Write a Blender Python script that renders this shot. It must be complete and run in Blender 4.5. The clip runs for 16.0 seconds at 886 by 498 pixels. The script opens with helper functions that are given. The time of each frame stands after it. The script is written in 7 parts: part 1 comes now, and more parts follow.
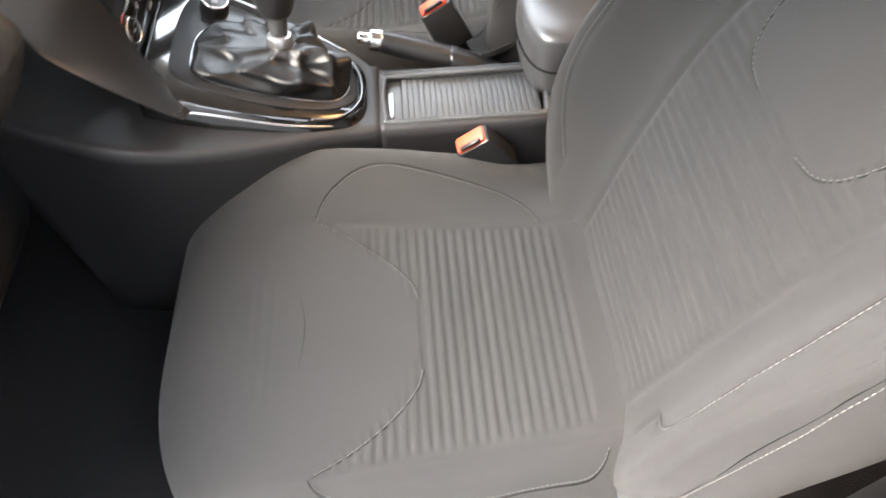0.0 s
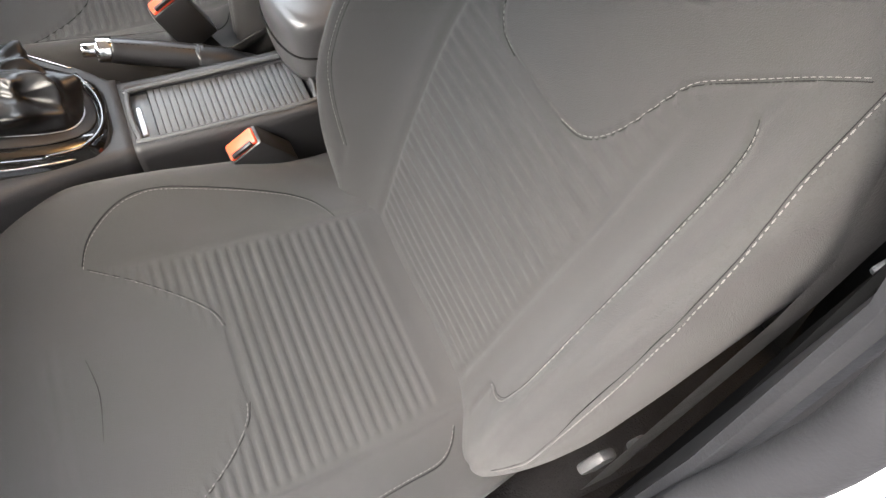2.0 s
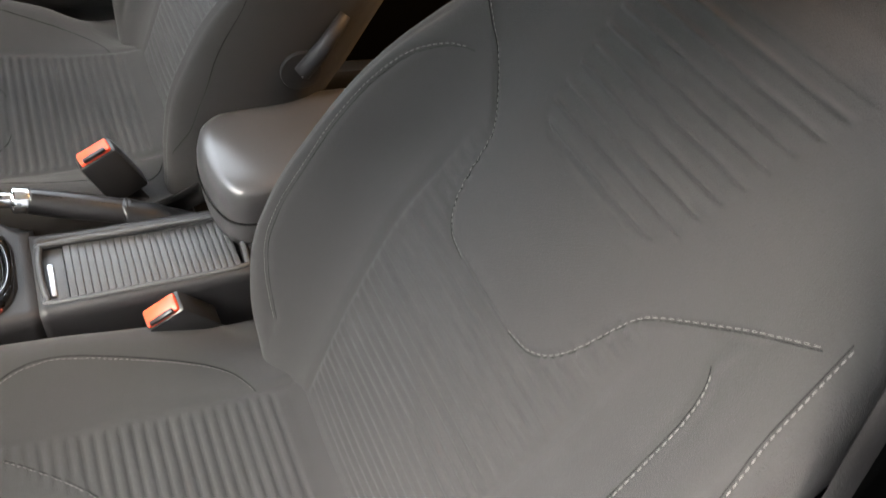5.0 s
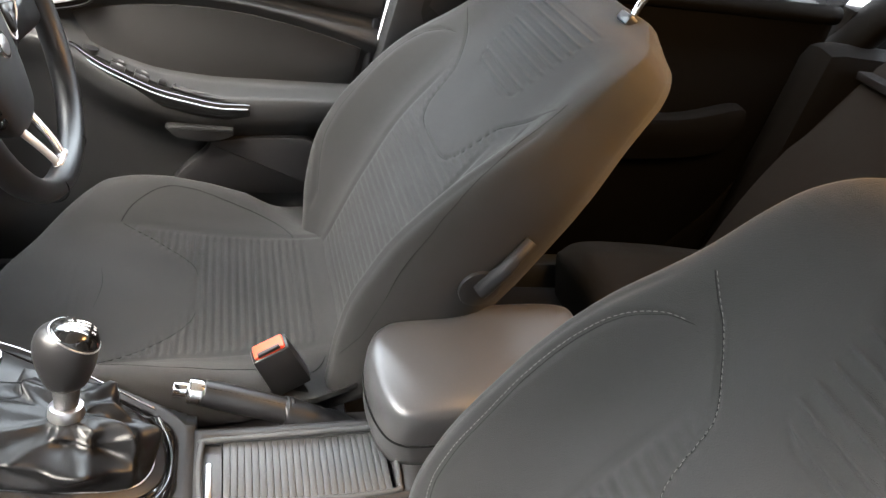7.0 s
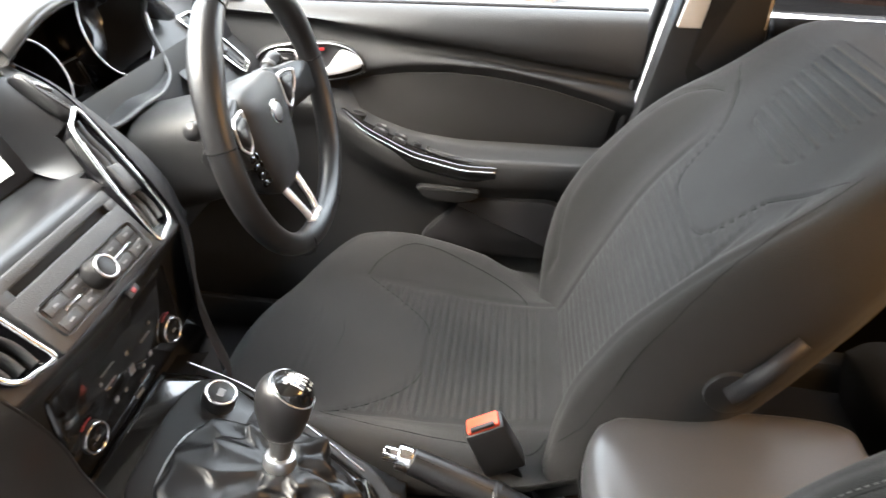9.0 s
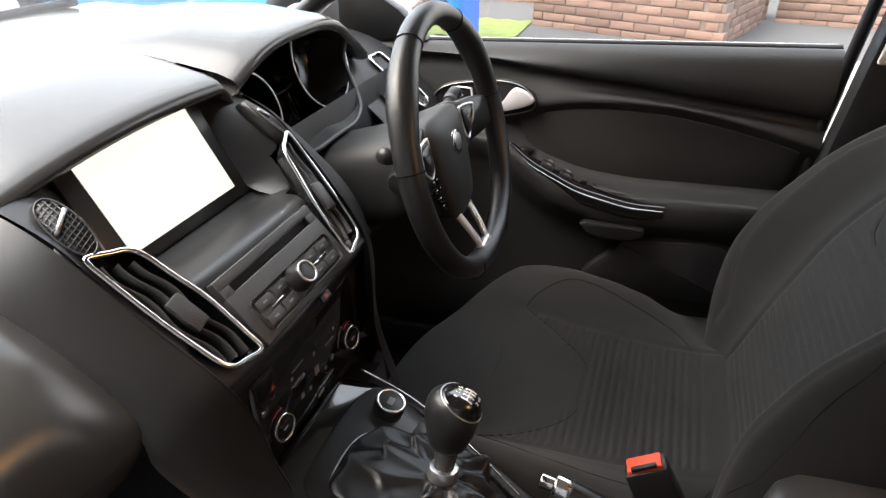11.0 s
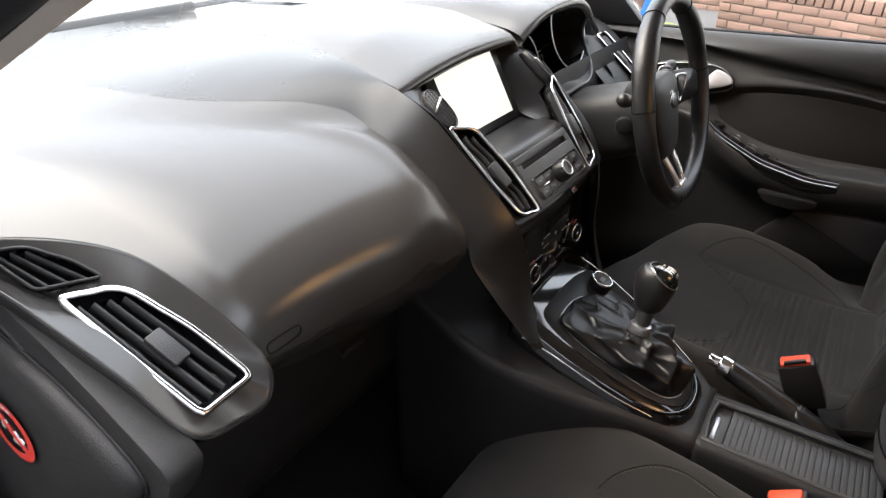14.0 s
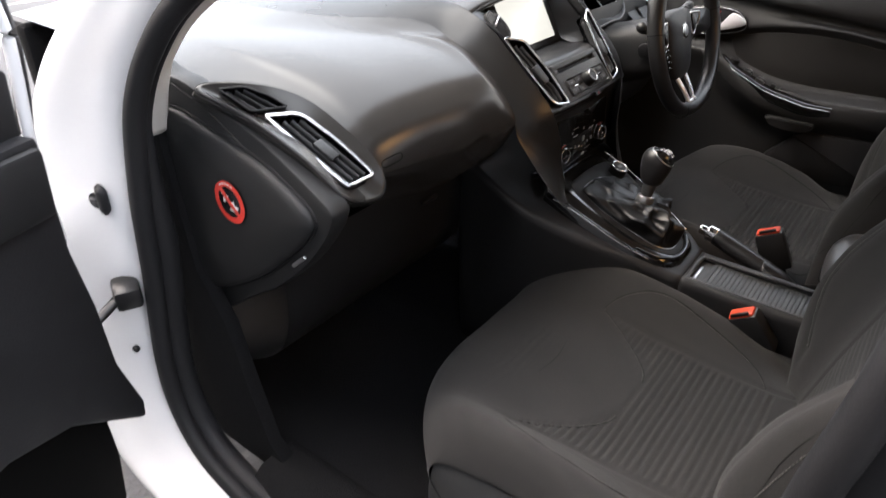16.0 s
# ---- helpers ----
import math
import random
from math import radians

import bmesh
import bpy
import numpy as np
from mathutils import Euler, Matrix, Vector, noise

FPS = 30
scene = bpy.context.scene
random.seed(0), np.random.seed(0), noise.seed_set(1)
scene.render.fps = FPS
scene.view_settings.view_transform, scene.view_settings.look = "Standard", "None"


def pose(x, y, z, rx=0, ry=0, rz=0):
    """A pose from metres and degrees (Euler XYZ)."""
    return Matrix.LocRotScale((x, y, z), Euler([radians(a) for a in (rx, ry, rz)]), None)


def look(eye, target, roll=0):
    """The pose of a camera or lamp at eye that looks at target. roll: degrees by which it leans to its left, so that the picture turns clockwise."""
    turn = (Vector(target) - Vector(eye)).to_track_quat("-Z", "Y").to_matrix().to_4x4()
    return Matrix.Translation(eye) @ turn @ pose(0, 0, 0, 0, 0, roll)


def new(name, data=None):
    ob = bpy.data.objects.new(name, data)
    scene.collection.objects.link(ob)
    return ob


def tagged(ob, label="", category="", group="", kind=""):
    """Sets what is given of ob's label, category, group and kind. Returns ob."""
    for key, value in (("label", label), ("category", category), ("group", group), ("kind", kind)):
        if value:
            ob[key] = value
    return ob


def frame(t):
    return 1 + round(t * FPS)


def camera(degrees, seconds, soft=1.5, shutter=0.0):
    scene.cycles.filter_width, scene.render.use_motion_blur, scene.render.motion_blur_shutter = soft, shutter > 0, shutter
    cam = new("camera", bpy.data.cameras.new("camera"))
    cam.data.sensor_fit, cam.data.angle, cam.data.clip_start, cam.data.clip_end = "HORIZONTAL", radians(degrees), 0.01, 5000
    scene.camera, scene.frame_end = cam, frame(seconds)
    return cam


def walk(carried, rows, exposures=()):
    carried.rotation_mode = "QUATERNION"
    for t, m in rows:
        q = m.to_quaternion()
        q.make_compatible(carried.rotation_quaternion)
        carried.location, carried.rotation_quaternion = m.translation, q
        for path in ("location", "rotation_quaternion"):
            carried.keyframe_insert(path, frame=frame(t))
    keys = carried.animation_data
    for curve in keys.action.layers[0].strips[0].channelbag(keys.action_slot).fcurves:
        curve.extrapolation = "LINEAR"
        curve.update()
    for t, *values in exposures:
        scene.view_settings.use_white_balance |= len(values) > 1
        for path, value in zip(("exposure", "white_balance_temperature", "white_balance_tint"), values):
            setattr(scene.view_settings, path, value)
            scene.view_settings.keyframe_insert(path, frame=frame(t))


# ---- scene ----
cam = camera(67.2, 16.0, soft=1.3, shutter=0.3)
PATH = [
    (0, (-0.116, -0.837, 1.335), (-0.062, 0.308, -0.304), -2.4),
    (0.5, (-0.094, -0.807, 1.348), (0.162, 0.387, -0.236), -0.6),
    (1, (-0.088, -0.803, 1.342), (0.381, 0.306, -0.255), 3.4),
    (1.5, (-0.113, -0.807, 1.339), (0.443, 0.157, -0.323), 7.7),
    (2, (-0.1, -0.79, 1.329), (0.492, 0.131, -0.345), 9.6),
    (2.5, (-0.092, -0.785, 1.326), (0.547, 0.125, -0.336), 11.7),
    (3, (-0.098, -0.78, 1.319), (0.56, 0.109, -0.347), 13.0),
    (3.2, (-0.101, -0.776, 1.312), (0.549, 0.093, -0.368), 13.5),
    (5.3, (-0.094, -0.690, 1.375), (0.821, 0.467, 0.016), 17.9),
    (5.5, (-0.112, -0.676, 1.398), (0.762, 0.532, 0.076), 17.8),
    (6, (-0.132, -0.653, 1.386), (0.608, 0.714, 0.127), 16.8),
    (6.5, (-0.128, -0.623, 1.389), (0.517, 0.859, 0.211), 13.7),
    (7, (-0.137, -0.586, 1.378), (0.494, 0.935, 0.243), 13.8),
    (7.5, (-0.12, -0.562, 1.369), (0.479, 0.997, 0.27), 13.7),
    (8, (-0.092, -0.54, 1.359), (0.312, 1.091, 0.273), 12.0),
    (8.5, (-0.056, -0.522, 1.352), (0.125, 1.139, 0.252), 9.4),
    (9, (-0.092, -0.514, 1.353), (-0.216, 1.163, 0.271), 3.6),
    (9.2, (-0.099, -0.515, 1.358), (-0.314, 1.164, 0.293), 2.8),
    (11.3, (-0.13, -0.568, 1.34), (-0.716, 1.073, 0.359), 0.6),
    (11.5, (-0.137, -0.581, 1.338), (-0.747, 1.051, 0.356), 1.3),
    (12, (-0.156, -0.6, 1.335), (-0.875, 1.013, 0.396), 0.6),
    (12.5, (-0.182, -0.648, 1.33), (-1.013, 0.912, 0.393), 2.4),
    (13, (-0.172, -0.757, 1.349), (-1.076, 0.748, 0.391), 3.0),
    (13.5, (-0.135, -0.879, 1.359), (-1.049, 0.605, 0.378), 2.5),
    (14, (-0.111, -0.945, 1.367), (-1.025, 0.535, 0.38), 1.4),
    (14.5, (-0.031, -1.007, 1.389), (-1.026, 0.424, 0.408), -1.2),
    (15, (0.054, -1.11, 1.396), (-1.01, 0.28, 0.429), -1.0),
    (15.5, (0.094, -1.215, 1.399), (-0.951, 0.187, 0.428), -0.3),
    (16, (0.129, -1.304, 1.38), (-0.902, 0.054, 0.336), 0.4),
]
EXPOSURES = [(0.0, 4.75, 6500, 11), (1.0, 4.65, 6500, 11), (2.0, 4.5, 6500, 11), (3.2, 4.0, 6450, 9), (5.3, 4.3, 6450, 10), (7.0, 4.6, 6450, 9), (8.5, 4.5, 6450, 9), (9.2, 4.4, 6500, 9), (11.3, 2.7, 6600, 12), (12.5, 2.65, 6650, 12), (14.0, 2.8, 6600, 13), (15.0, 3.15, 6600, 14), (16.0, 2.6, 6550, 14)]
walk(cam, [(t, look(eye, target, roll)) for t, eye, target, roll in PATH], EXPOSURES)

# ---------------------------------------------------------------- light
world = bpy.data.worlds.new("sky")
scene.world = world
world.use_nodes = True
wn = world.node_tree
sky = wn.nodes.new("ShaderNodeTexSky")
sky.sky_type, sky.sun_disc = "NISHITA", False
sky.sun_elevation, sky.sun_rotation = radians(52), radians(238)
sky.air_density, sky.dust_density, sky.ozone_density = 1.0, 6.0, 1.0
wn.links.new(sky.outputs["Color"], wn.nodes["Background"].inputs["Color"])
wn.nodes["Background"].inputs["Strength"].default_value = 0.08
# an even layer of cloud over the whole sky
cloud = wn.nodes.new("ShaderNodeBackground")
cloud.inputs["Color"].default_value, cloud.inputs["Strength"].default_value = (0.95, 0.98, 1.0, 1), 0.62
both_skies = wn.nodes.new("ShaderNodeAddShader")
wn.links.new(wn.nodes["Background"].outputs[0], both_skies.inputs[0])
wn.links.new(cloud.outputs[0], both_skies.inputs[1])
wn.links.new(both_skies.outputs[0], wn.nodes["World Output"].inputs["Surface"])
SUN_FROM = Vector((-0.52, -0.33, 0.79)).normalized()
lamp = bpy.data.lights.new("sun", "SUN")
lamp.energy, lamp.angle, lamp.color = 1.3, radians(78), (1.0, 0.96, 0.92)
sun = new("sun", lamp)
sun.matrix_world = look(SUN_FROM * 20, (0, 0, 0.8))


# ---------------------------------------------------------------- materials
def material(name, color, rough=0.5, metal=0.0, vary=0.12, grain=0.0, scale=400.0, wear=6.0, coat=0.0, spec=0.5, kind="noise", island=0.0):
    """A procedural surface: base colour with two scales of variation, fine relief by a noise, weave or pebble pattern."""
    m = bpy.data.materials.new(name)
    m.use_nodes = True
    n, l = m.node_tree.nodes, m.node_tree.links
    b = n["Principled BSDF"]
    b.inputs["Metallic"].default_value = metal
    b.inputs["Coat Weight"].default_value = coat
    b.inputs["Specular IOR Level"].default_value = spec
    co = n.new("ShaderNodeTexCoord")
    big = n.new("ShaderNodeTexNoise")
    big.inputs["Scale"].default_value, big.inputs["Detail"].default_value = wear, 5
    l.new(co.outputs["Object"], big.inputs["Vector"])
    if kind == "pebble":
        fine = n.new("ShaderNodeTexVoronoi")
        fine.inputs["Scale"].default_value = scale
        height = fine.outputs["Distance"]
    else:
        fine = n.new("ShaderNodeTexNoise")
        fine.inputs["Scale"].default_value, fine.inputs["Detail"].default_value = scale, 2
        height = fine.outputs["Fac"]
    l.new(co.outputs["Object"], fine.inputs["Vector"])
    mix = n.new("ShaderNodeMath")
    mix.operation = "MULTIPLY_ADD"
    l.new(height, mix.inputs[0])
    mix.inputs[1].default_value = 0.5
    l.new(big.outputs["Fac"], mix.inputs[2])
    ramp = n.new("ShaderNodeMapRange")
    ramp.inputs["From Min"].default_value, ramp.inputs["From Max"].default_value = 0.35, 1.15
    ramp.inputs["To Min"].default_value, ramp.inputs["To Max"].default_value = 1 - vary, 1 + vary
    l.new(mix.outputs[0], ramp.inputs["Value"])
    factor = ramp.outputs["Result"]
    if island:
        info = n.new("ShaderNodeObjectInfo")
        per = n.new("ShaderNodeMath")
        per.operation = "MULTIPLY_ADD"
        l.new(info.outputs["Random"], per.inputs[0])
        per.inputs[1].default_value, per.inputs[2].default_value = island, 1 - island / 2
        both = n.new("ShaderNodeMath")
        both.operation = "MULTIPLY"
        l.new(factor, both.inputs[0]), l.new(per.outputs[0], both.inputs[1])
        factor = both.outputs[0]
    tint = n.new("ShaderNodeVectorMath")
    tint.operation = "SCALE"
    tint.inputs[0].default_value = color
    l.new(factor, tint.inputs["Scale"])
    l.new(tint.outputs["Vector"], b.inputs["Base Color"])
    gloss = n.new("ShaderNodeMapRange")
    gloss.inputs["From Min"].default_value, gloss.inputs["From Max"].default_value = 0.3, 0.7
    gloss.inputs["To Min"].default_value, gloss.inputs["To Max"].default_value = max(0.02, rough * 0.88), min(1, rough * 1.12)
    l.new(big.outputs["Fac"], gloss.inputs["Value"])
    l.new(gloss.outputs["Result"], b.inputs["Roughness"])
    if grain:
        bump = n.new("ShaderNodeBump")
        bump.inputs["Strength"].default_value, bump.inputs["Distance"].default_value = 1.0, grain
        l.new(height, bump.inputs["Height"])
        l.new(bump.outputs["Normal"], b.inputs["Normal"])
    return m


def sheen(m, weight, rough=0.6):
    b = m.node_tree.nodes["Principled BSDF"]
    b.inputs["Sheen Weight"].default_value, b.inputs["Sheen Roughness"].default_value = weight, rough
    return m


FABRIC = sheen(material("seat_fabric", (0.0208, 0.0203, 0.0199), 0.92, vary=0.14, grain=0.0006, scale=900, wear=9, spec=0.2), 0.05)
FABRIC_SIDE = sheen(material("seat_side_fabric", (0.009, 0.0088, 0.0086), 0.9, vary=0.12, grain=0.0005, scale=700, wear=7, spec=0.2), 0.1)
# front seat fabric in a darker copy, with the rear's dim light in its colour
SHADED_FABRIC = material("shaded_seat_fabric", (0.010, 0.0096, 0.009), 0.95, vary=0.15, grain=0.0006, scale=700, wear=7, spec=0.15)
THREAD = material("thread", (0.088, 0.086, 0.081), 0.8)
SEAM = material("seam_thread", (0.006, 0.006, 0.006), 0.95, spec=0.1)
PAD = material("soft_dash_plastic", (0.042, 0.0405, 0.0385), 0.20, vary=0.06, grain=0.00005, scale=900, wear=3, kind="pebble", spec=0.5)
CHEEK = material("stack_side_plastic", (0.017, 0.0168, 0.0165), 0.28, vary=0.08, grain=0.00006, scale=900, wear=3, kind="pebble", spec=0.4)
# rear and pillar shade is put into this near-black trim colour
SHADED_TRIM = material("shaded_trim_plastic", (0.0035, 0.0034, 0.0033), 0.8, vary=0.15, grain=0.0002, scale=600, wear=6, spec=0.04)
CONSOLE = material("console_plastic", (0.016, 0.016, 0.0168), 0.5, vary=0.12, grain=0.0002, scale=700, wear=5, kind="pebble", spec=0.35)
PLASTIC = material("grained_plastic", (0.017, 0.0175, 0.018), 0.5, vary=0.12, grain=0.0002, scale=700, wear=5, kind="pebble", spec=0.32)
HARD = material("smooth_black_plastic", (0.013, 0.013, 0.0135), 0.34, vary=0.1, wear=8, spec=0.35)
GREY_PLASTIC = material("grey_plastic", (0.032, 0.033, 0.034), 0.45, vary=0.1, grain=0.0003, scale=600, wear=6, kind="pebble")
GLOSS = material("gloss_black", (0.006, 0.006, 0.006), 0.09, vary=0.1, coat=0.6, wear=10)
CHROME = material("chrome", (0.82, 0.82, 0.82), 0.14, 1.0, vary=0.05, wear=20)
HANDLE = material("satin_chrome", (0.80, 0.80, 0.81), 0.30, 0.55, vary=0.05, wear=20)
SATIN = material("satin_silver", (0.55, 0.55, 0.56), 0.34, 1.0, vary=0.06, wear=20)
GAITER_LEATHER = material("gaiter_leather", (0.006, 0.006, 0.0064), 0.34, vary=0.2, grain=0.0001, scale=700, wear=14, kind="pebble", spec=0.35)
LEATHER = material("black_leather", (0.0105, 0.0105, 0.011), 0.36, vary=0.15, grain=0.00012, scale=800, wear=12, kind="pebble")
ARM_LEATHER = material("armrest_leather", (0.042, 0.042, 0.043), 0.33, vary=0.12, grain=0.00007, scale=520, wear=9, kind="pebble")
CARPET = material("carpet", (0.007, 0.007, 0.0075), 0.98, spec=0.1, vary=0.3, grain=0.002, scale=300, wear=14)
LINING = material("roof_lining", (0.60, 0.57, 0.52), 0.9, vary=0.05, grain=0.0005, scale=500, wear=4)
PAINT = material("white_car_paint", (0.70, 0.71, 0.72), 0.18, vary=0.03, coat=0.7, wear=4)
RUBBER = material("black_rubber", (0.013, 0.013, 0.0142), 0.6, spec=0.3, vary=0.15, grain=0.0003, scale=300, wear=12)
RED = material("buckle_red", (0.58, 0.06, 0.022), 0.45, vary=0.06, wear=30)
STICKER_RED = material("sticker_red", (0.72, 0.05, 0.035), 0.4, vary=0.04, wear=40)
STICKER_WHITE = material("sticker_white", (0.72, 0.72, 0.70), 0.4, vary=0.04, wear=40)
MARK = material("grey_marking", (0.16, 0.165, 0.17), 0.5, vary=0.04, wear=40)
MARK_RED = material("red_marking", (0.34, 0.02, 0.02), 0.4, vary=0.04, wear=40)
BELT = material("belt_webbing", (0.005, 0.005, 0.0054), 0.8, vary=0.2, grain=0.0005, scale=500, wear=20)
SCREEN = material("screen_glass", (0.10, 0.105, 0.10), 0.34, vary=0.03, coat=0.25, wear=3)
# an even pale glow is added to the screen glass
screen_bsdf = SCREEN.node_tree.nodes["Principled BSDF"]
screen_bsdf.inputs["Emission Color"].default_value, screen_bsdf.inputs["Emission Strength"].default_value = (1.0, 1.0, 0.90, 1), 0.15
DIAL = material("dial_black", (0.006, 0.006, 0.007), 0.2, vary=0.1, wear=10)
BRICK = material("red_brick", (0.165, 0.102, 0.080), 0.85, vary=0.25, grain=0.003, scale=90, wear=9, island=0.4)
MORTAR = material("mortar", (0.135, 0.102, 0.084), 0.95, vary=0.2, grain=0.003, scale=120, wear=9)
ASPHALT = material("asphalt", (0.055, 0.055, 0.057), 0.9, vary=0.3, grain=0.006, scale=70, wear=2)
PAVING = material("concrete_paving", (0.24, 0.235, 0.22), 0.85, vary=0.2, grain=0.003, scale=60, wear=1.5)
GRASS = material("mossy_grass", (0.11, 0.14, 0.035), 0.95, vary=0.4, grain=0.01, scale=40, wear=5)
RENDER_WHITE = material("white_render", (0.72, 0.71, 0.69), 0.85, vary=0.1, grain=0.002, scale=40, wear=2)
POST_PAINT = material("dark_painted_post", (0.022, 0.03, 0.036), 0.5, vary=0.15, wear=6)
BLUE_PAINT = material("light_blue_paint", (0.10, 0.36, 0.60), 0.2, vary=0.05, coat=0.6, wear=3)
BLUE_WRAP = material("blue_plastic", (0.02, 0.12, 0.55), 0.35, vary=0.1, wear=5)
LAMP_RED = material("rear_lamp_red", (0.5, 0.02, 0.03), 0.12, coat=0.5, wear=20)
PLATE = material("plate_yellow", (0.75, 0.55, 0.05), 0.4, vary=0.04, wear=20)


def glass_material(name, tint):
    m = bpy.data.materials.new(name)
    m.use_nodes = True
    n, l = m.node_tree.nodes, m.node_tree.links
    clear = n.new("ShaderNodeBsdfTransparent")
    clear.inputs["Color"].default_value = (*tint, 1)
    shine = n.new("ShaderNodeBsdfGlossy")
    shine.inputs["Roughness"].default_value = 0.02
    edge = n.new("ShaderNodeFresnel")
    edge.inputs["IOR"].default_value = 1.45
    mix = n.new("ShaderNodeMixShader")
    l.new(edge.outputs["Fac"], mix.inputs["Fac"])
    l.new(clear.outputs["BSDF"], mix.inputs[1])
    l.new(shine.outputs["BSDF"], mix.inputs[2])
    l.new(mix.outputs["Shader"], n["Material Output"].inputs["Surface"])
    return m


GLASS = glass_material("car_glass", (0.90, 0.93, 0.91))
DARK_GLASS = glass_material("privacy_glass", (0.025, 0.025, 0.025))


# ---------------------------------------------------------------- building helpers
def mesh_of(verts, faces, smooth=True):
    me = bpy.data.meshes.new("shape")
    me.from_pydata([tuple(map(float, v)) for v in verts], [], [tuple(map(int, f)) for f in faces])
    if smooth:
        me.polygons.foreach_set("use_smooth", [True] * len(me.polygons))
    me.update()
    return me


def sheet(p, wrap=False, smooth=True):
    """A surface from a grid of points (rows, columns, 3); wrap joins the last column to the first."""
    p = np.asarray(p, float)
    r, c = p.shape[:2]
    faces = []
    for i in range(r - 1):
        for j in range(c if wrap else c - 1):
            k = (j + 1) % c
            faces.append((i * c + j, i * c + k, (i + 1) * c + k, (i + 1) * c + j))
    return mesh_of(p.reshape(-1, 3), faces, smooth)


def loft(rings, smooth=True, caps=True):
    """A closed body from rings of points."""
    p = np.asarray(rings, float)
    r, c = p.shape[:2]
    faces = [(i * c + j, i * c + (j + 1) % c, (i + 1) * c + (j + 1) % c, (i + 1) * c + j) for i in range(r - 1) for j in range(c)]
    if caps:
        faces += [tuple(range(c))[::-1], tuple((r - 1) * c + j for j in range(c))]
    return mesh_of(p.reshape(-1, 3), faces, smooth)


def slab(p, thick, wrap=False):
    """A sheet with thickness, by its normals."""
    me = sheet(p, wrap)
    bm = bmesh.new()
    bm.from_mesh(me)
    bmesh.ops.recalc_face_normals(bm, faces=bm.faces)
    bmesh.ops.solidify(bm, geom=bm.faces[:], thickness=thick)
    return finish(bm)


def finish(bm, smooth=True, angle=None):
    me = bpy.data.meshes.new("shape")
    bm.normal_update()
    bm.to_mesh(me)
    bm.free()
    if smooth:
        me.polygons.foreach_set("use_smooth", [True] * len(me.polygons))
        if angle:
            me.set_sharp_from_angle(angle=radians(angle))
    return me


def rbox(center, size, bevel=0.004, m=None, seg=2, taper=1.0):
    """A box with rounded edges; taper shrinks its top."""
    bm = bmesh.new()
    bmesh.ops.create_cube(bm, size=1)
    for v in bm.verts:
        k = taper if v.co.z > 0 else 1
        v.co = Vector((v.co.x * size[0] * k, v.co.y * size[1] * k, v.co.z * size[2]))
    if bevel:
        bmesh.ops.bevel(bm, geom=bm.edges[:], offset=bevel, segments=seg, profile=0.5, affect="EDGES")
    bm.transform(Matrix.Translation(center) @ (m or Matrix()))
    return finish(bm, True, 40)


def prism(outline, a, b, place, bevel=0.003):
    """An outline (s, t) drawn out from depth a to b; place maps (s, t, depth) to the world."""
    bm = bmesh.new()
    low = [bm.verts.new((s, t, a)) for s, t in outline]
    high = [bm.verts.new((s, t, b)) for s, t in outline]
    n = len(outline)
    bm.faces.new(low[::-1]), bm.faces.new(high)
    for i in range(n):
        bm.faces.new((low[i], low[(i + 1) % n], high[(i + 1) % n], high[i]))
    bmesh.ops.recalc_face_normals(bm, faces=bm.faces)
    if bevel:
        sharp = [e for e in bm.edges if e.calc_face_angle(0) > 0.6]
        bmesh.ops.bevel(bm, geom=sharp, offset=bevel, segments=2, profile=0.5, affect="EDGES")
    for v in bm.verts:
        v.co = Vector(place(*v.co))
    bmesh.ops.recalc_face_normals(bm, faces=bm.faces)
    return finish(bm, True, 40)


def cyl(center, r, depth, axis=(0, 0, 1), r2=None, seg=32, bevel=0.0015):
    bm = bmesh.new()
    bmesh.ops.create_cone(bm, cap_ends=True, segments=seg, radius1=r, radius2=r if r2 is None else r2, depth=depth)
    if bevel:
        rim = [e for e in bm.edges if e.calc_face_angle(0) > 0.7]
        bmesh.ops.bevel(bm, geom=rim, offset=bevel, segments=2, profile=0.5, affect="EDGES")
    bm.transform(Matrix.Translation(center) @ Vector(axis).to_track_quat("Z", "Y").to_matrix().to_4x4())
    return finish(bm, True, 35)


def ringmesh(center, r, t, axis=(0, 0, 1), seg=40, flat=1.0):
    """A torus of radius r and thickness t."""
    a = np.linspace(0, 2 * np.pi, seg, endpoint=False)
    c = np.linspace(0, 2 * np.pi, 10, endpoint=False)
    A, C = np.meshgrid(a, c, indexing="ij")
    p = np.stack([(r + t * np.cos(C)) * np.cos(A), (r + t * np.cos(C)) * np.sin(A), t * flat * np.sin(C)], -1)
    p = np.concatenate([p, p[:1]])
    q = Vector(axis).to_track_quat("Z", "Y").to_matrix()
    p = p @ np.array(q).T + np.array(center)
    return sheet(p, True)


def spline(points, n, closed=False):
    """Points along a Catmull-Rom curve."""
    p = np.asarray(points, float)
    k = len(p)
    out = []
    last = k if closed else k - 1
    for s in np.linspace(0, last, n, endpoint=not closed):
        i = min(int(s), last - 1)
        f = s - i
        g = [p[(i + o) % k] if closed else p[min(max(i + o, 0), k - 1)] for o in (-1, 0, 1, 2)]
        out.append(0.5 * (2 * g[1] + (g[2] - g[0]) * f + (2 * g[0] - 5 * g[1] + 4 * g[2] - g[3]) * f * f + (3 * g[1] - g[0] - 3 * g[2] + g[3]) * f**3))
    return np.array(out)


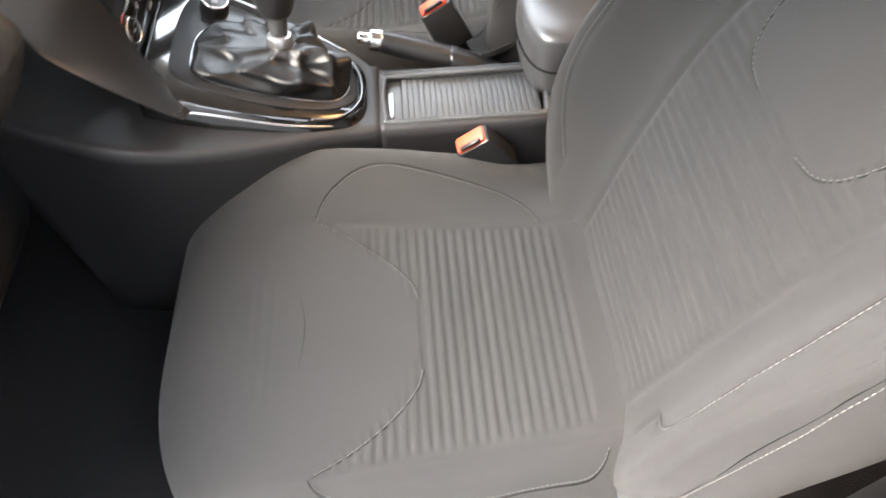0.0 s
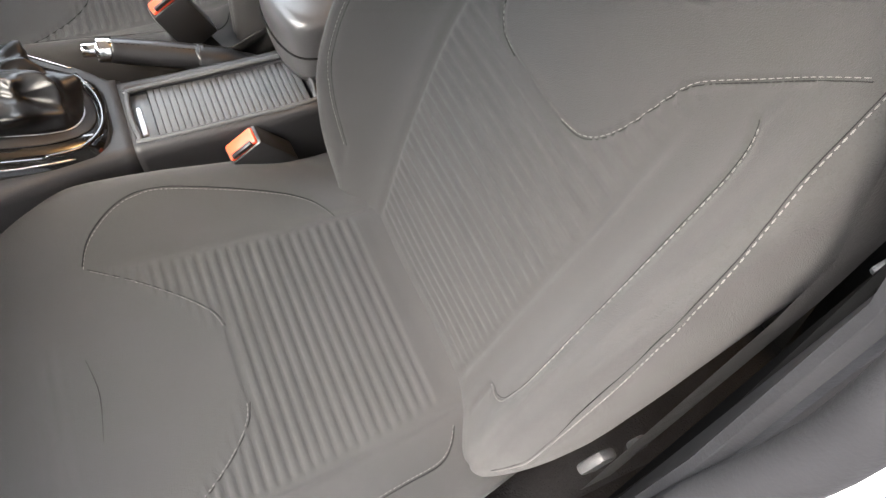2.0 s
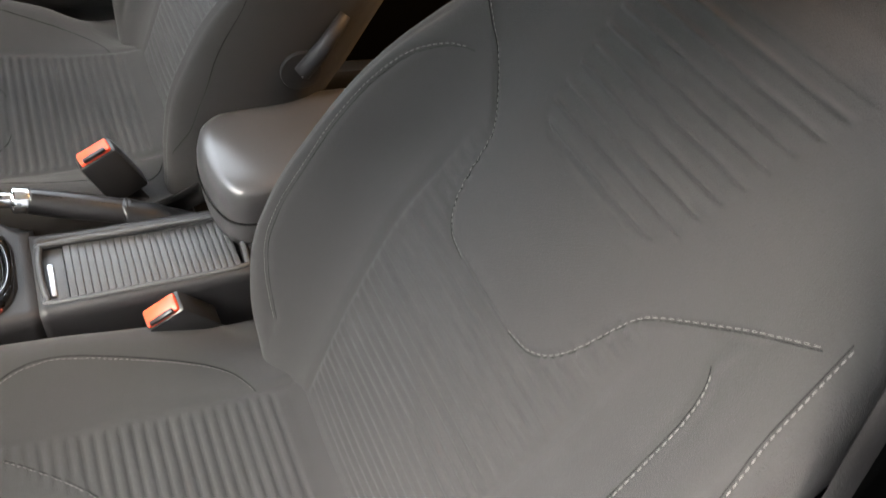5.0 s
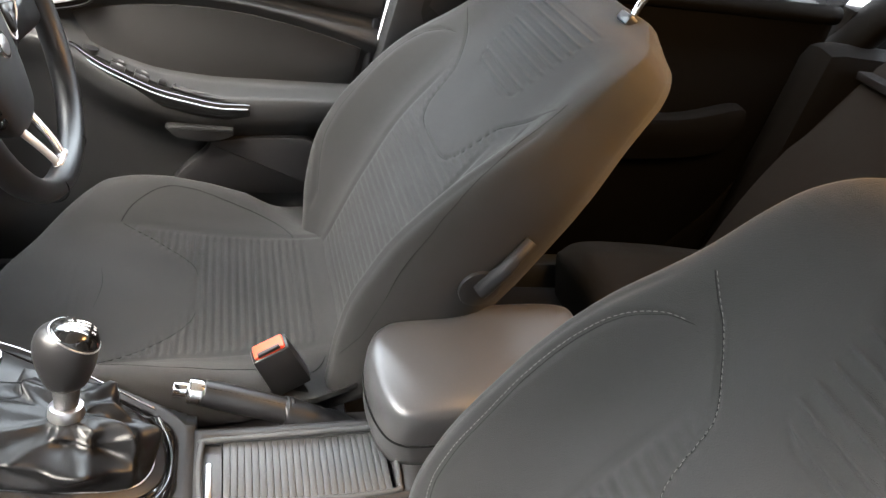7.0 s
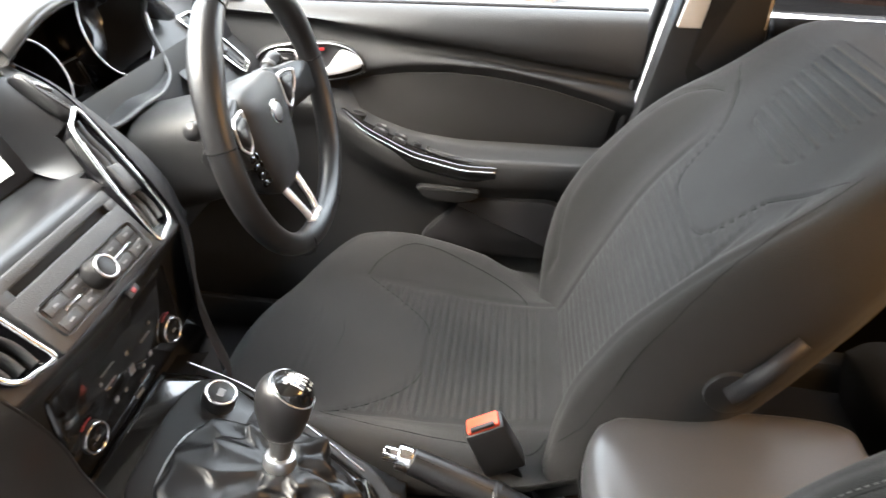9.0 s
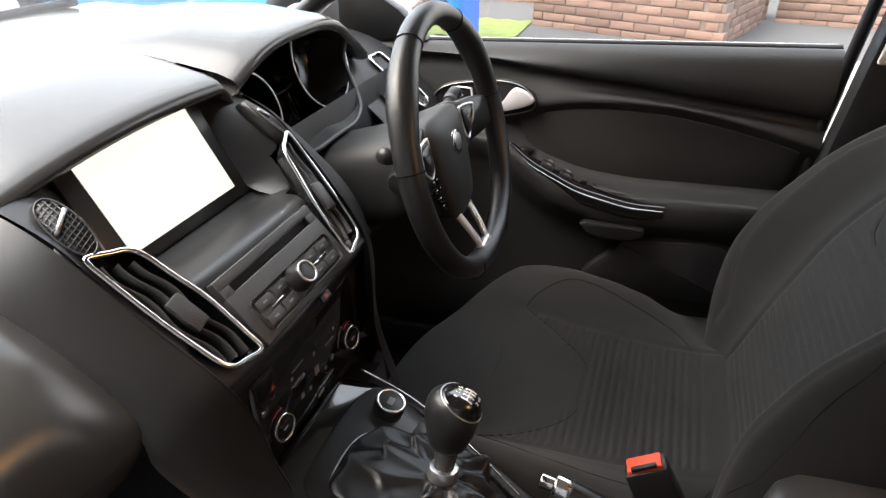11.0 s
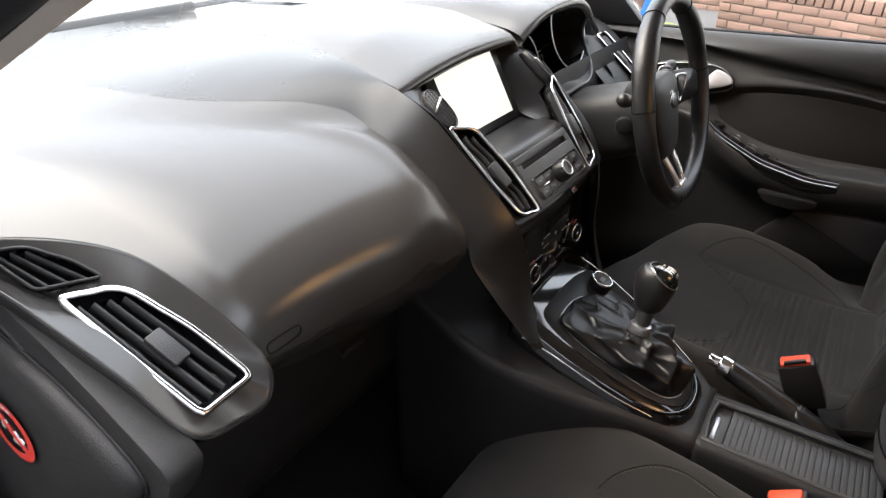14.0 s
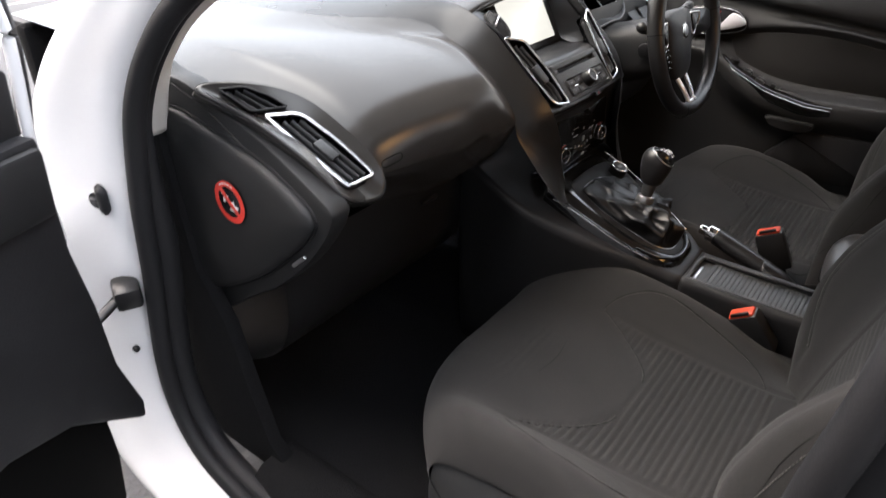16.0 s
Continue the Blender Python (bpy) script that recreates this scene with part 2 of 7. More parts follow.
def tube(points, r, seg=8, closed=False, flat=1.0, up=(0, 0, 1)):
    """A rod along points; r may be one radius or one for each point."""
    p = np.asarray(points, float)
    n = len(p)
    rr = np.broadcast_to(r, n)
    t = np.gradient(p, axis=0) if not closed else np.roll(p, -1, 0) - np.roll(p, 1, 0)
    t /= np.linalg.norm(t, axis=1)[:, None] + 1e-12
    side = np.cross(t, np.array(up, float))
    bad = np.linalg.norm(side, axis=1) < 1e-3
    side[bad] = np.cross(t[bad], (0.3, 1, 0.1))
    side /= np.linalg.norm(side, axis=1)[:, None]
    over = np.cross(side, t)
    a = np.linspace(0, 2 * np.pi, seg, endpoint=False)
    rings = p[:, None] + rr[:, None, None] * (np.cos(a)[None, :, None] * side[:, None] + flat * np.sin(a)[None, :, None] * over[:, None])
    if closed:
        return sheet(np.concatenate([rings, rings[:1]]), True)
    return loft(rings)


def joined(*meshes):
    """One mesh out of several pieces of the same part."""
    v, f, k = [], [], 0
    for me in meshes:
        v += [x.co[:] for x in me.vertices]
        f += [[i + k for i in q.vertices] for q in me.polygons]
        k = len(v)
    return mesh_of(v, f)


def keys(pairs, x, soft=0.0):
    """Values between given pairs, eased."""
    xs, ys = zip(*pairs)
    if soft:
        return sum(np.interp(np.asarray(x) + o * soft, xs, ys) for o in (-1, -0.5, 0, 0.5, 1)) / 5
    return np.interp(x, xs, ys)


def thing(name, base, label, category, group="", kind=""):
    ob = new(name)
    ob.location = base
    ob.empty_display_size = 0.05
    return tagged(ob, label, category, group, kind)


def part(name, me, mat, parent=None, label="", category="", kind="", group=""):
    """Links a mesh in world coordinates as one object, under its thing or its part."""
    me.name = name
    ob = new(name, me)
    me.materials.append(mat)
    if parent:
        ob.parent = parent
        root = parent
        m = Matrix()
        while root:
            m = root.matrix_basis if not root.parent else m
            root = root.parent
        ob.matrix_parent_inverse = m.inverted() if parent.parent is None else Matrix()
    return tagged(ob, label, category, group, kind)


def stitches(points, gap=0.0075, length=0.005, r=0.0009):
    """Short threads laid along a line."""
    p = np.asarray(points, float)
    d = np.r_[0, np.cumsum(np.linalg.norm(np.diff(p, axis=0), axis=1))]
    out = []
    for s in np.arange(0, d[-1] - length, gap):
        q = np.stack([np.interp(s + length * f, d, p[:, i]) for f in (0, 0.5, 1) for i in range(3)]).reshape(3, 3)
        out.append(tube(q, [r * 0.6, r, r * 0.6], 5))
    return joined(*out)


# ---------------------------------------------------------------- seats
RECLINE = radians(28)
CUSHION_LINE = spline([(-0.42, 0.395), (-0.465, 0.415), (-0.492, 0.450), (-0.493, 0.485), (-0.470, 0.518), (-0.43, 0.538), (-0.36, 0.548), (-0.25, 0.550), (-0.12, 0.549), (0.0, 0.554), (0.06, 0.560), (0.10, 0.569), (0.14, 0.580)], 600)
CUSHION_HALF = spline([(0, 0), (0.34, 0.0), (0.52, 0.004), (0.64, 0.015), (0.76, 0.038), (0.86, 0.055), (0.93, 0.053), (0.98, 0.034), (1.0, 0.004), (0.99, -0.018), (0.955, -0.030)], 56)
PANEL = [(0.0, -0.128), (0.055, -0.129), (0.080, -0.138), (0.117, -0.170), (0.154, -0.216), (0.184, -0.266)]
BOLSTER_RISE = [(-0.50, 0.6), (-0.46, 1.05), (-0.42, 1.3), (-0.35, 1.38), (-0.25, 1.38), (-0.14, 1.2), (-0.05, 0.75), (0.02, 0.15), (0.07, -0.4), (0.12, -0.7)]
RIB_EDGE = [(-0.27, 0.178), (-0.07, 0.158), (0.10, 0.142)]
ARC = [(-0.270, 0.188), (-0.259, 0.205), (-0.239, 0.221), (-0.206, 0.238), (-0.170, 0.245), (-0.132, 0.242), (-0.080, 0.233), (-0.026, 0.221), (0.009, 0.210), (0.035, 0.192), (0.053, 0.160)]
ARC_OUT = [(-0.270, 0.188), (-0.259, 0.205), (-0.239, 0.221), (-0.206, 0.238), (-0.170, 0.245), (-0.132, 0.243), (-0.080, 0.236), (-0.030, 0.226), (0.003, 0.220), (0.048, 0.212), (0.070, 0.197), (0.082, 0.178)]


def cushion_mesh(mid, ox, outer):
    """The upholstered cushion: a front roll, raised sides, a ribbed middle and a groove along the panel's seam."""
    d = np.r_[0, np.cumsum(np.hypot(*np.diff(CUSHION_LINE, axis=0).T))]
    at = np.r_[np.linspace(0, d[-1] * 0.36, 40, endpoint=False), np.linspace(d[-1] * 0.36, d[-1] * 0.92, 190, endpoint=False), np.linspace(d[-1] * 0.92, d[-1], 8)]
    px, pz = np.interp(at, d, CUSHION_LINE[:, 0]), np.interp(at, d, CUSHION_LINE[:, 1])
    half = np.concatenate([CUSHION_HALF[::-1] * (-1, 1), CUSHION_HALF[1:]])
    X, Q = np.meshgrid(px, half[:, 0], indexing="ij")
    Z, LIFT = np.meshgrid(pz, half[:, 1], indexing="ij")
    T = np.meshgrid(at / d[-1], half[:, 0], indexing="ij")[0]
    Y = 0.296 * Q * keys([(0.0, 0.97), (0.3, 1.0), (0.75, 0.98), (1, 0.86)], T)
    up = keys(BOLSTER_RISE, X, 0.02)
    front = keys([(0, 1.0), (0.28, 1.0), (0.62, 0.25), (0.85, 0.0)], T, 0.05)
    inner_set = 0.022 if outer < 0 else 0.045
    setback = np.where(Q * outer > 0, 0.146 * np.abs(Q) ** 2.3, inner_set * np.abs(Q) ** 3.6) * front
    low = keys([(0, 0.12), (0.14, 0.35), (0.24, 0.8), (0.34, 1)], T)
    Z = Z + np.where(LIFT > 0, LIFT * up * keys([(0, 0), (0.15, 0.15), (0.23, 0.8), (0.30, 1)], T), LIFT * low)
    X = X + setback
    top = keys([(0.3, 0), (0.38, 1)], T)
    edge = np.interp(np.abs(Y), *zip(*PANEL))
    ribbed = np.clip((X - edge) / 0.006, 0, 1) * np.clip((keys(RIB_EDGE, X) - np.abs(Y)) / 0.008, 0, 1) * np.clip((0.125 - X) / 0.01, 0, 1)
    Z = Z + top * ribbed * 0.0046 * (np.abs(np.sin(np.pi * X / 0.0138)) - 0.75)
    faint = np.clip((-0.31 - X) / 0.02, 0, 1) * np.clip((X + 0.44) / 0.02, 0, 1) * np.clip((0.10 - np.abs(Y)) / 0.02, 0, 1)
    Z = Z + top * faint * 0.0004 * np.sin(2 * np.pi * X / 0.017)
    Z = Z - top * 0.0035 * np.exp(-(((X - edge) / 0.0035) ** 2)) * np.clip((0.18 - np.abs(Y)) / 0.005, 0, 1)
    crease = np.abs(np.abs(Y) - keys([(-0.5, 0.20), (-0.27, 0.184), (-0.07, 0.167), (0.1, 0.155)], X))
    Z = Z - top * 0.004 * np.exp(-((crease / 0.005) ** 2)) * np.clip((X + 0.33) / 0.08, 0, 1)
    Z = Z + 0.0012 * np.sin(X * 31 + Y * 17) * np.sin(Y * 27 - X * 9 + 1.3)
    upper = (T > 0.3) & (np.abs(Q) < 0.97)
    return sheet(np.stack([X + ox, Y + mid, Z], -1)), np.stack([X, Y, Z], -1)[upper]


BACK_W = [(-0.09, 0.215), (-0.05, 0.235), (0.0, 0.250), (0.05, 0.262), (0.12, 0.272), (0.22, 0.275), (0.34, 0.275), (0.43, 0.274), (0.475, 0.268), (0.51, 0.258), (0.55, 0.247), (0.61, 0.239), (0.655, 0.226), (0.69, 0.196), (0.71, 0.15), (0.722, 0.08)]
BACK_MID = [(-0.09, -0.02), (-0.050, -0.01), (0.050, 0.006), (0.150, 0.018), (0.260, 0.028), (0.368, 0.026), (0.482, 0.010), (0.595, -0.006), (0.655, -0.020), (0.690, -0.044), (0.722, -0.084)]
BACK_SIDE = [(-0.09, 0.0), (-0.05, 0.015), (0.0, 0.034), (0.06, 0.058), (0.15, 0.084), (0.25, 0.082), (0.34, 0.070), (0.43, 0.054), (0.48, 0.038), (0.52, 0.024), (0.57, 0.016), (0.66, 0.004), (0.70, 0.0), (0.722, 0.0)]
BACK_FRONT = spline([(0, 0), (0.32, 0.0), (0.54, 0.02), (0.66, 0.17), (0.76, 0.52), (0.85, 0.90), (0.91, 1.0), (0.965, 0.86), (1.0, 0.5)], 50)
BACK_PANEL = [(0.0, 0.344), (0.046, 0.345), (0.070, 0.350), (0.086, 0.361), (0.097, 0.378), (0.104, 0.398), (0.110, 0.424), (0.116, 0.444), (0.126, 0.458), (0.152, 0.482), (0.182, 0.509), (0.216, 0.536)]
# seams on the bolsters (height along the back, distance from the middle): inner one, outer one, front edge
BOLSTER_FAR = [(0.064, 0.208), (0.108, 0.222), (0.145, 0.230), (0.183, 0.236), (0.228, 0.238), (0.274, 0.238), (0.34, 0.241), (0.41, 0.240), (0.45, 0.233), (0.478, 0.215), (0.490, 0.194)]
BOLSTER_NEAR = [(0.082, 0.176), (0.102, 0.197), (0.145, 0.217), (0.206, 0.229), (0.251, 0.229), (0.300, 0.223), (0.359, 0.215), (0.400, 0.208), (0.434, 0.201), (0.457, 0.192), (0.471, 0.181)]
BOLSTER_EDGE = [(0.055, 0.258), (0.112, 0.272), (0.171, 0.275), (0.243, 0.275), (0.310, 0.273), (0.368, 0.269), (0.416, 0.262), (0.450, 0.252), (0.484, 0.241), (0.518, 0.233), (0.551, 0.226)]
BACK_RIBS = [(0.0, 0.124), (0.17, 0.136), (0.32, 0.142), (0.427, 0.135)]


def drape(cloud, a, b):
    """Heights of a surface, given as points (a, b, height), along a line of places."""
    out = []
    for u, v in zip(a, b):
        r = (cloud[:, 0] - u) ** 2 + (cloud[:, 1] - v) ** 2
        near = np.argpartition(r, 5)[:5]
        w = 1 / (r[near] + 1e-7)
        out.append((cloud[near, 2] * w).sum() / w.sum())
    out = np.array(out)
    return np.convolve(np.pad(out, 1, mode="edge"), (0.25, 0.5, 0.25), "valid")


def back_point(h, y, d, mid, ox):
    """A place on the leaning backrest: h up along it, y across, d out of its plane."""
    s, c = math.sin(RECLINE), math.cos(RECLINE)
    return np.stack([0.105 + ox + h * s - d * c, mid + y + 0 * h, 0.565 + h * c + d * s], -1)


def backrest_mesh(mid, ox, slim):
    """The upholstered backrest: side bolsters, narrower shoulders, a ribbed lower field, ribs near the top and a padded rear."""
    hs = np.r_[np.linspace(-0.09, 0.02, 12, endpoint=False), np.linspace(0.02, 0.46, 170, endpoint=False), np.linspace(0.46, 0.66, 170, endpoint=False), np.linspace(0.66, 0.722, 16)]
    front = np.concatenate([BACK_FRONT[::-1] * (-1, 1), BACK_FRONT[1:]])
    fine = np.linspace(-1, 1, 131)
    fq = np.sign(fine) * np.abs(fine) ** 0.85
    rings, front_face = [], []
    for h in hs:
        w, side, m0 = keys(BACK_W, h, 0.02), keys(BACK_SIDE, h, 0.03), keys(BACK_MID, h, 0.03)
        y = fq * w
        d = m0 + side * np.interp(np.abs(fq), BACK_FRONT[:, 0], BACK_FRONT[:, 1])
        line = np.interp(np.abs(y), *zip(*BACK_PANEL))
        field = keys(BACK_RIBS, h, 0.02)
        ribbed = np.clip((line - h) / 0.006, 0, 1) * np.clip((field - np.abs(y)) / 0.010, 0, 1) * np.clip((h - 0.005) / 0.02, 0, 1)
        d = d + 0.0022 * ribbed * (abs(math.sin(math.pi * h / 0.0148)) - 0.7)
        off = np.abs(y)
        crest = np.clip((0.086 + 0.16 * (h - 0.49) - off) / 0.005, 0, 1) * np.clip((h - 0.486 - 0.016 * np.clip((off - 0.055) / 0.03, 0, 1) ** 2) / 0.004, 0, 1) * np.clip((0.662 - h) / 0.004, 0, 1)
        d = d + 0.0030 * crest * (math.exp(-(((((h - 0.486) / 0.0185) % 1) - 0.5) / 0.16) ** 2) - 0.22)
        d = d - 0.0016 * np.exp(-(((h - 0.486 - 0.016 * np.clip((off - 0.055) / 0.03, 0, 1) ** 2) / 0.003) ** 2)) * np.clip((0.088 - off) / 0.004, 0, 1)
        d = d - 0.0035 * np.exp(-(((h - line) / 0.0032) ** 2)) * np.clip((0.19 - np.abs(y)) / 0.006, 0, 1)
        d = d - 0.004 * np.exp(-(((np.abs(y) - field - 0.004) / 0.006) ** 2)) * np.clip((h - 0.0) / 0.03, 0, 1) * np.clip((0.44 - h) / 0.06, 0, 1)
        seam_at = np.where(y > 0, keys(BOLSTER_FAR, h), -keys(BOLSTER_NEAR, h))
        d = d - 0.0035 * np.exp(-(((y - seam_at) / 0.0045) ** 2)) * np.clip((h - 0.01) / 0.03, 0, 1) * np.clip((0.50 - h) / 0.03, 0, 1)
        d = d - 0.003 * np.exp(-(((np.abs(fq) - 0.925) / 0.014) ** 2)) * np.clip((0.52 - h) / 0.03, 0, 1)
        d = d + 0.001 * np.sin(y * 29 + h * 13) * math.sin(h * 23 + 0.7)
        edge, rear = d[-1], keys([(-0.09, -0.06), (0.03, -0.112), (0.45, -0.125), (0.64, -0.140), (0.69, -0.142), (0.722, -0.122)], h) + slim * min(1, max(0, (h - 0.3) / 0.3))
        front_face.append(np.stack([np.full(len(y), h), y, d], -1))
        k = np.linspace(0, 1, 10)[1:]
        sy = w * (1 + 0.020 * np.sin(np.pi * k**0.8) - 0.09 * k**6)
        sd = edge + (rear + 0.014 - edge) * k
        by = np.linspace(0.88, -0.88, 24) * w
        bd = rear - 0.010 * (1 - (by / w) ** 2)
        y = np.r_[y, sy, by, -sy[::-1]]
        d = np.r_[d, sd, bd, sd[::-1]]
        rings.append(back_point(np.full(len(y), h - slim * min(1, max(0, (h - 0.55) / 0.15))), y, d, mid, ox))
    return loft(rings), np.concatenate(front_face)


def seat(mid, ox, pale, recline, label, lever):
    """A front seat; pale: whether its stitching stands out."""
    global RECLINE
    RECLINE = radians(recline)
    s = thing("front_seat", (ox - 0.1, mid, 0.25), label, "car seat", "front seats")
    cushion, top_face = cushion_mesh(mid, ox, -1 if pale else 1)
    part("seat_cushion", cushion, FABRIC, s, "dark grey fabric cushion with cross ribs")
    rest_mesh, front_face = backrest_mesh(mid, ox, 0.0 if pale else 0.020)
    part("backrest", rest_mesh, FABRIC, s, "dark grey fabric backrest with ribbed middle and bolsters")

    def on_cushion(pts, up):
        return np.stack([pts[:, 0] + ox, pts[:, 1] + mid, drape(top_face, pts[:, 0], pts[:, 1]) + up], -1)

    def on_back(pts, up):
        return back_point(pts[:, 0], pts[:, 1], drape(front_face, pts[:, 0], pts[:, 1]) + up, mid, ox)

    def sew(line, lifted, thread, seam=0.0010):
        part("seam", tube(line, seam, 5), SEAM, s)
        if pale:
            part("stitching", stitches(lifted, 0.0062, 0.0042, thread), THREAD, s, "fine pale stitching")

    for side in (1, -1):
        # seam lines and their light stitching
        pts = spline([(x, side * y) for y, x in PANEL[1:]], 70)
        sew(on_cushion(pts, 0.0002), on_cushion(pts - (0.0028, 0), 0.0006), 0.00042, 0.0008)
        arc = ARC if side > 0 else ARC_OUT
        pts = spline([(x, side * y) for x, y in arc], 70)
        sew(on_cushion(pts, 0.0), on_cushion(pts - (0, side * 0.003), 0.0008), 0.00042, 0.0009)
        for course in ([BOLSTER_FAR] if side > 0 else [BOLSTER_NEAR, BOLSTER_EDGE]):
            pts = spline([(h, side * y) for h, y in course], 90)
            sew(on_back(pts - (0, side * 0.0026), 0.0), on_back(pts, 0.0018), 0.00065 if side < 0 else 0.0005, 0.0005)
        pts = spline([(h, side * y) for y, h in BACK_PANEL[1:]], 80)
        sew(on_back(pts, 0.0), on_back(pts + (0.003, 0), 0.0012), 0.00045, 0.0006)
        # plastic side shield and slide rail
        outer = side < 0 if pale else side > 0
        rim = spline([(-0.355, 0.38), (-0.350, 0.47), (-0.32, 0.515), (-0.2, 0.525), (0.0, 0.515), (0.09, 0.495), (0.13, 0.45), (0.12, 0.39), (0.06, 0.35), (-0.2, 0.325), (-0.33, 0.33)], 60, True)
        y0 = mid + side * 0.262
        part("side_shield", prism([(x + ox, z) for x, z in rim], 0, 0.026, lambda a, b, c: (a, y0 + side * c, b), 0.006), GREY_PLASTIC if outer else RUBBER, s, "grey plastic seat side shield" if outer else "black seat side trim")
        part("slide_rail", rbox((ox - 0.10, mid + side * 0.20, 0.285), (0.50, 0.03, 0.05), 0.005), HARD, s)
    # thin dark tube in place of the shade along a wrinkle
    fold = spline([(-0.292, 0.070), (-0.284, 0.02), (-0.290, -0.04)], 16)
    part("fold_shade_line", tube(on_cushion(fold, 0.0), np.interp(np.arange(16), [0, 8, 15], [0.0002, 0.0006, 0.0002]), 5), SEAM, s)
    cross = rbox((ox - 0.12, mid, 0.345), (0.52, 0.46, 0.10), 0.02)
    part("seat_frame", cross, HARD, s)
    for k in (0.078, -0.078):
        foot = back_point(np.array([0.700 if pale else 0.680]), np.array([k]), np.array([-0.074]), mid, ox)[0]
        part("post_collar", rbox(foot + (0, 0, 0.009), (0.036, 0.034, 0.016), 0.004, pose(0, 0, 0, 0, 28)), HARD, s, "black plastic headrest collar")
        rise = spline([foot, foot + (0.004, 0, 0.035), foot + (0.022, 0, 0.065), foot + (0.032, 0, 0.10), foot + (0.030, 0, 0.14)], 16)
        part("headrest_post", tube(rise, 0.0062, 12), CHROME, s, "bent chrome headrest post")
    c = back_point(np.array([0.700]), np.array([0.0]), np.array([-0.062]), mid, ox)[0] + (0.035, 0, 0.22)
    rings = []
    for k in np.linspace(-1, 1, 15):
        w, dd = 0.13 * (1 - abs(k) ** 4 * 0.4), 0.052 * (1 - abs(k) ** 3 * 0.55)
        a = np.linspace(0, 2 * np.pi, 28, endpoint=False)
        rings.append(np.stack([c[0] + dd * np.sign(np.cos(a)) * np.abs(np.cos(a)) ** 0.7 + k * 0.02, c[1] + w * np.sign(np.sin(a)) * np.abs(np.sin(a)) ** 0.7, np.full(28, c[2] + 0.088 * k)], -1))
    part("headrest", loft(rings), FABRIC, s)
    if lever:
        y0 = mid - 0.264
        a, b = Vector((0.220, 0.114, 0.789)), Vector((0.279, 0.106, 0.877))
        hub = part("recline_lever", cyl(a, 0.031, 0.022, (0, 1, 0)), HARD, s, "black plastic recline lever")
        part("lever_arm", tube([a + Vector((0, -0.012, 0)), (a + b) / 2 + Vector((0, -0.012, 0)), b], [0.014, 0.012, 0.0085], 12), RUBBER, hub)
        part("hub_screw", cyl(a + Vector((0.004, -0.012, -0.004)), 0.005, 0.006, (0, 1, 0)), SATIN, hub)
    return s


passenger_seat = seat(-0.418, 0.0, True, 22.0, "charcoal fabric passenger seat with ribbed middle and pale stitching", False)
driver_seat = seat(0.390, -0.05, False, 28.5, "charcoal fabric driver seat with recline lever, behind the steering wheel", True)


def buckle(tip, lean, label):
    """A belt buckle on its stalk, with a red release button."""
    b = thing("seat_belt_buckle", (tip[0] + 0.03, tip[1], 0.45), label, "belt buckle", "front belt buckles")
    m = lean
    at = Matrix.Translation(tip) @ m
    body = part("buckle_body", rbox((0, 0, 0), (0.036, 0.062, 0.088), 0.005, None, 2, 0.92), HARD, b)
    body.data.transform(at @ Matrix.Translation((0, 0, -0.05)))
    top = part("release_button", rbox((0, 0, 0), (0.026, 0.047, 0.012), 0.003), RED, b, "orange-red release button")
    top.data.transform(at @ Matrix.Translation((0, 0, -0.007)))
    slot = part("tongue_slot", rbox((0, 0, 0), (0.006, 0.034, 0.006), 0.001), HARD, b)
    slot.data.transform(at @ Matrix.Translation((0.012, 0, 0.0005)))
    stalk = part("stalk", rbox((0, 0, 0), (0.010, 0.03, 0.16), 0.003), BELT, b)
    stalk.data.transform(at @ Matrix.Translation((0, 0, -0.165)))
    return b


def axes(wide, up):
    """A turn whose y runs along wide and whose z runs close to up."""
    y = Vector(wide).normalized()
    x = y.cross(Vector(up)).normalized()
    return Matrix((x, y, x.cross(y))).transposed().to_4x4()


buckle(Vector((-0.038, -0.138, 0.615)), axes((0.81, 0.0, 0.56), (-0.58, -0.15, 0.81)), "black seat belt buckle with orange-red button beside the passenger seat")
buckle(Vector((-0.072, 0.136, 0.660)), axes((0.86, 0.15, 0.42), (-0.36, -0.02, 0.92)), "black seat belt buckle with orange-red button beside the driver seat")


# ---------------------------------------------------------------- centre console
console = thing("centre_console", (-0.2, -0.02, 0.25), "black plastic centre console with gloss surround and ribbed tray lid", "console")
NEAR_EDGE = [(-0.66, -0.215), (-0.58, -0.228), (-0.49, -0.236), (-0.40, -0.212), (-0.31, -0.172), (-0.22, -0.126), (-0.17, -0.112), (0.0, -0.110), (0.12, -0.108), (0.34, -0.10)]
FAR_EDGE = [(-0.66, 0.19), (-0.58, 0.20), (-0.49, 0.195), (-0.40, 0.165), (-0.31, 0.140), (-0.22, 0.128), (-0.17, 0.125), (0.12, 0.122), (0.34, 0.10)]
EDGE_Z = [(-0.66, 0.815), (-0.58, 0.775), (-0.49, 0.735), (-0.40, 0.700), (-0.31, 0.668), (-0.22, 0.636), (-0.17, 0.622), (0.0, 0.620), (0.10, 0.620), (0.34, 0.60)]


SUR = [(-0.470, -0.150, 0.060, 0.766), (-0.43, -0.152, 0.080, 0.748), (-0.38, -0.150, 0.082, 0.724), (-0.32, -0.141, 0.070, 0.696), (-0.26, -0.128, 0.050, 0.668), (-0.215, -0.110, 0.034, 0.649), (-0.195, -0.092, 0.022, 0.639), (-0.186, -0.070, 0.004, 0.630)]


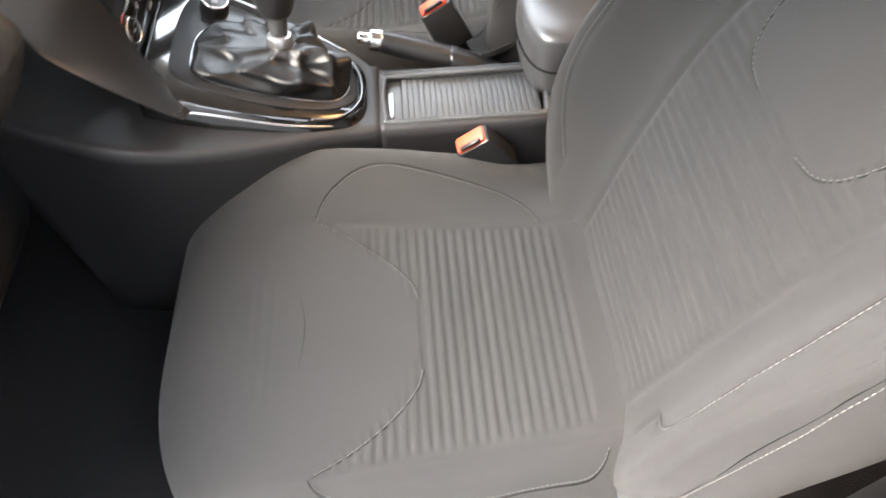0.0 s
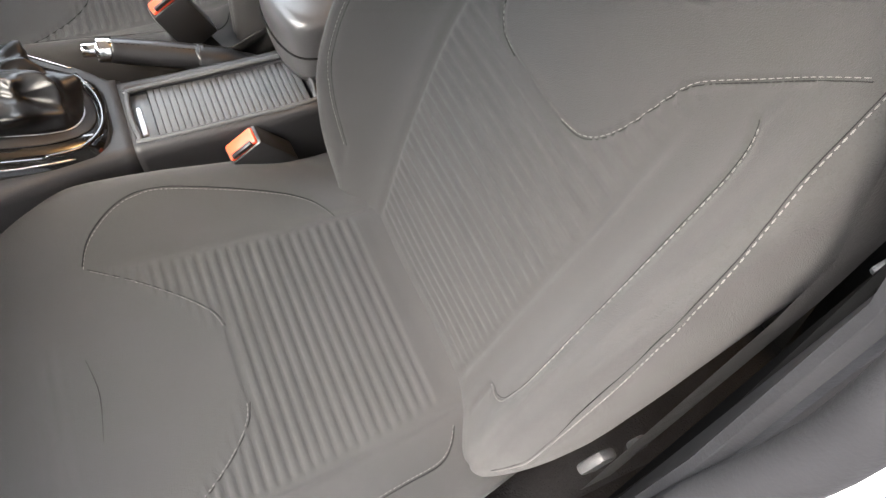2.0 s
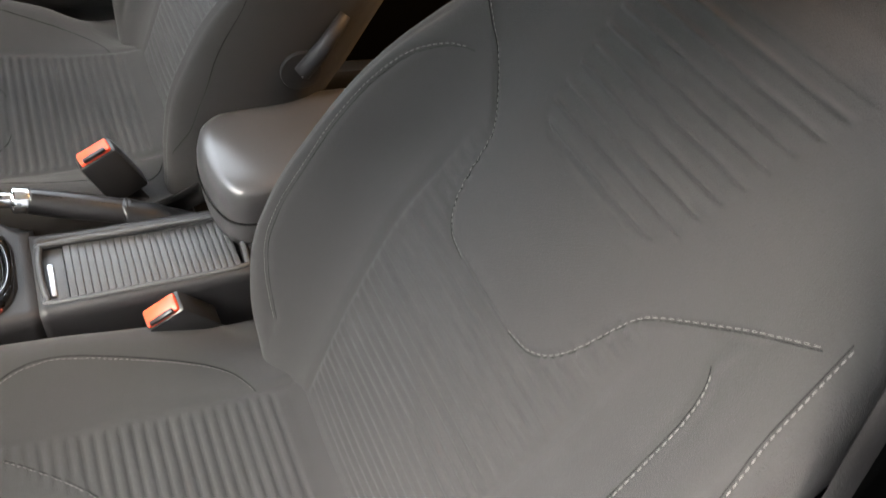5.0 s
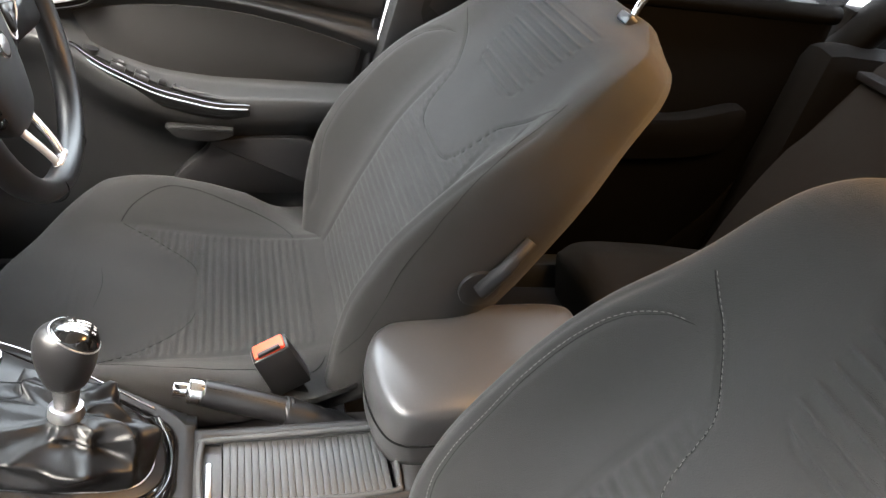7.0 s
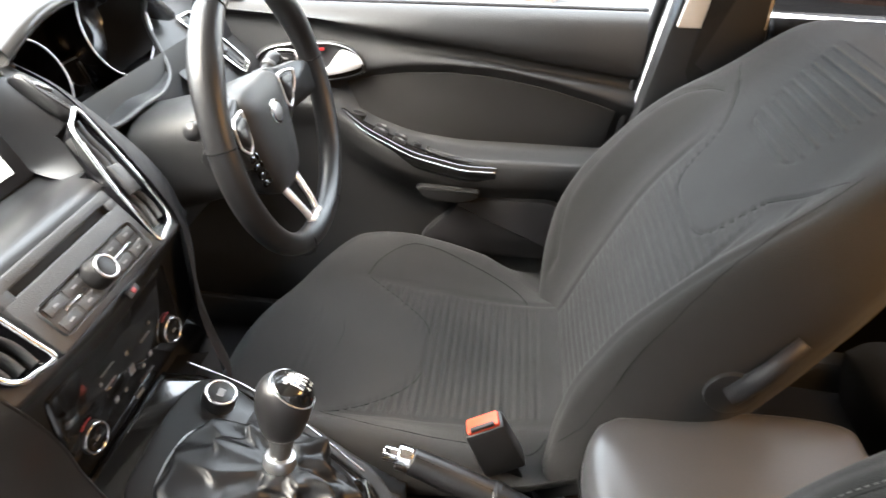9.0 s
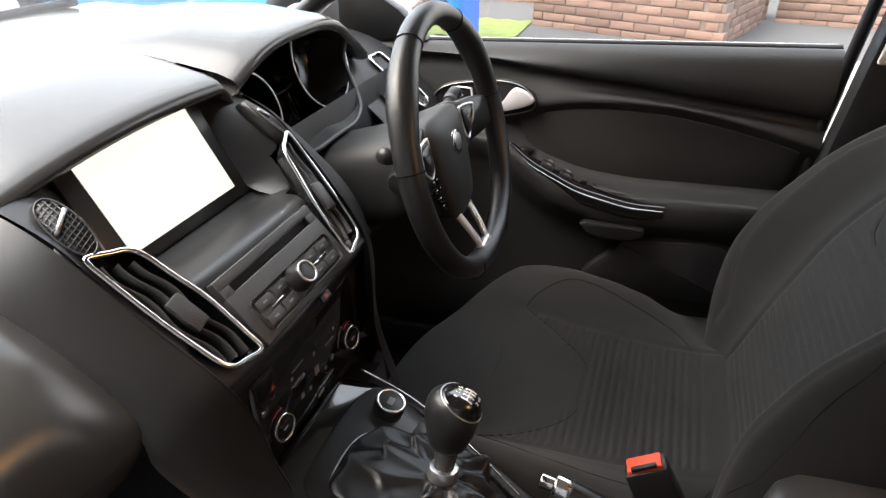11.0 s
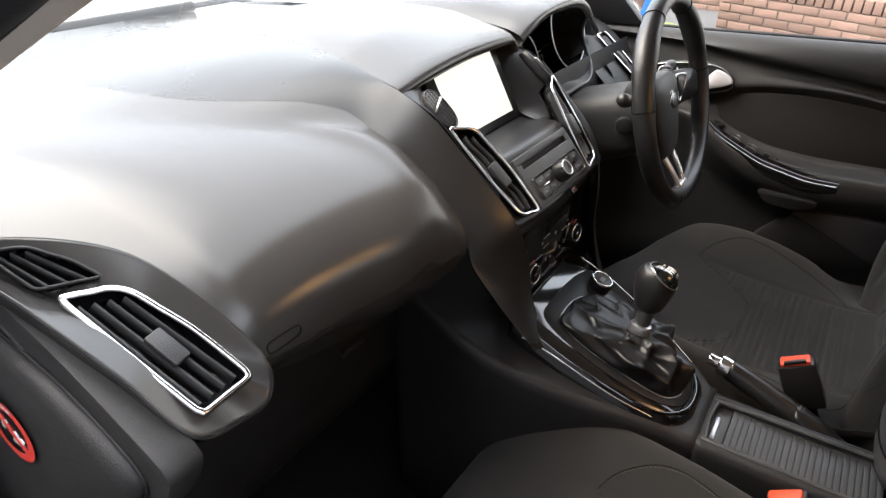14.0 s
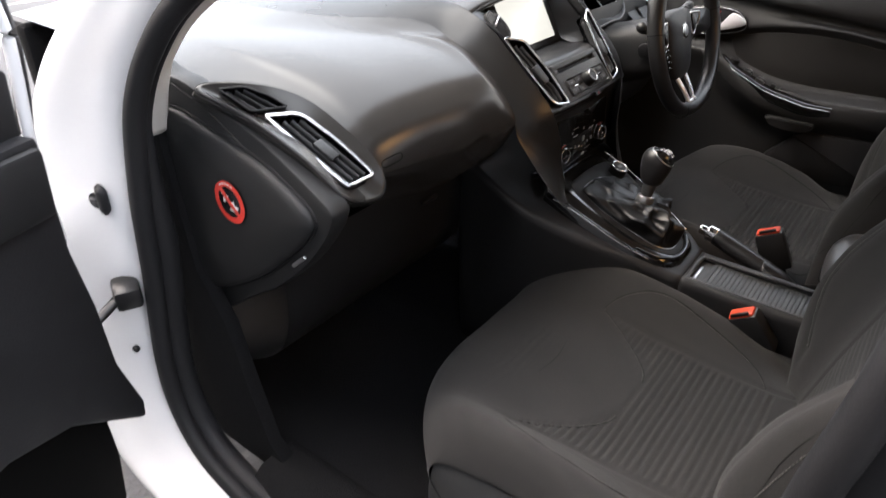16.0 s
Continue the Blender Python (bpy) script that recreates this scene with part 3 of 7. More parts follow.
def console_ring(x):
    n, f, z = keys(NEAR_EDGE, x, 0.03), keys(FAR_EDGE, x, 0.03), keys(EDGE_Z, x, 0.03)
    low = 0.26
    side = [(n + 0.035, low), (n + 0.022, low + 0.12), (n + 0.012, low + 0.62 * (z - low)), (n + 0.004, z - 0.055), (n - 0.002, z - 0.020), (n - 0.001, z - 0.006), (n + 0.006, z)]
    g = min(f - 0.014, float(np.interp(x, [r[0] for r in SUR], [r[2] for r in SUR])) + 0.018) if x > -0.46 else f - 0.014
    inner = [(n + 0.014, z - 0.0015), (g, z - 0.0015)]
    other = [(min(f - 0.006, g + 0.006), z), (min(f + 0.001, g + 0.016), z - 0.012), (f, z - (0.09 if x > -0.46 else 0.05)), (f - 0.012, low + 0.5 * (z - low)), (f - 0.03, low)]
    return [(x, y, zz) for y, zz in side + inner + other]


part("console_body", loft([console_ring(x) for x in np.linspace(-0.66, -0.168, 40)]), CONSOLE, console)


def tray_ring(x):
    n, f, z = keys(NEAR_EDGE, x, 0.03), keys(FAR_EDGE, x, 0.03), keys(EDGE_Z, x, 0.03)
    low = 0.26
    well = 0.585 if -0.158 < x < 0.088 else z - 0.0012
    side = [(n + 0.035, low), (n + 0.022, low + 0.12), (n + 0.012, low + 0.62 * (z - low)), (n + 0.004, z - 0.055), (n - 0.002, z - 0.020), (n - 0.001, z - 0.006), (n + 0.005, z)]
    hole = [(-0.099, z - 0.001), (-0.0965, well), (0.003, well), (0.0055, z - 0.001)]
    other = [(0.016, z), (0.024, z - 0.004), (0.032, 0.54), (f - 0.006, 0.52), (f, 0.51), (f - 0.012, low + 0.5 * (z - low)), (f - 0.03, low)]
    return [(x, y, zz) for y, zz in side + hole + other]


part("rear_console_body", loft([tray_ring(x) for x in (-0.168, -0.1585, -0.1575, -0.10, 0.0, 0.05, 0.0875, 0.0885, 0.12, 0.2, 0.34)]), CONSOLE, console)
rim = spline([(-0.158, -0.088), (-0.150, -0.0965), (-0.03, -0.0985), (0.078, -0.0985), (0.089, -0.085), (0.092, -0.045), (0.089, -0.006), (0.078, 0.005), (-0.03, 0.005), (-0.150, 0.004), (-0.159, -0.004), (-0.162, -0.045)], 80, True)
part("tray_rim", tube([(x, y, 0.6195) for x, y in rim], 0.0042, 8, True), GREY_PLASTIC, console, "rounded grey rim round the tray lid")
for i in range(24):
    x = -0.128 + i * 0.0089
    part("tray_slat", rbox((x, -0.0465, 0.6075 + 0.003 * (x / 0.1) ** 2), (0.0084, 0.098, 0.008), 0.0008), GREY_PLASTIC, console)
part("tray_front_plate", rbox((-0.1455, -0.0465, 0.6075), (0.025, 0.098, 0.008), 0.002), GREY_PLASTIC, console)
part("tray_handle", rbox((-0.1500, -0.054, 0.6125), (0.0075, 0.056, 0.006), 0.0025), SATIN, console, "satin silver pull on the tray lid")

# gloss black surround of the gear lever
sx = np.linspace(-0.470, -0.186, 40)
rings = []
for x in sx:
    n, f, z = (np.interp(x, [r[0] for r in SUR], [r[k] for r in SUR]) for k in (1, 2, 3))
    low = z - 0.075
    m = (n + f) / 2
    rings.append([(x, n - 0.012, low), (x, n - 0.012, z - 0.04), (x, n - 0.007, z - 0.015), (x, n + 0.003, z - 0.003), (x, n + 0.012, z), (x, n + 0.022, z + 0.001), (x, f - 0.022, z + 0.001), (x, f - 0.012, z), (x, f - 0.003, z - 0.003), (x, f + 0.007, z - 0.015), (x, f + 0.010, z - 0.04), (x, f + 0.010, low)])
part("gear_surround", loft(rings), GLOSS, console, "gloss black gear lever surround")


def on_surround(x, y, up=0.0):
    z = np.interp(x, [r[0] for r in SUR], [r[3] for r in SUR])
    return (x, y, float(z) + 0.001 + up)


GAITER = [(-0.405, -0.100), (-0.36, -0.108), (-0.29, -0.100), (-0.235, -0.085), (-0.215, -0.062), (-0.212, -0.035), (-0.222, -0.005), (-0.26, 0.016), (-0.33, 0.018), (-0.385, 0.010), (-0.410, -0.015), (-0.415, -0.07)]
loop = spline(GAITER, 96, True)
part("gear_bezel", tube([on_surround(x, y, 0.002) for x, y in loop], 0.0011, 8, True), SATIN, console, "thin chrome bezel round the gear gaiter")
plate = spline([(-0.425, -0.118), (-0.33, -0.125), (-0.245, -0.106), (-0.205, -0.075), (-0.200, -0.025), (-0.225, 0.018), (-0.27, 0.040), (-0.34, 0.062), (-0.41, 0.076), (-0.435, 0.04), (-0.44, -0.06)], 80, True)
c0 = plate.mean(0)
rings = [[on_surround(*(c0 + (p - c0) * k), 0.0006 + 0.001 * (k < 0.99)) for p in plate] for k in (1.0, 0.985, 0.6, 0.1)]
part("gear_plate", loft(rings), HARD, console, "satin black plate round the gaiter")
part("rear_trim_bar", tube(spline([on_surround(-0.262, -0.132, 0.0), on_surround(-0.222, -0.112, 0.0), on_surround(-0.196, -0.072, 0.003), on_surround(-0.194, -0.02, 0.003), on_surround(-0.212, 0.026, 0.0)], 30), 0.0026, 8), GLOSS, console, "curved gloss black trim behind the gaiter")
part("side_trim_line", tube(spline([on_surround(-0.445, -0.166, -0.018), on_surround(-0.40, -0.160, -0.012), on_surround(-0.30, -0.146, -0.010), on_surround(-0.235, -0.126, -0.010)], 30), 0.0016, 6), CHROME, console)
part("far_trim_line", tube(spline([on_surround(-0.45, 0.080, 0.004), on_surround(-0.38, 0.083, 0.004), on_surround(-0.30, 0.066, 0.004), on_surround(-0.215, 0.034, 0.003)], 30), 0.0016, 6), CHROME, console)
# start button and blank switches beside the gaiter
bx, by = -0.397, 0.046
up_axis = Vector((0.34, 0, 0.94))
start = part("start_button", cyl(Vector(on_surround(bx, by, 0.008)), 0.0205, 0.022, up_axis), HARD, console, "round black start button with chrome ring")
part("button_ring", ringmesh(Vector(on_surround(bx, by, 0.008)) + up_axis * 0.011, 0.0178, 0.0022, up_axis), CHROME, start)
part("button_mark", rbox(Vector(on_surround(bx, by, 0.008)) + up_axis * 0.0112, (0.008, 0.012, 0.001), 0.0003, pose(0, 0, 0, 0, 20)), MARK, start)
for x, y in ((-0.345, 0.040), (-0.305, 0.036)):
    part("blank_switch", rbox(on_surround(x, y, 0.003), (0.032, 0.026, 0.006), 0.002, pose(0, 0, 0, 0, 20, -8)), HARD, console)


# ---------------------------------------------------------------- gear lever
lever = thing("gear_lever", (-0.31, -0.04, 0.70), "black leather gear lever with chrome ring and pleated gaiter", "gear lever")
ring_at = Vector((-0.300, -0.022, 0.727))
lean = Vector((0.07, 0.20, 0.97)).normalized()
rings = []
for i, t in enumerate(np.linspace(0, 1, 40)):
    base = np.array([on_surround(x, y, 0.001) for x, y in loop])
    a = np.linspace(0, 2 * np.pi, len(loop), endpoint=False)
    side, over = np.array(lean.orthogonal().normalized()), np.array(lean.cross(lean.orthogonal().normalized()))
    start_a = math.atan2(base[0][1] + 0.022, base[0][0] + 0.300)
    d0 = base - np.array([-0.300, -0.022, 0])
    ang = np.arctan2(d0[:, 1], d0[:, 0])
    neck = np.array(ring_at) - 0.006 * np.array(lean) + 0.016 * (np.cos(ang)[:, None] * np.array([1, 0, -0.07]) + np.sin(ang)[:, None] * np.array([0, 1, -0.2]))
    k = t**0.8
    p = base * (1 - k) + neck * k
    bulge = math.sin(math.pi * min(1, t * 1.03)) ** 0.55
    fold = 1.1 * np.sin(ang * 3 + 1.9 * np.sin(ang * 2 + 0.6) + t * 4.6) + 0.6 * np.sin(t * 11 + ang * 2 + 0.8 * np.sin(ang * 3)) + 1.5 * (0.62 - np.abs(np.sin(ang * 4.5 - t * 3.6 + 1.1 + 0.7 * np.sin(ang * 2)))) + 0.7 * (0.6 - np.abs(np.sin(t * 7.5 + ang * 2.0))) + 0.15 * np.sin(ang * 17 + t * 9)
    out = np.stack([np.cos(ang), np.sin(ang), 0.55 + 0 * ang], -1)
    p = p + out * (bulge * (0.021 + 0.0085 * fold))[:, None]
    rings.append(p)
part("gaiter", loft(rings, caps=False), GAITER_LEATHER, lever, "creased black leather gaiter")
part("chrome_ring", cyl(ring_at, 0.0195, 0.016, lean, 0.0180, 32, 0.003), SATIN, lever, "polished ring above the gaiter")
part("shaft", cyl(ring_at + lean * 0.022, 0.0120, 0.034, lean, 0.0150), GREY_PLASTIC, lever)
prof = [(0.034, 0.0150), (0.040, 0.0195), (0.054, 0.0240), (0.070, 0.0275), (0.084, 0.0288), (0.096, 0.0272), (0.105, 0.0228), (0.110, 0.015), (0.1115, 0.003)]
pr = spline(prof, 40)
side_x, side_y = Vector((1, 0, -0.07)), Vector((0, 1, -0.2))
rings = np.array([[np.array(ring_at + lean * h + (side_x * math.cos(a) * 1.12 + side_y * math.sin(a)) * r) for a in np.linspace(0, 2 * np.pi, 48, endpoint=False)] for h, r in pr])
knob = part("knob", loft(rings), LEATHER, lever, "black leather gear knob")
heart = np.array(ring_at + lean * 0.080)
shell = rings.reshape(-1, 3) - heart
shell_r = np.linalg.norm(shell, axis=1)
face = np.array((lean + Vector((0.55, -0.05, 0))).normalized())
cap_v = np.cross(face, (1.0, 0.0, 0.0))
cap_v /= np.linalg.norm(cap_v)
cap_u = np.cross(cap_v, face)


def on_knob(u, v, up=0.0):
    """A place on the knob's skin, by two angles from the middle of its cap."""
    ang = math.hypot(u, v) + 1e-9
    way = face * math.cos(ang) + (cap_u * u + cap_v * v) / ang * math.sin(ang)
    d = (shell @ way) / shell_r
    near = np.argpartition(-d, 4)[:4]
    w = 1 / (1.0001 - d[near])
    return heart + way * ((shell_r[near] * w).sum() / w.sum() + up)


part("shift_plate", sheet([[on_knob(k * math.cos(t), k * math.sin(t) * 0.92, 0.0008 if k < 0.95 else -0.0004) for t in np.linspace(0, 2 * np.pi, 49)] for k in np.linspace(0.001, 0.96, 16)]), GLOSS, knob, "gloss black shift pattern cap")
part("cap_ring", tube([on_knob(0.96 * math.cos(t), 0.96 * math.sin(t) * 0.92, 0.0002) for t in np.linspace(0, 2 * np.pi, 60, endpoint=False)], 0.0010, 6, True), SATIN, knob, "thin silver ring round the cap")
part("shift_pattern", joined(*[tube([on_knob(a[0] + (b[0] - a[0]) * f, a[1] + (b[1] - a[1]) * f, 0.0012) for f in np.linspace(0, 1, 6)], 0.0008, 6) for a, b in (((0, -0.28), (0, 0.28)), ((-0.2, -0.28), (0.2, -0.28)), ((-0.2, -0.09), (0.2, -0.09)), ((-0.2, 0.10), (0.2, 0.10)), ((-0.2, 0.28), (0.2, 0.28)))]), STICKER_WHITE, knob, "white shift pattern")
for sign, u, v in (("R", -0.36, -0.30), ("1", -0.36, -0.09), ("3", -0.36, 0.10), ("5", -0.36, 0.28), ("2", 0.36, -0.09), ("4", 0.36, 0.10), ("6", 0.36, 0.28)):
    text = bpy.data.curves.new("sign", "FONT")
    text.body, text.size, text.align_x, text.align_y, text.extrude = sign, 0.0065, "CENTER", "CENTER", 0.0002
    holder = new("sign", text)
    me = bpy.data.meshes.new_from_object(holder)
    bpy.data.objects.remove(holder)
    at = Vector(on_knob(u, v, 0.0013))
    out = (at - Vector(heart)).normalized()
    up_way = Vector(-cap_u)
    up_way = (up_way - out * up_way.dot(out)).normalized()
    across = up_way.cross(out)
    turn = Matrix((across, up_way, out)).transposed().to_4x4()
    me.transform(Matrix.Translation(at) @ turn)
    part("gear_number", me, STICKER_WHITE, knob)


# ---------------------------------------------------------------- handbrake and armrest
brake = thing("handbrake", (0.0, 0.06, 0.56), "black leather handbrake lever with chrome button and gaiter", "handbrake")
path = spline([(-0.160, 0.080, 0.646), (-0.125, 0.0755, 0.636), (-0.085, 0.070, 0.625), (-0.040, 0.064, 0.612)], 24)
part("grip", tube(path, [0.0178 + 0.0014 * math.sin(i / 23 * 3.1) + (0.0018 if i > 21 else 0) for i in range(24)], 20), LEATHER, brake, "stitched black leather grip")
part("grip_stitching", stitches(path + (0, -0.006, 0.0182), r=0.0006), SEAM, brake)
part("end_collar", tube(spline([(-0.178, 0.0825, 0.649), (-0.168, 0.081, 0.648), (-0.158, 0.080, 0.646)], 8), [0.0165, 0.0185, 0.018, 0.018, 0.018, 0.018, 0.0178, 0.017], 20), CHROME, brake, "chrome end collar")
part("release_button", cyl((-0.186, 0.0835, 0.650), 0.0105, 0.022, (-0.98, 0.08, 0.1)), CHROME, brake)
boot = spline([(-0.050, 0.064, 0.613), (-0.03, 0.060, 0.604), (-0.005, 0.055, 0.590), (0.025, 0.050, 0.572), (0.055, 0.046, 0.556)], 40)
a = np.linspace(0, 2 * np.pi, 40, endpoint=False)
rings = []
for i, q in enumerate(boot):
    f = i / 39
    r = 0.0195 + 0.017 * f**0.7
    crease = 0.10 * f**0.5 * np.sin(3 * a + 2.2 * np.sin(5 * f) + 4 * f) + 0.07 * np.sin(9 * f + 2 * a) * min(1, 3 * f)
    rings.append(np.stack([q[0] + 0.006 * np.sin(2 * a + 5 * f) * f, q[1] + r * 1.1 * np.cos(a) * (1 + crease), q[2] + r * np.sin(a) * (1 + crease)], -1))
part("boot_collar", tube([boot[1] + 0.0205 * (math.cos(t) * np.array((0, 1, 0)) + math.sin(t) * np.array((0.28, 0, 0.96))) for t in np.linspace(0, 2 * np.pi, 28, endpoint=False)], 0.0022, 6, True), RUBBER, brake)
part("gaiter", loft(rings), GAITER_LEATHER, brake, "crumpled leather handbrake gaiter")

for ob in brake.children:
    ob.data.transform(Matrix.Translation((0, -0.010, -0.005)))

rest = thing("armrest", (0.24, 0.04, 0.60), "padded black leatherette armrest with stitched front edge", "armrest")
outline = spline([(0.066, 0.090), (0.056, 0.045), (0.062, -0.020), (0.085, -0.058), (0.14, -0.066), (0.26, -0.064), (0.38, -0.05), (0.41, 0.0), (0.412, 0.10), (0.395, 0.148), (0.26, 0.150), (0.12, 0.122), (0.085, 0.112)], 90, True)
c0 = np.array([0.235, 0.04])
rings = []
for k, z in ((0.90, 0.610), (0.955, 0.614), (0.975, 0.630), (0.985, 0.655), (1.0, 0.680), (1.0, 0.700), (0.985, 0.714), (0.95, 0.7215), (0.88, 0.7255), (0.7, 0.7285), (0.4, 0.730), (0.05, 0.730)):
    o = c0 + (outline - c0) * k
    rings.append([(x, y, z - 0.006 * max(0, (0.16 - x) / 0.1) ** 2 * (z > 0.66)) for x, y in o])
part("pad", loft(rings), ARM_LEATHER, rest)
lip = np.array([(x, y, 0.662) for x, y in (c0 + (outline - c0) * 0.9975)])
part("seam", tube(lip, 0.0016, 6, True), SEAM, rest)
part("stitching", stitches(lip[30:75] * (1, 1, 1) + (0, 0, 0.005), r=0.0005), SEAM, rest)
part("armrest_hinge", rbox((0.30, 0.04, 0.585), (0.12, 0.14, 0.06), 0.01), HARD, rest)


# ---------------------------------------------------------------- dashboard
dash = thing("dashboard", (-0.75, 0.0, 0.60), "black soft-grained dashboard with chrome-framed vents", "dashboard")
PAD_LINE = np.array([(-0.70, 0.745), (-0.665, 0.757), (-0.634, 0.785), (-0.598, 0.828), (-0.560, 0.876), (-0.542, 0.915), (-0.545, 0.952), (-0.562, 0.985), (-0.600, 1.017), (-0.670, 1.046), (-0.78, 1.068), (-0.93, 1.082), (-1.13, 1.092), (-1.37, 1.098)])


def pad_row(y, n=90, squeeze=False):
    """The dash's outline, cut from front to back at y; squeeze draws its rear towards the passenger side."""
    p = PAD_LINE.copy()
    ahead = keys([(-0.75, -0.036), (-0.66, -0.026), (-0.60, -0.012), (-0.45, 0.004), (-0.36, 0.020), (-0.30, 0.024), (-0.245, 0.030), (-0.18, 0.034)], y)
    fade = np.interp(p[:, 0], [-0.8, -0.62], [0, 1])
    p[:, 0] += ahead * fade
    lift = keys([(-0.75, 0.10), (-0.65, 0.075), (-0.45, 0.02), (-0.31, 0.0), (-0.2, 0.02)], y)
    p[:, 1] += lift * np.interp(PAD_LINE[:, 1], [0.735, 0.80, 0.92], [1, 0.8, 0])
    p[:, 1] -= keys([(-0.75, 0.062), (-0.70, 0.052), (-0.65, 0.040), (-0.60, 0.026), (-0.55, 0.008), (-0.48, 0)], y) * np.interp(PAD_LINE[:, 0], [-0.9, -0.7, -0.6], [0.2, 0.8, 1]) * (PAD_LINE[:, 1] > 0.94)
    s = spline(p, n)
    f = keys([(-1.37, 0.60), (-1.0, 0.68), (-0.80, 0.86), (-0.68, 1.0)], s[:, 0], 0.04) if squeeze else np.ones(n)
    return np.stack([s[:, 0], -0.742 + (y + 0.742) * f, s[:, 1]], -1)


# the pad rolls into a valley beside the centre stack
VALLEY = np.array([(-0.66, -0.235, 0.775), (-0.62, -0.235, 0.79), (-0.58, -0.232, 0.815), (-0.545, -0.228, 0.85), (-0.522, -0.226, 0.885), (-0.514, -0.224, 0.908), (-0.524, -0.222, 0.932), (-0.552, -0.225, 0.968), (-0.592, -0.231, 1.006), (-0.645, -0.240, 1.042), (-0.735, -0.262, 1.064), (-0.90, -0.38, 1.078), (-1.13, -0.44, 1.092), (-1.37, -0.46, 1.098)])
net = [pad_row(y, 14, True) for y in (-0.742, -0.71, -0.68, -0.65, -0.62, -0.59, -0.56, -0.50, -0.43, -0.36, -0.305)]
net += [0.5 * net[-1] + 0.5 * VALLEY + (0.006, 0.0, 0.004), VALLEY, VALLEY + np.array((-0.02, 0.03, -0.02)) * np.where(VALLEY[:, :1] > -0.66, 1.0, (0.0, 1.0, 0.0))]
net = np.array([spline(r, 92) for r in net])
pad_grid = np.stack([spline(net[:, j], 110) for j in range(92)], 1)

hx = np.linspace(0, 1, 40)


def hood_row(y):
    """The hood over the screen, cut from its front edge back to the windscreen; it narrows towards the back."""
    v = (y + 0.01) / 0.175
    blend = 0.5 + 0.5 * math.cos(math.pi * min(1, max(0, (v - 0.9) / 0.3)))
    edge_x, edge_z = -0.652 + 0.004 * v - 0.08 * max(0, abs(v) - 1.03), 1.103 + 0.010 * v + 0.012 * (1 - min(1, v * v))
    x = edge_x + (-1.36 - edge_x) * hx**1.25
    z0 = np.interp(-x, -PAD_LINE[7:, 0], PAD_LINE[7:, 1])
    bump = (edge_z - z0[0]) * np.clip(1 - hx * 1.05, 0, 1) ** 0.9 + (0.022 - 0.012 * max(0, -v) ** 3) * np.sin(np.pi * np.clip(hx * 1.25, 0, 1))
    z = z0 + bump * blend - 0.012 * (1 - blend)
    z[0] -= 0.004
    yy = np.where(y < -0.05, -0.05 + (y + 0.05) * (1 - 0.5 * np.clip((-x - 0.68) / 0.30, 0, 1)), y) if y < -0.05 else np.full(40, y)
    lipz = z[0] - 0.010
    return np.stack([np.r_[edge_x - 0.05, edge_x - 0.012, edge_x - 0.001, x], np.r_[y, y, y, yy], np.r_[lipz, lipz - 0.002, lipz + 0.001, z]], -1)


crest = hood_row(-0.186)[3:]


def settle(grid, base=None):
    """Lets the flat top of the dash swell gently into the hood, more widely towards the windscreen."""
    x, y, z = grid[..., 0], grid[..., 1], grid[..., 2].copy()
    level = np.interp(-x, -PAD_LINE[7:, 0], PAD_LINE[7:, 1])
    y0 = keys([(-1.37, -0.66), (-1.0, -0.60), (-0.82, -0.44), (-0.72, -0.32), (-0.66, -0.25)], x, 0.03)
    y1 = np.interp(-x, -crest[:, 0], crest[:, 1])
    k = np.clip((y - y0) / (y1 - y0), 0, 1)
    low = z + (level - z) * np.clip(k * 4, 0, 1) * np.clip((-0.66 - x) / 0.06, 0, 1) if base is None else level
    goal = low + (np.interp(-x, -crest[:, 0], crest[:, 2]) - low) * k * k * (3 - 2 * k)
    w = np.clip((-0.63 - x) / 0.12, 0, 1)
    w = w * w * (3 - 2 * w)
    return np.stack([x, y, z + (goal - z) * w], -1)


part("dash_pad", sheet(settle(pad_grid) - (0, 0, 0.0002)), PAD, dash, "soft grained black upper dash pad")
part("screen_hood", sheet([hood_row(y) for y in np.linspace(-0.186, 0.20, 70)]), PAD, dash, "rounded hood over the centre screen")
rows = []
for y in np.linspace(0.175, 0.60, 60):
    v = (y - 0.345) / 0.165
    arch = 1 - min(1.0, abs(v)) ** 3
    drop = max(0.0, abs(v) - 1) * 0.10
    edge_x, edge_z = -0.640 - 0.02 * max(0, abs(v) - 0.8), 1.112 + 0.036 * arch - drop
    x = edge_x + (-1.36 - edge_x) * hx**1.25
    z0 = np.interp(-x, -PAD_LINE[7:, 0], PAD_LINE[7:, 1])
    bump = (edge_z - z0[0]) * np.clip(1 - hx * 1.0, 0, 1) ** 0.9
    z = z0 + bump + 0.012 * np.sin(np.pi * np.clip(hx * 1.3, 0, 1))
    z[0] -= 0.004
    rows.append(np.stack([np.r_[edge_x - 0.06, edge_x - 0.012, edge_x - 0.001, x], np.full(43, y), np.r_[edge_z - 0.018, edge_z - 0.019, edge_z - 0.014, z]], -1))
part("cluster_hood", sheet(rows), PAD, dash, "hood over the instruments")
rows = [pad_row(-y) * (1, -1, 1) - (0.03, 0, 0) for y in np.linspace(0.56, 0.745, 14)]
part("dash_pad_driver_end", sheet(rows), PAD, dash)


def strip(a, b, rows=16, cols=40, bulge=(0, 0, 0)):
    """A curved band between two lines."""
    A, B = spline(a, cols), spline(b, cols)
    k = np.linspace(0, 1, rows)[:, None, None]
    return sheet(A[None] * (1 - k) + B[None] * k + np.sin(np.pi * k) ** 0.8 * np.array(bulge))


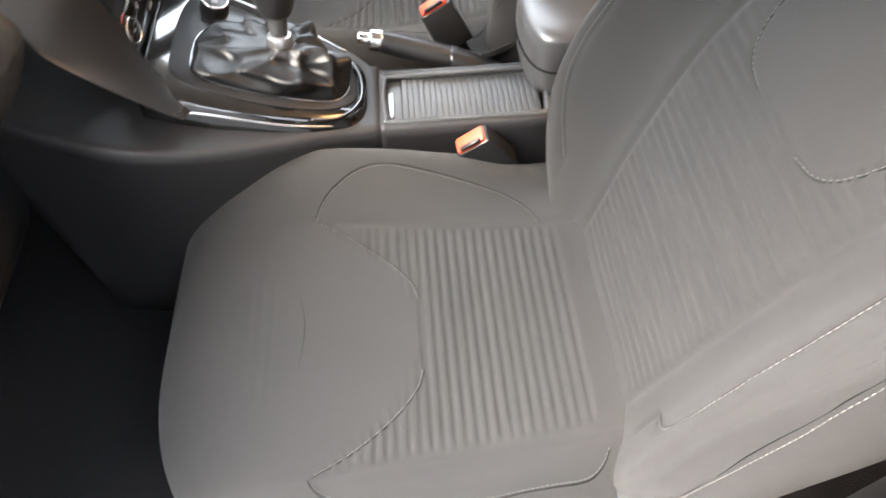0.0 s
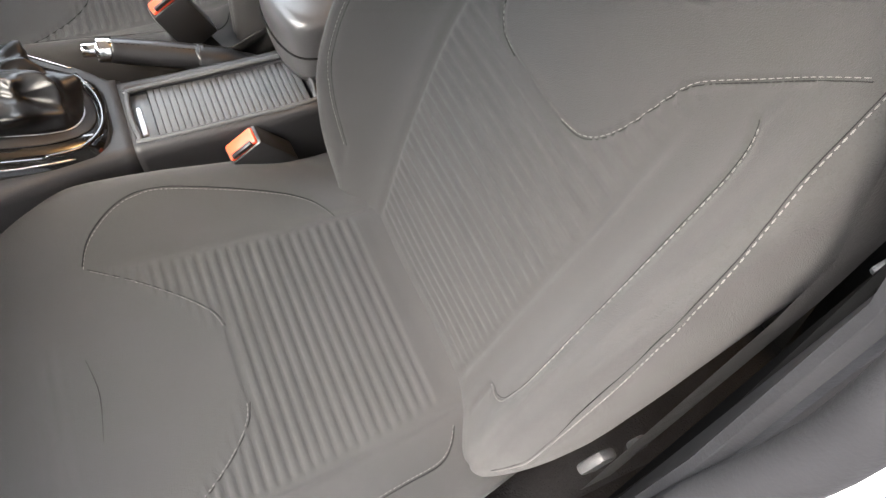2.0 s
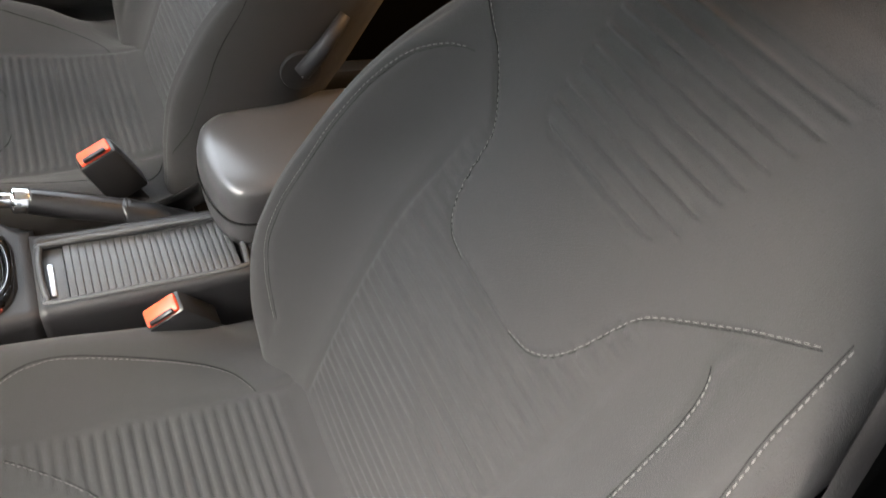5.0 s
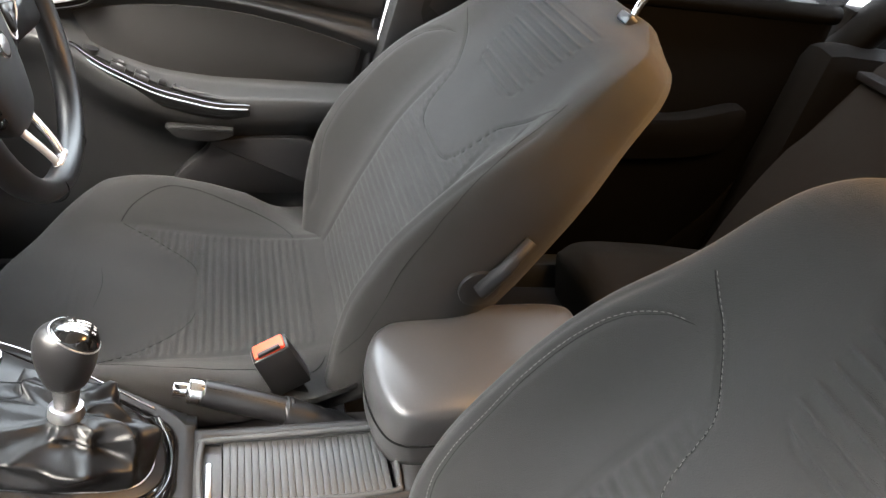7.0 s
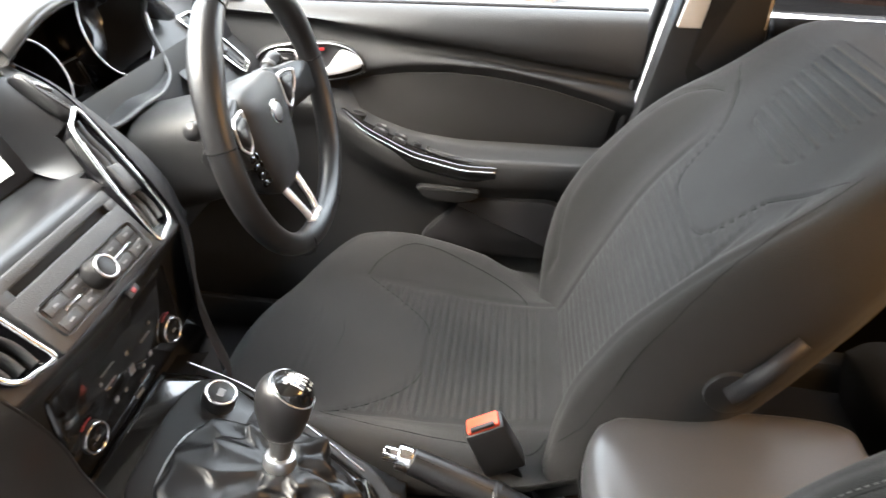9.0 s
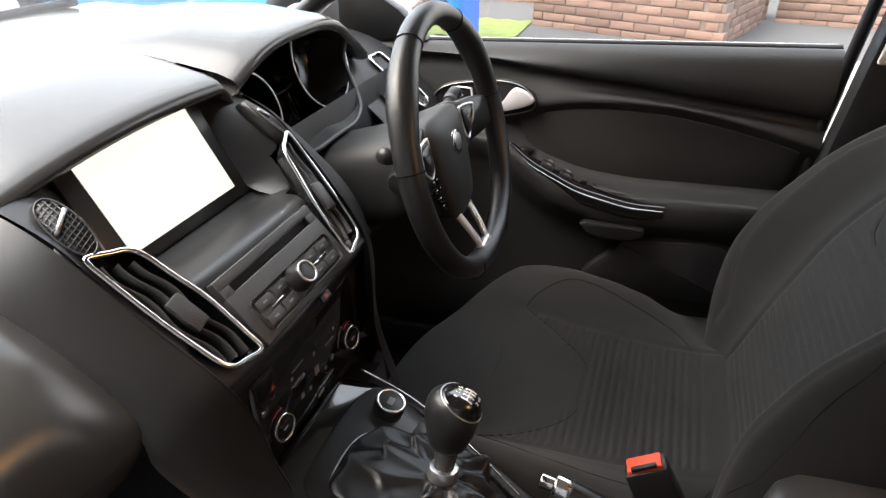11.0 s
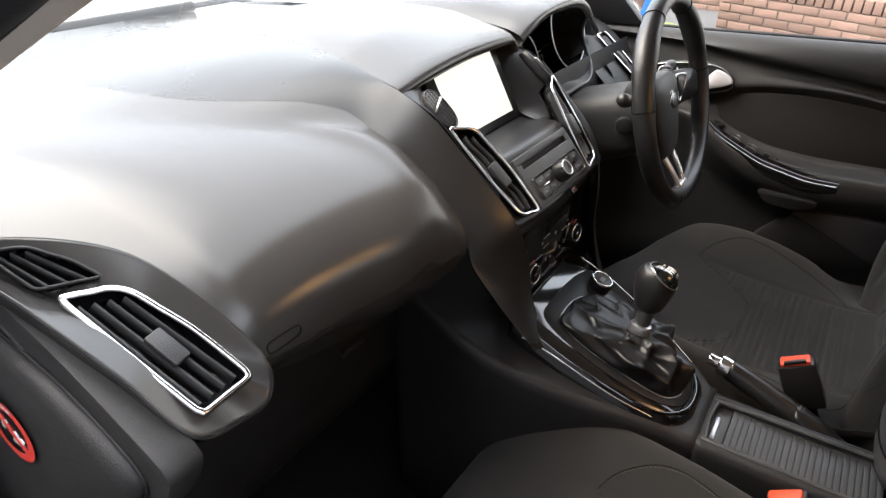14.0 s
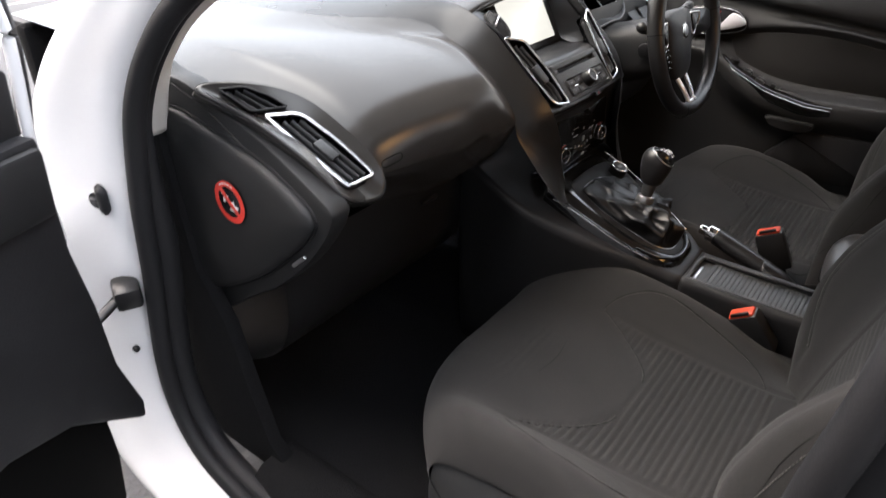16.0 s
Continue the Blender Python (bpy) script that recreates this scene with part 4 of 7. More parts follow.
EDGE_IN = [(-0.662, -0.186, 1.094), (-0.60, -0.184, 1.062), (-0.53, -0.174, 0.992), (-0.474, -0.158, 0.925), (-0.457, -0.140, 0.86), (-0.452, -0.130, 0.80), (-0.435, -0.122, 0.74), (-0.415, -0.115, 0.70)]
LOWER_OUT = [(-0.41, -0.188, 0.74), (-0.438, -0.202, 0.78), (-0.470, -0.218, 0.83), (-0.500, -0.228, 0.878)]
crest_points = [crest[np.argmin(np.abs(crest[:, 0] - x))] for x in (-0.735, -0.90, -1.13, -1.36)]
inner_line = spline(EDGE_IN[::-1] + crest_points, 88)
rear_half = inner_line[:, 0] < -0.70
for axis in (1, 2):
    inner_line[rear_half, axis] = np.interp(-inner_line[rear_half, 0], -crest[:, 0], crest[:, axis])
outer_line = spline(LOWER_OUT + [tuple(p) for p in VALLEY[[5, 7, 8, 9, 10, 11, 12, 13]]], 88)
k = np.linspace(-0.03, 1, 30)[:, None, None]
swell = np.sin(np.pi * np.clip(k, 0, 1)) * np.interp(np.arange(88), [0, 24, 40, 70], [0.004, 0.007, 0.002, 0.0])[None, :, None] * np.array((0.7, -0.2, 0.7))
flank = settle(outer_line[None] * (1 - k) + inner_line[None] * k + swell, True)
part("stack_cheek", sheet(flank), CHEEK, dash, "sweeping black side panel of the centre stack")
EDGE_OUT = [(-0.76, -0.250, 1.045), (-0.69, -0.276, 1.030), (-0.60, -0.276, 1.000), (-0.53, -0.266, 0.955), (-0.492, -0.252, 0.90), (-0.49, -0.238, 0.84), (-0.482, -0.222, 0.79), (-0.45, -0.200, 0.715)]
part("stack_cheek", strip([(x, -y + 0.005, z) for x, y, z in EDGE_IN], [(x - 0.03, -y - 0.02, z) for x, y, z in EDGE_OUT], bulge=(0.012, 0.004, 0.012)), RUBBER, dash)
part("stack_face_edge", tube(spline(EDGE_IN[1:], 40) + (-0.002, 0.003, -0.002), 0.0018, 6), HARD, dash)

# centre stack: hood cavity, shelf, radio and climate panels
FACE = [(-0.700, 1.085), (-0.690, 1.06), (-0.650, 1.000), (-0.628, 0.986), (-0.600, 0.983), (-0.570, 0.988), (-0.548, 0.989), (-0.536, 0.984), (-0.530, 0.976), (-0.505, 0.950), (-0.480, 0.922), (-0.474, 0.910), (-0.484, 0.896), (-0.489, 0.870), (-0.488, 0.800), (-0.484, 0.772), (-0.50, 0.755), (-0.54, 0.74)]
fp = spline(FACE, 200)
ys = np.linspace(-0.185, 0.19, 150)
crown = 0.010 * (1 - (ys / 0.19) ** 2)
narrow = np.interp(fp[:, 1], [0.74, 0.80, 0.86, 0.925, 0.99, 1.06], [0.66, 0.71, 0.765, 0.855, 0.94, 1.0])
stack_face = part("stack_face", sheet([np.stack([fp[:, 0] + c * (fp[:, 1] < 0.99), y * narrow if y < 0 else y + 0 * narrow, fp[:, 1]], -1) for y, c in zip(ys, crown)]), HARD, dash, "black centre stack face")
up_s = Vector((-0.058, 0, 0.103)).normalized()
out_s = Vector((0.103, 0, 0.058)).normalized()
m_s = Matrix((out_s, Vector((0, 1, 0)), up_s)).transposed().to_4x4()
screen = thing("display_screen", (-0.64, 0.006, 0.99), "grey touch screen with an even pale glow put into its glass", "screen")
part("bezel", rbox((-0.652, 0.006, 1.048), (0.014, 0.232, 0.150), 0.005, m_s), HARD, screen)
part("screen_glass", rbox((-0.6445, 0.006, 1.0485), (0.004, 0.182, 0.112), 0.0012, m_s), SCREEN, screen, "screen glass with a pale glow put into it")
sides = []
for s in (1, -1):
    a = [(-0.695, s * 0.112 + 0.006, 1.10), (-0.648, s * 0.111 + 0.006, 1.044), (-0.615, s * 0.111 + 0.006, 0.995), (-0.56, s * 0.114 + 0.005, 0.983)]
    b = [(-0.668, s * 0.184 + 0.003, 1.094), (-0.60, s * 0.182 + 0.002, 1.063), (-0.55, s * 0.176 + 0.002, 1.012), (-0.50, s * 0.164 + 0.002, 0.956)]
    sides.append(part("screen_side", strip(a, b, 60, 100, (0.004, 0, 0.004)), HARD, dash))
    # small grille beside the screen
    long_way = np.array((0.035, 0.0, -0.026)) / 0.0436
    cross_way = np.array((0.0, s * 0.89, -0.45))
    c0 = np.array((-0.605, s * 0.160, 1.071)) if s < 0 else np.array((-0.607, 0.172, 1.0675))
    half = 0.0145 if s < 0 else 0.010
    facing = np.cross(long_way, cross_way)
    facing = facing if facing[2] > 0 else -facing
    turn = np.linspace(0, 2 * np.pi, 40, endpoint=False)
    gm = c0 + np.outer(np.cos(turn) * 0.033, long_way) + np.outer(np.sign(np.sin(turn)) * np.abs(np.sin(turn)) ** 0.8 * half, cross_way)
    grille = part("side_grille", tube(gm, 0.0013, 6, True), HARD, dash, "small oval side outlet with silver bar")
    part("grille_pod", loft([c0 + (gm - c0) * k - facing * d for k, d in ((1.5, 0.040), (1.22, 0.016), (1.05, 0.002), (1.0, 0.0005)) if s < 0 or k < 1.4]), HARD, grille)
    part("grille_mesh", loft([c0 + (gm - c0) * k - facing * 0.0006 for k in (1.0, 0.7, 0.05)]), RUBBER, grille)
    wires = [tube([c0 + facing * 0.0006 + long_way * u - cross_way * w, c0 + facing * 0.0006 + long_way * u + cross_way * w], 0.0006, 5) for u in np.linspace(-0.027, 0.027, 12) for w in [half * 0.95 * math.sqrt(1 - (u / 0.033) ** 2)]]
    wires += [tube([c0 + facing * 0.0006 - long_way * u + cross_way * w, c0 + facing * 0.0006 + long_way * u + cross_way * w], 0.0006, 5) for w in np.linspace(-0.68, 0.68, 5) * half for u in [0.032 * math.sqrt(1 - (w / half) ** 2)]]
    part("wire_screen", joined(*wires), GREY_PLASTIC, grille)
    part("grille_bar", tube([c0 + facing * 0.003 - long_way * 0.010 - cross_way * half * 0.8, c0 + facing * 0.003 - long_way * 0.002 + cross_way * half * 0.8], 0.0022, 6), SATIN, grille, "silver bar")



def punch(target, loop, nrm, reach=0.03):
    """Opens a hole in a sheet where a loop lies over it."""
    m0 = loop.mean(0)
    u = loop[0] - m0
    u = u - nrm * (u @ nrm)
    u /= np.linalg.norm(u)
    w = np.cross(nrm, u)
    ring = np.stack([(loop - m0) @ u, (loop - m0) @ w], -1) * 0.985
    bm = bmesh.new()
    bm.from_mesh(target.data)
    gone = []
    for f in bm.faces:
        c = np.array(f.calc_center_median()) - m0
        if abs(c @ nrm) > reach:
            continue
        x, y = c @ u, c @ w
        inside = False
        for a, b in zip(ring, np.roll(ring, -1, 0)):
            if (a[1] > y) != (b[1] > y) and x < (b[0] - a[0]) * (y - a[1]) / (b[1] - a[1]) + a[0]:
                inside = not inside
        if inside:
            gone.append(f)
    bmesh.ops.delete(bm, geom=gone, context="FACES")
    bm.to_mesh(target.data)
    bm.free()


def vent(corners, slats, name, label, parent, frame_mat, r=0.0042, tab=True, wavy=0, depth=0.006, lift=0.007, cut=(), rounding=(0.2, 0.2, 0.2, 0.2), bow=(0, 0, 0, 0), frame_flat=0.7):
    """An air vent: a rounded frame, a dark well, slats that run lengthwise and a thumb tab; cut names the sheets that it opens."""
    c = [np.array(p, float) for p in corners]
    nrm = np.cross(c[2] - c[0], c[3] - c[1])
    nrm /= np.linalg.norm(nrm)
    if nrm[2] < 0:
        nrm = -nrm
    c = [p + nrm * lift for p in c]
    mid = sum(c) / 4
    loop = []
    for i in range(4):
        p, q, o = c[i], c[(i + 1) % 4], c[i - 1]
        k = rounding[i]
        loop += [p + (o - p) * k, p + (o - p) * k * 0.25 + (q - p) * k * 0.25, p + (q - p) * k]
        half = (p + q) / 2
        loop.append(half + (half - mid) * bow[i])
    loop = spline(loop, 120, True)
    v = part(name, tube(loop, r, 8, True, frame_flat, nrm), frame_mat, parent, label)
    for sheet_ob in cut:
        punch(sheet_ob, loop, nrm)
    m0 = loop.mean(0)
    part("vent_well", loft([m0 + (loop - m0) * k - nrm * d for k, d in ((1.0, 0.0), (0.97, depth * 0.6), (0.93, depth), (0.3, depth), (0.02, depth))], caps=False), DIAL, v)
    for i in range(slats):
        k = (i + 0.7) / (slats + 0.4)
        a, b = c[0] * (1 - k) + c[1] * k, c[3] * (1 - k) + c[2] * k
        a, b = a + (b - a) * 0.07, b + (a - b) * 0.06
        side = np.cross(b - a, nrm)
        side /= np.linalg.norm(side)
        line = np.array([a + (b - a) * t - nrm * 0.004 + side * 0.0028 * math.sin(t * 12.5 + 0.4 * i) * wavy for t in np.linspace(0, 1, 26)])
        part("slat", sheet([line - nrm * 0.009 + side * 0.004, line - nrm * 0.001 - side * 0.0010, line + nrm * 0.0006, line - nrm * 0.0006 + side * 0.0018, line - nrm * 0.010 + side * 0.0062, line - nrm * 0.009 + side * 0.004]), GREY_PLASTIC, v)
    if tab:
        g = mid + (c[3] + c[2] - c[0] - c[1]) * 0.02
        ax = Matrix((Vector(np.cross(nrm, c[3] - c[0])).normalized(), Vector(c[3] - c[0]).normalized(), Vector(nrm))).transposed().to_4x4()
        part("vent_tab", rbox(g - nrm * 0.001, (0.020, 0.040, 0.009), 0.003, ax), GREY_PLASTIC, v)
    return v


for k, panel in ((-1, sides[1]), (1, sides[0])):
    vent([(-0.586, k * 0.177 + 0.003, 1.048), (-0.566, k * 0.130 + 0.003, 1.038), (-0.467, k * 0.098 + 0.003, 0.922), (-0.476, k * 0.149 + 0.003, 0.930)], 3, "centre_vent", "tall vent in a chrome frame", dash, CHROME, 0.0030, True, 1, 0.020, 0.004, (stack_face, panel), (0.14, 0.22, 0.16, 0.22), (0, 0.16, 0, 0.06))

# vent panel at the passenger end
edge = spline([(-0.775, -0.742, 1.056), (-0.725, -0.688, 1.060), (-0.665, -0.632, 1.036), (-0.60, -0.600, 0.985), (-0.545, -0.584, 0.930), (-0.530, -0.596, 0.895), (-0.523, -0.640, 0.900), (-0.512, -0.700, 0.935), (-0.57, -0.718, 0.985), (-0.66, -0.735, 1.030)], 90, True)
c0 = edge.mean(0)
part("panel_gap", tube(edge + (0.0005, 0, 0.0005), 0.0013, 6, True), RUBBER, dash)
end_panel = part("vent_panel", loft([edge + (-0.012, 0, -0.012), edge + (0.0, 0, 0.0), c0 + (edge - c0) * 0.985 + (0.003, 0, 0.003), *[c0 + (edge - c0) * k + (0.003 - 0.001 * k, 0, 0.004 - 0.001 * k) for k in np.linspace(0.95, 0.02, 60)]]), PAD, dash, "satin black vent panel at the dash end")
vent([(-0.664, -0.706, 1.024), (-0.637, -0.656, 1.021), (-0.534, -0.612, 0.932), (-0.522, -0.682, 0.940)], 4, "end_vent", "slatted end vent in a chrome frame", dash, CHROME, 0.0036, True, 0, 0.022, 0.004, (end_panel,), (0.10, 0.26, 0.14, 0.10), (0, 0.10, 0, 0.0))
vent([(-0.744, -0.722, 1.054), (-0.712, -0.694, 1.058), (-0.656, -0.664, 1.030), (-0.684, -0.712, 1.030)], 3, "demister_vent", "small black demister vent", dash, PLASTIC, 0.0016, False, 0, 0.016, 0.003, (end_panel,), (0.08, 0.25, 0.12, 0.10), (0, 0.15, 0, 0.0))

# dash end and its cover
def on_end(a, b, c):
    return (a, -0.70 - c, b)


END = spline([(-0.84, 1.062), (-0.76, 1.044), (-0.64, 1.004), (-0.54, 0.955), (-0.500, 0.930), (-0.502, 0.905), (-0.522, 0.870), (-0.574, 0.805), (-0.655, 0.732), (-0.72, 0.688), (-0.82, 0.615), (-0.92, 0.57), (-1.0, 0.60), (-1.0, 1.05)], 90, True)
part("dash_end", prism([tuple(p) for p in END], 0, 0.040, on_end, 0.008), PLASTIC, dash, "black dash end panel")
COVER = spline([(-0.85, 1.01), (-0.755, 0.995), (-0.64, 0.972), (-0.56, 0.935), (-0.532, 0.905), (-0.548, 0.872), (-0.585, 0.832), (-0.676, 0.752), (-0.785, 0.686), (-0.87, 0.66), (-0.93, 0.69), (-0.94, 0.98)], 90, True)
c0 = COVER.mean(0)
rings = [[(x, -0.70 - d, z) for x, z in c0 + (COVER - c0) * k] for k, d in ((1.0, 0.03), (0.995, 0.046), (0.97, 0.053), (0.90, 0.058), (0.5, 0.0625), (0.04, 0.063))]
part("end_cover", loft(rings), PLASTIC, dash, "smooth black end cover")
part("cover_gap", tube([(x, -0.7415, z) for x, z in c0 + (COVER - c0) * 1.012], 0.002, 5, True), RUBBER, dash)
part("end_tab", rbox((-0.580, -0.737, 0.818), (0.007, 0.014, 0.042), 0.002, pose(0, 0, 0, 0, 48)), SATIN, dash)

# airbag mark pressed into the pad
mark = np.array([(0.022 * math.copysign(abs(math.cos(a)) ** 0.5, math.cos(a)), 0.0065 * math.copysign(abs(math.sin(a)) ** 0.6, math.sin(a))) for a in np.linspace(0, 2 * np.pi, 40, endpoint=False)])
def pad_front(y, z):
    row = pad_row(y)[24:46]
    return float(np.interp(z, row[:, 2], row[:, 0]))


part("airbag_mark", tube([(pad_front(-0.551 + a, 0.932 + b + 0.1 * a) + 0.0004, -0.551 + a, 0.932 + b + 0.1 * a) for a, b in mark], 0.0009, 5, True), SEAM, dash)

# warning sticker: a red ring with a bar over plain figures drawn as bars
sticker = thing("warning_sticker", (-0.702, -0.762, 0.875), "round red and white warning sticker on the dash end", "sticker")
sc = np.array((-0.702, -0.7645, 0.893))


def on_sticker(u, v, d):
    return sc + np.array((u, -d, v))


def disc(r0, r1, d, mat, name, parent=None):
    a = np.linspace(0, 2 * np.pi, 48)
    return part(name, sheet([[on_sticker(r * math.cos(t), r * math.sin(t), d) for t in a] for r in (r0, r1)]), mat, parent)


backing = disc(0.0005, 0.0365, 0.0004, DIAL, "backing", sticker)
disc(0.0265, 0.0365, 0.0009, STICKER_RED, "red_ring", sticker)
part("red_bar", rbox(on_sticker(0, 0, 0.0009), (0.060, 0.0008, 0.0075), 0.0002, pose(0, 0, 0, 0, 45)), STICKER_RED, sticker)
for u, v, w, h, t in ((-0.010, 0.010, 0.016, 0.005, 20), (-0.012, 0.003, 0.005, 0.012, 10), (0.010, -0.006, 0.006, 0.018, -25), (0.014, -0.010, 0.014, 0.006, -60), (0.004, -0.013, 0.012, 0.004, 10)):
    part("pictogram_bar", rbox(on_sticker(u, v, 0.0006), (w, 0.0006, h), 0.0002, pose(0, 0, 0, 0, t)), STICKER_WHITE, sticker)
for i in range(5):
    t = radians(70 + i * 13)
    part("lettering_bar", rbox(on_sticker(0.0315 * math.cos(t), 0.0315 * math.sin(t), 0.0014), (0.005, 0.0004, 0.003), 0.0001, pose(0, 0, 0, 0, 90 - math.degrees(t))), STICKER_WHITE, sticker)

# glove box and knee panels below the pad
rows = []
for y in np.linspace(-0.72, -0.20, 20):
    rows.append(spline([(-0.645, y, 0.80), (-0.650, y, 0.72), (-0.665, y, 0.62), (-0.72, y, 0.54), (-0.85, y, 0.47), (-1.1, y, 0.42)], 24))
glove = part("glove_box", sheet(rows), HARD, dash, "black glove box front")
part("glove_latch", rbox((-0.640, -0.34, 0.745), (0.01, 0.05, 0.010), 0.004, pose(0, 0, 0, 0, 20)), HARD, dash)
rows = []
for y in np.linspace(0.19, 0.74, 20):
    rows.append(spline([(-0.63, y, 1.02), (-0.60, y, 0.93), (-0.58, y, 0.85), (-0.60, y, 0.76), (-0.68, y, 0.66), (-0.9, y, 0.55), (-1.1, y, 0.5)], 30))
part("knee_panel", sheet(rows), HARD, dash)

# radio panel
radio = thing("radio_panel", (-0.50, 0.0, 0.92), "black radio panel with disc slot, buttons and round knob", "radio")
face_up = Vector((-0.058, 0, 0.065)).normalized()
face_out = Vector((0.065, 0, 0.058)).normalized()
m_r = Matrix((face_out, Vector((0, 1, 0)), face_up)).transposed().to_4x4()


def on_radio(y, k, d=0.0):
    """A place on the radio's face, k metres up from its middle."""
    return Vector((-0.4945, y, 0.953)) + face_up * k + face_out * d


part("fascia", joined(rbox(on_radio(0.004, -0.01075, -0.002), (0.014, 0.192, 0.0645), 0.0015, m_r), rbox(on_radio(0.004, 0.03675, -0.002), (0.014, 0.192, 0.0125), 0.0015, m_r), *[rbox(on_radio(0.004 + s * 0.0880, 0.026, -0.002), (0.0136, 0.016, 0.012), 0.001, m_r) for s in (1, -1)]), GREY_PLASTIC, radio)
part("disc_slot", rbox(on_radio(0.004, 0.026, -0.0030), (0.002, 0.170, 0.0110), 0.0002, m_r), RUBBER, radio)
part("button_field", rbox(on_radio(0.004, -0.016, 0.0055), (0.004, 0.164, 0.038), 0.006, m_r), GREY_PLASTIC, radio, "grey button field")
for s in (1, -1):
    part("silver_bar", rbox(on_radio(0.004 + s * 0.043, -0.016, 0.0078), (0.002, 0.036, 0.0028), 0.0006, m_r), CHROME, radio)
    for i in range(2):
        for j in (0, 1):
            key = part("button", rbox(on_radio(0.004 + s * (0.034 + 0.030 * i), -0.007 - 0.019 * j, 0.0074), (0.003, 0.026, 0.012), 0.0012, m_r), GREY_PLASTIC, radio)
            part("legend_bar", rbox(on_radio(0.004 + s * (0.034 + 0.030 * i), -0.007 - 0.019 * j, 0.0091), (0.0006, 0.007, 0.002), 0.0001, m_r), MARK, key)
kn = on_radio(0.0, -0.014, 0.014)
dial = part("volume_knob", cyl(kn, 0.0175, 0.026, face_out, 0.0150, 36, 0.002), HARD, radio, "round black knob with chrome ring")
part("knob_ring", ringmesh(kn + face_out * 0.0128, 0.0122, 0.0014, face_out), SATIN, dial)
part("hazard_button", rbox(on_radio(0.018, -0.052, 0.004), (0.004, 0.020, 0.009), 0.001, m_r), HARD, radio)
part("hazard_mark", rbox(on_radio(0.018, -0.052, 0.0062), (0.0006, 0.006, 0.005), 0.0001, m_r), MARK_RED, radio)

# climate panel
climate = thing("climate_panel", (-0.49, 0.0, 0.78), "gloss black climate panel with two ringed knobs", "climate controls")
m_c = pose(0, 0, 0, 0, -4)
part("fascia", rbox((-0.482, 0.006, 0.822), (0.014, 0.236, 0.118), 0.006, m_c), GLOSS, climate)
for s, y in ((-1, -0.080), (1, 0.095)):
    k = part("temperature_knob", cyl((-0.4745, y, 0.800), 0.0180, 0.012, (1, -0.12, 0.12), 0.0174, 36, 0.002), HARD, climate, "black knob with chrome ring")
    part("knob_ring", ringmesh((-0.4683, y, 0.7996), 0.0160, 0.0016, (1, -0.12, 0.12)), CHROME, k)
    part("knob_face", cyl((-0.4682, y, 0.7996), 0.0135, 0.002, (1, -0.12, 0.12)), GLOSS, k)
    part("knob_legend", rbox((-0.4669, y, 0.7996), (0.0006, 0.008, 0.003), 0.0001), MARK, k)
    arc = [(-0.4738, y + 0.0225 * math.cos(t), 0.800 + 0.0225 * math.sin(t)) for t in np.linspace(1.3, 2.1, 10)]
    part("red_arc", tube(arc, 0.0008, 5), MARK_RED, climate)
for y, z, w, h in ((-0.028, 0.845, 0.030, 0.0014), (0.030, 0.785, 0.034, 0.0014), (-0.030, 0.828, 0.026, 0.0022), (0.046, 0.828, 0.026, 0.0022), (-0.030, 0.803, 0.008, 0.008), (0.046, 0.803, 0.008, 0.008), (0.008, 0.836, 0.006, 0.006), (0.008, 0.812, 0.012, 0.014), (-0.044, 0.838, 0.005, 0.005), (0.060, 0.838, 0.005, 0.005), (-0.012, 0.800, 0.006, 0.005), (0.028, 0.800, 0.006, 0.005), (0.008, 0.776, 0.018, 0.006)):
    part("legend_bar", rbox((-0.4742 - 0.07 * (z - 0.82), y, z), (0.001, w * 0.85, h * 0.85), 0.0002), MARK, climate)
# open pocket under the climate panel
pocket = spline([(-0.487, 0.765), (-0.53, 0.752), (-0.545, 0.735), (-0.53, 0.722), (-0.44, 0.745)], 24)
part("pocket", sheet([[(x, y, z) for x, z in pocket] for y in np.linspace(-0.115, 0.12, 8)]), RUBBER, dash)


# ---------------------------------------------------------------- steering wheel
wheel = thing("steering_wheel", (-0.48, 0.345, 0.90), "black leather three-spoke steering wheel with silver lower spoke", "steering wheel")
TILT = radians(15)
WC = np.array((-0.398, 0.350, 0.993))
W_UP, W_OUT = np.array((-math.sin(TILT), 0, math.cos(TILT))), np.array((math.cos(TILT), 0, math.sin(TILT)))


def on_wheel(u, v, d=0.0):
    """A place in the wheel's plane: u across, v up, d towards the driver."""
    return WC + np.array((0, u, 0)) + W_UP * v + W_OUT * d


def on_hub(u, v, d=0.0):
    """The same for the hub and spokes, which lie deeper than the rim."""
    return on_wheel(u, v, d - 0.030 * min(1.0, max(0.0, (0.178 - math.hypot(u, v)) / 0.07)))


R = 0.187
rings = []
for a in np.linspace(0, 2 * np.pi, 96, endpoint=False):
    deg = math.degrees(a) % 360
    grip = 0.0030 * (math.exp(-((deg - 38) / 14) ** 2) + math.exp(-((deg - 142) / 14) ** 2))
    flatten = 0.006 * max(0, -math.sin(a)) ** 8
    c = on_wheel((R - flatten) * math.cos(a), (R - flatten) * math.sin(a))
    out = np.array((0, math.cos(a), 0)) + W_UP * math.sin(a)
    rings.append([c + (0.0165 + grip) * math.cos(t) * out + (0.0185 + grip) * math.sin(t) * W_OUT for t in np.linspace(0, 2 * np.pi, 20, endpoint=False)])
part("rim", sheet(rings + rings[:1], True), LEATHER, wheel, "thick black leather rim")
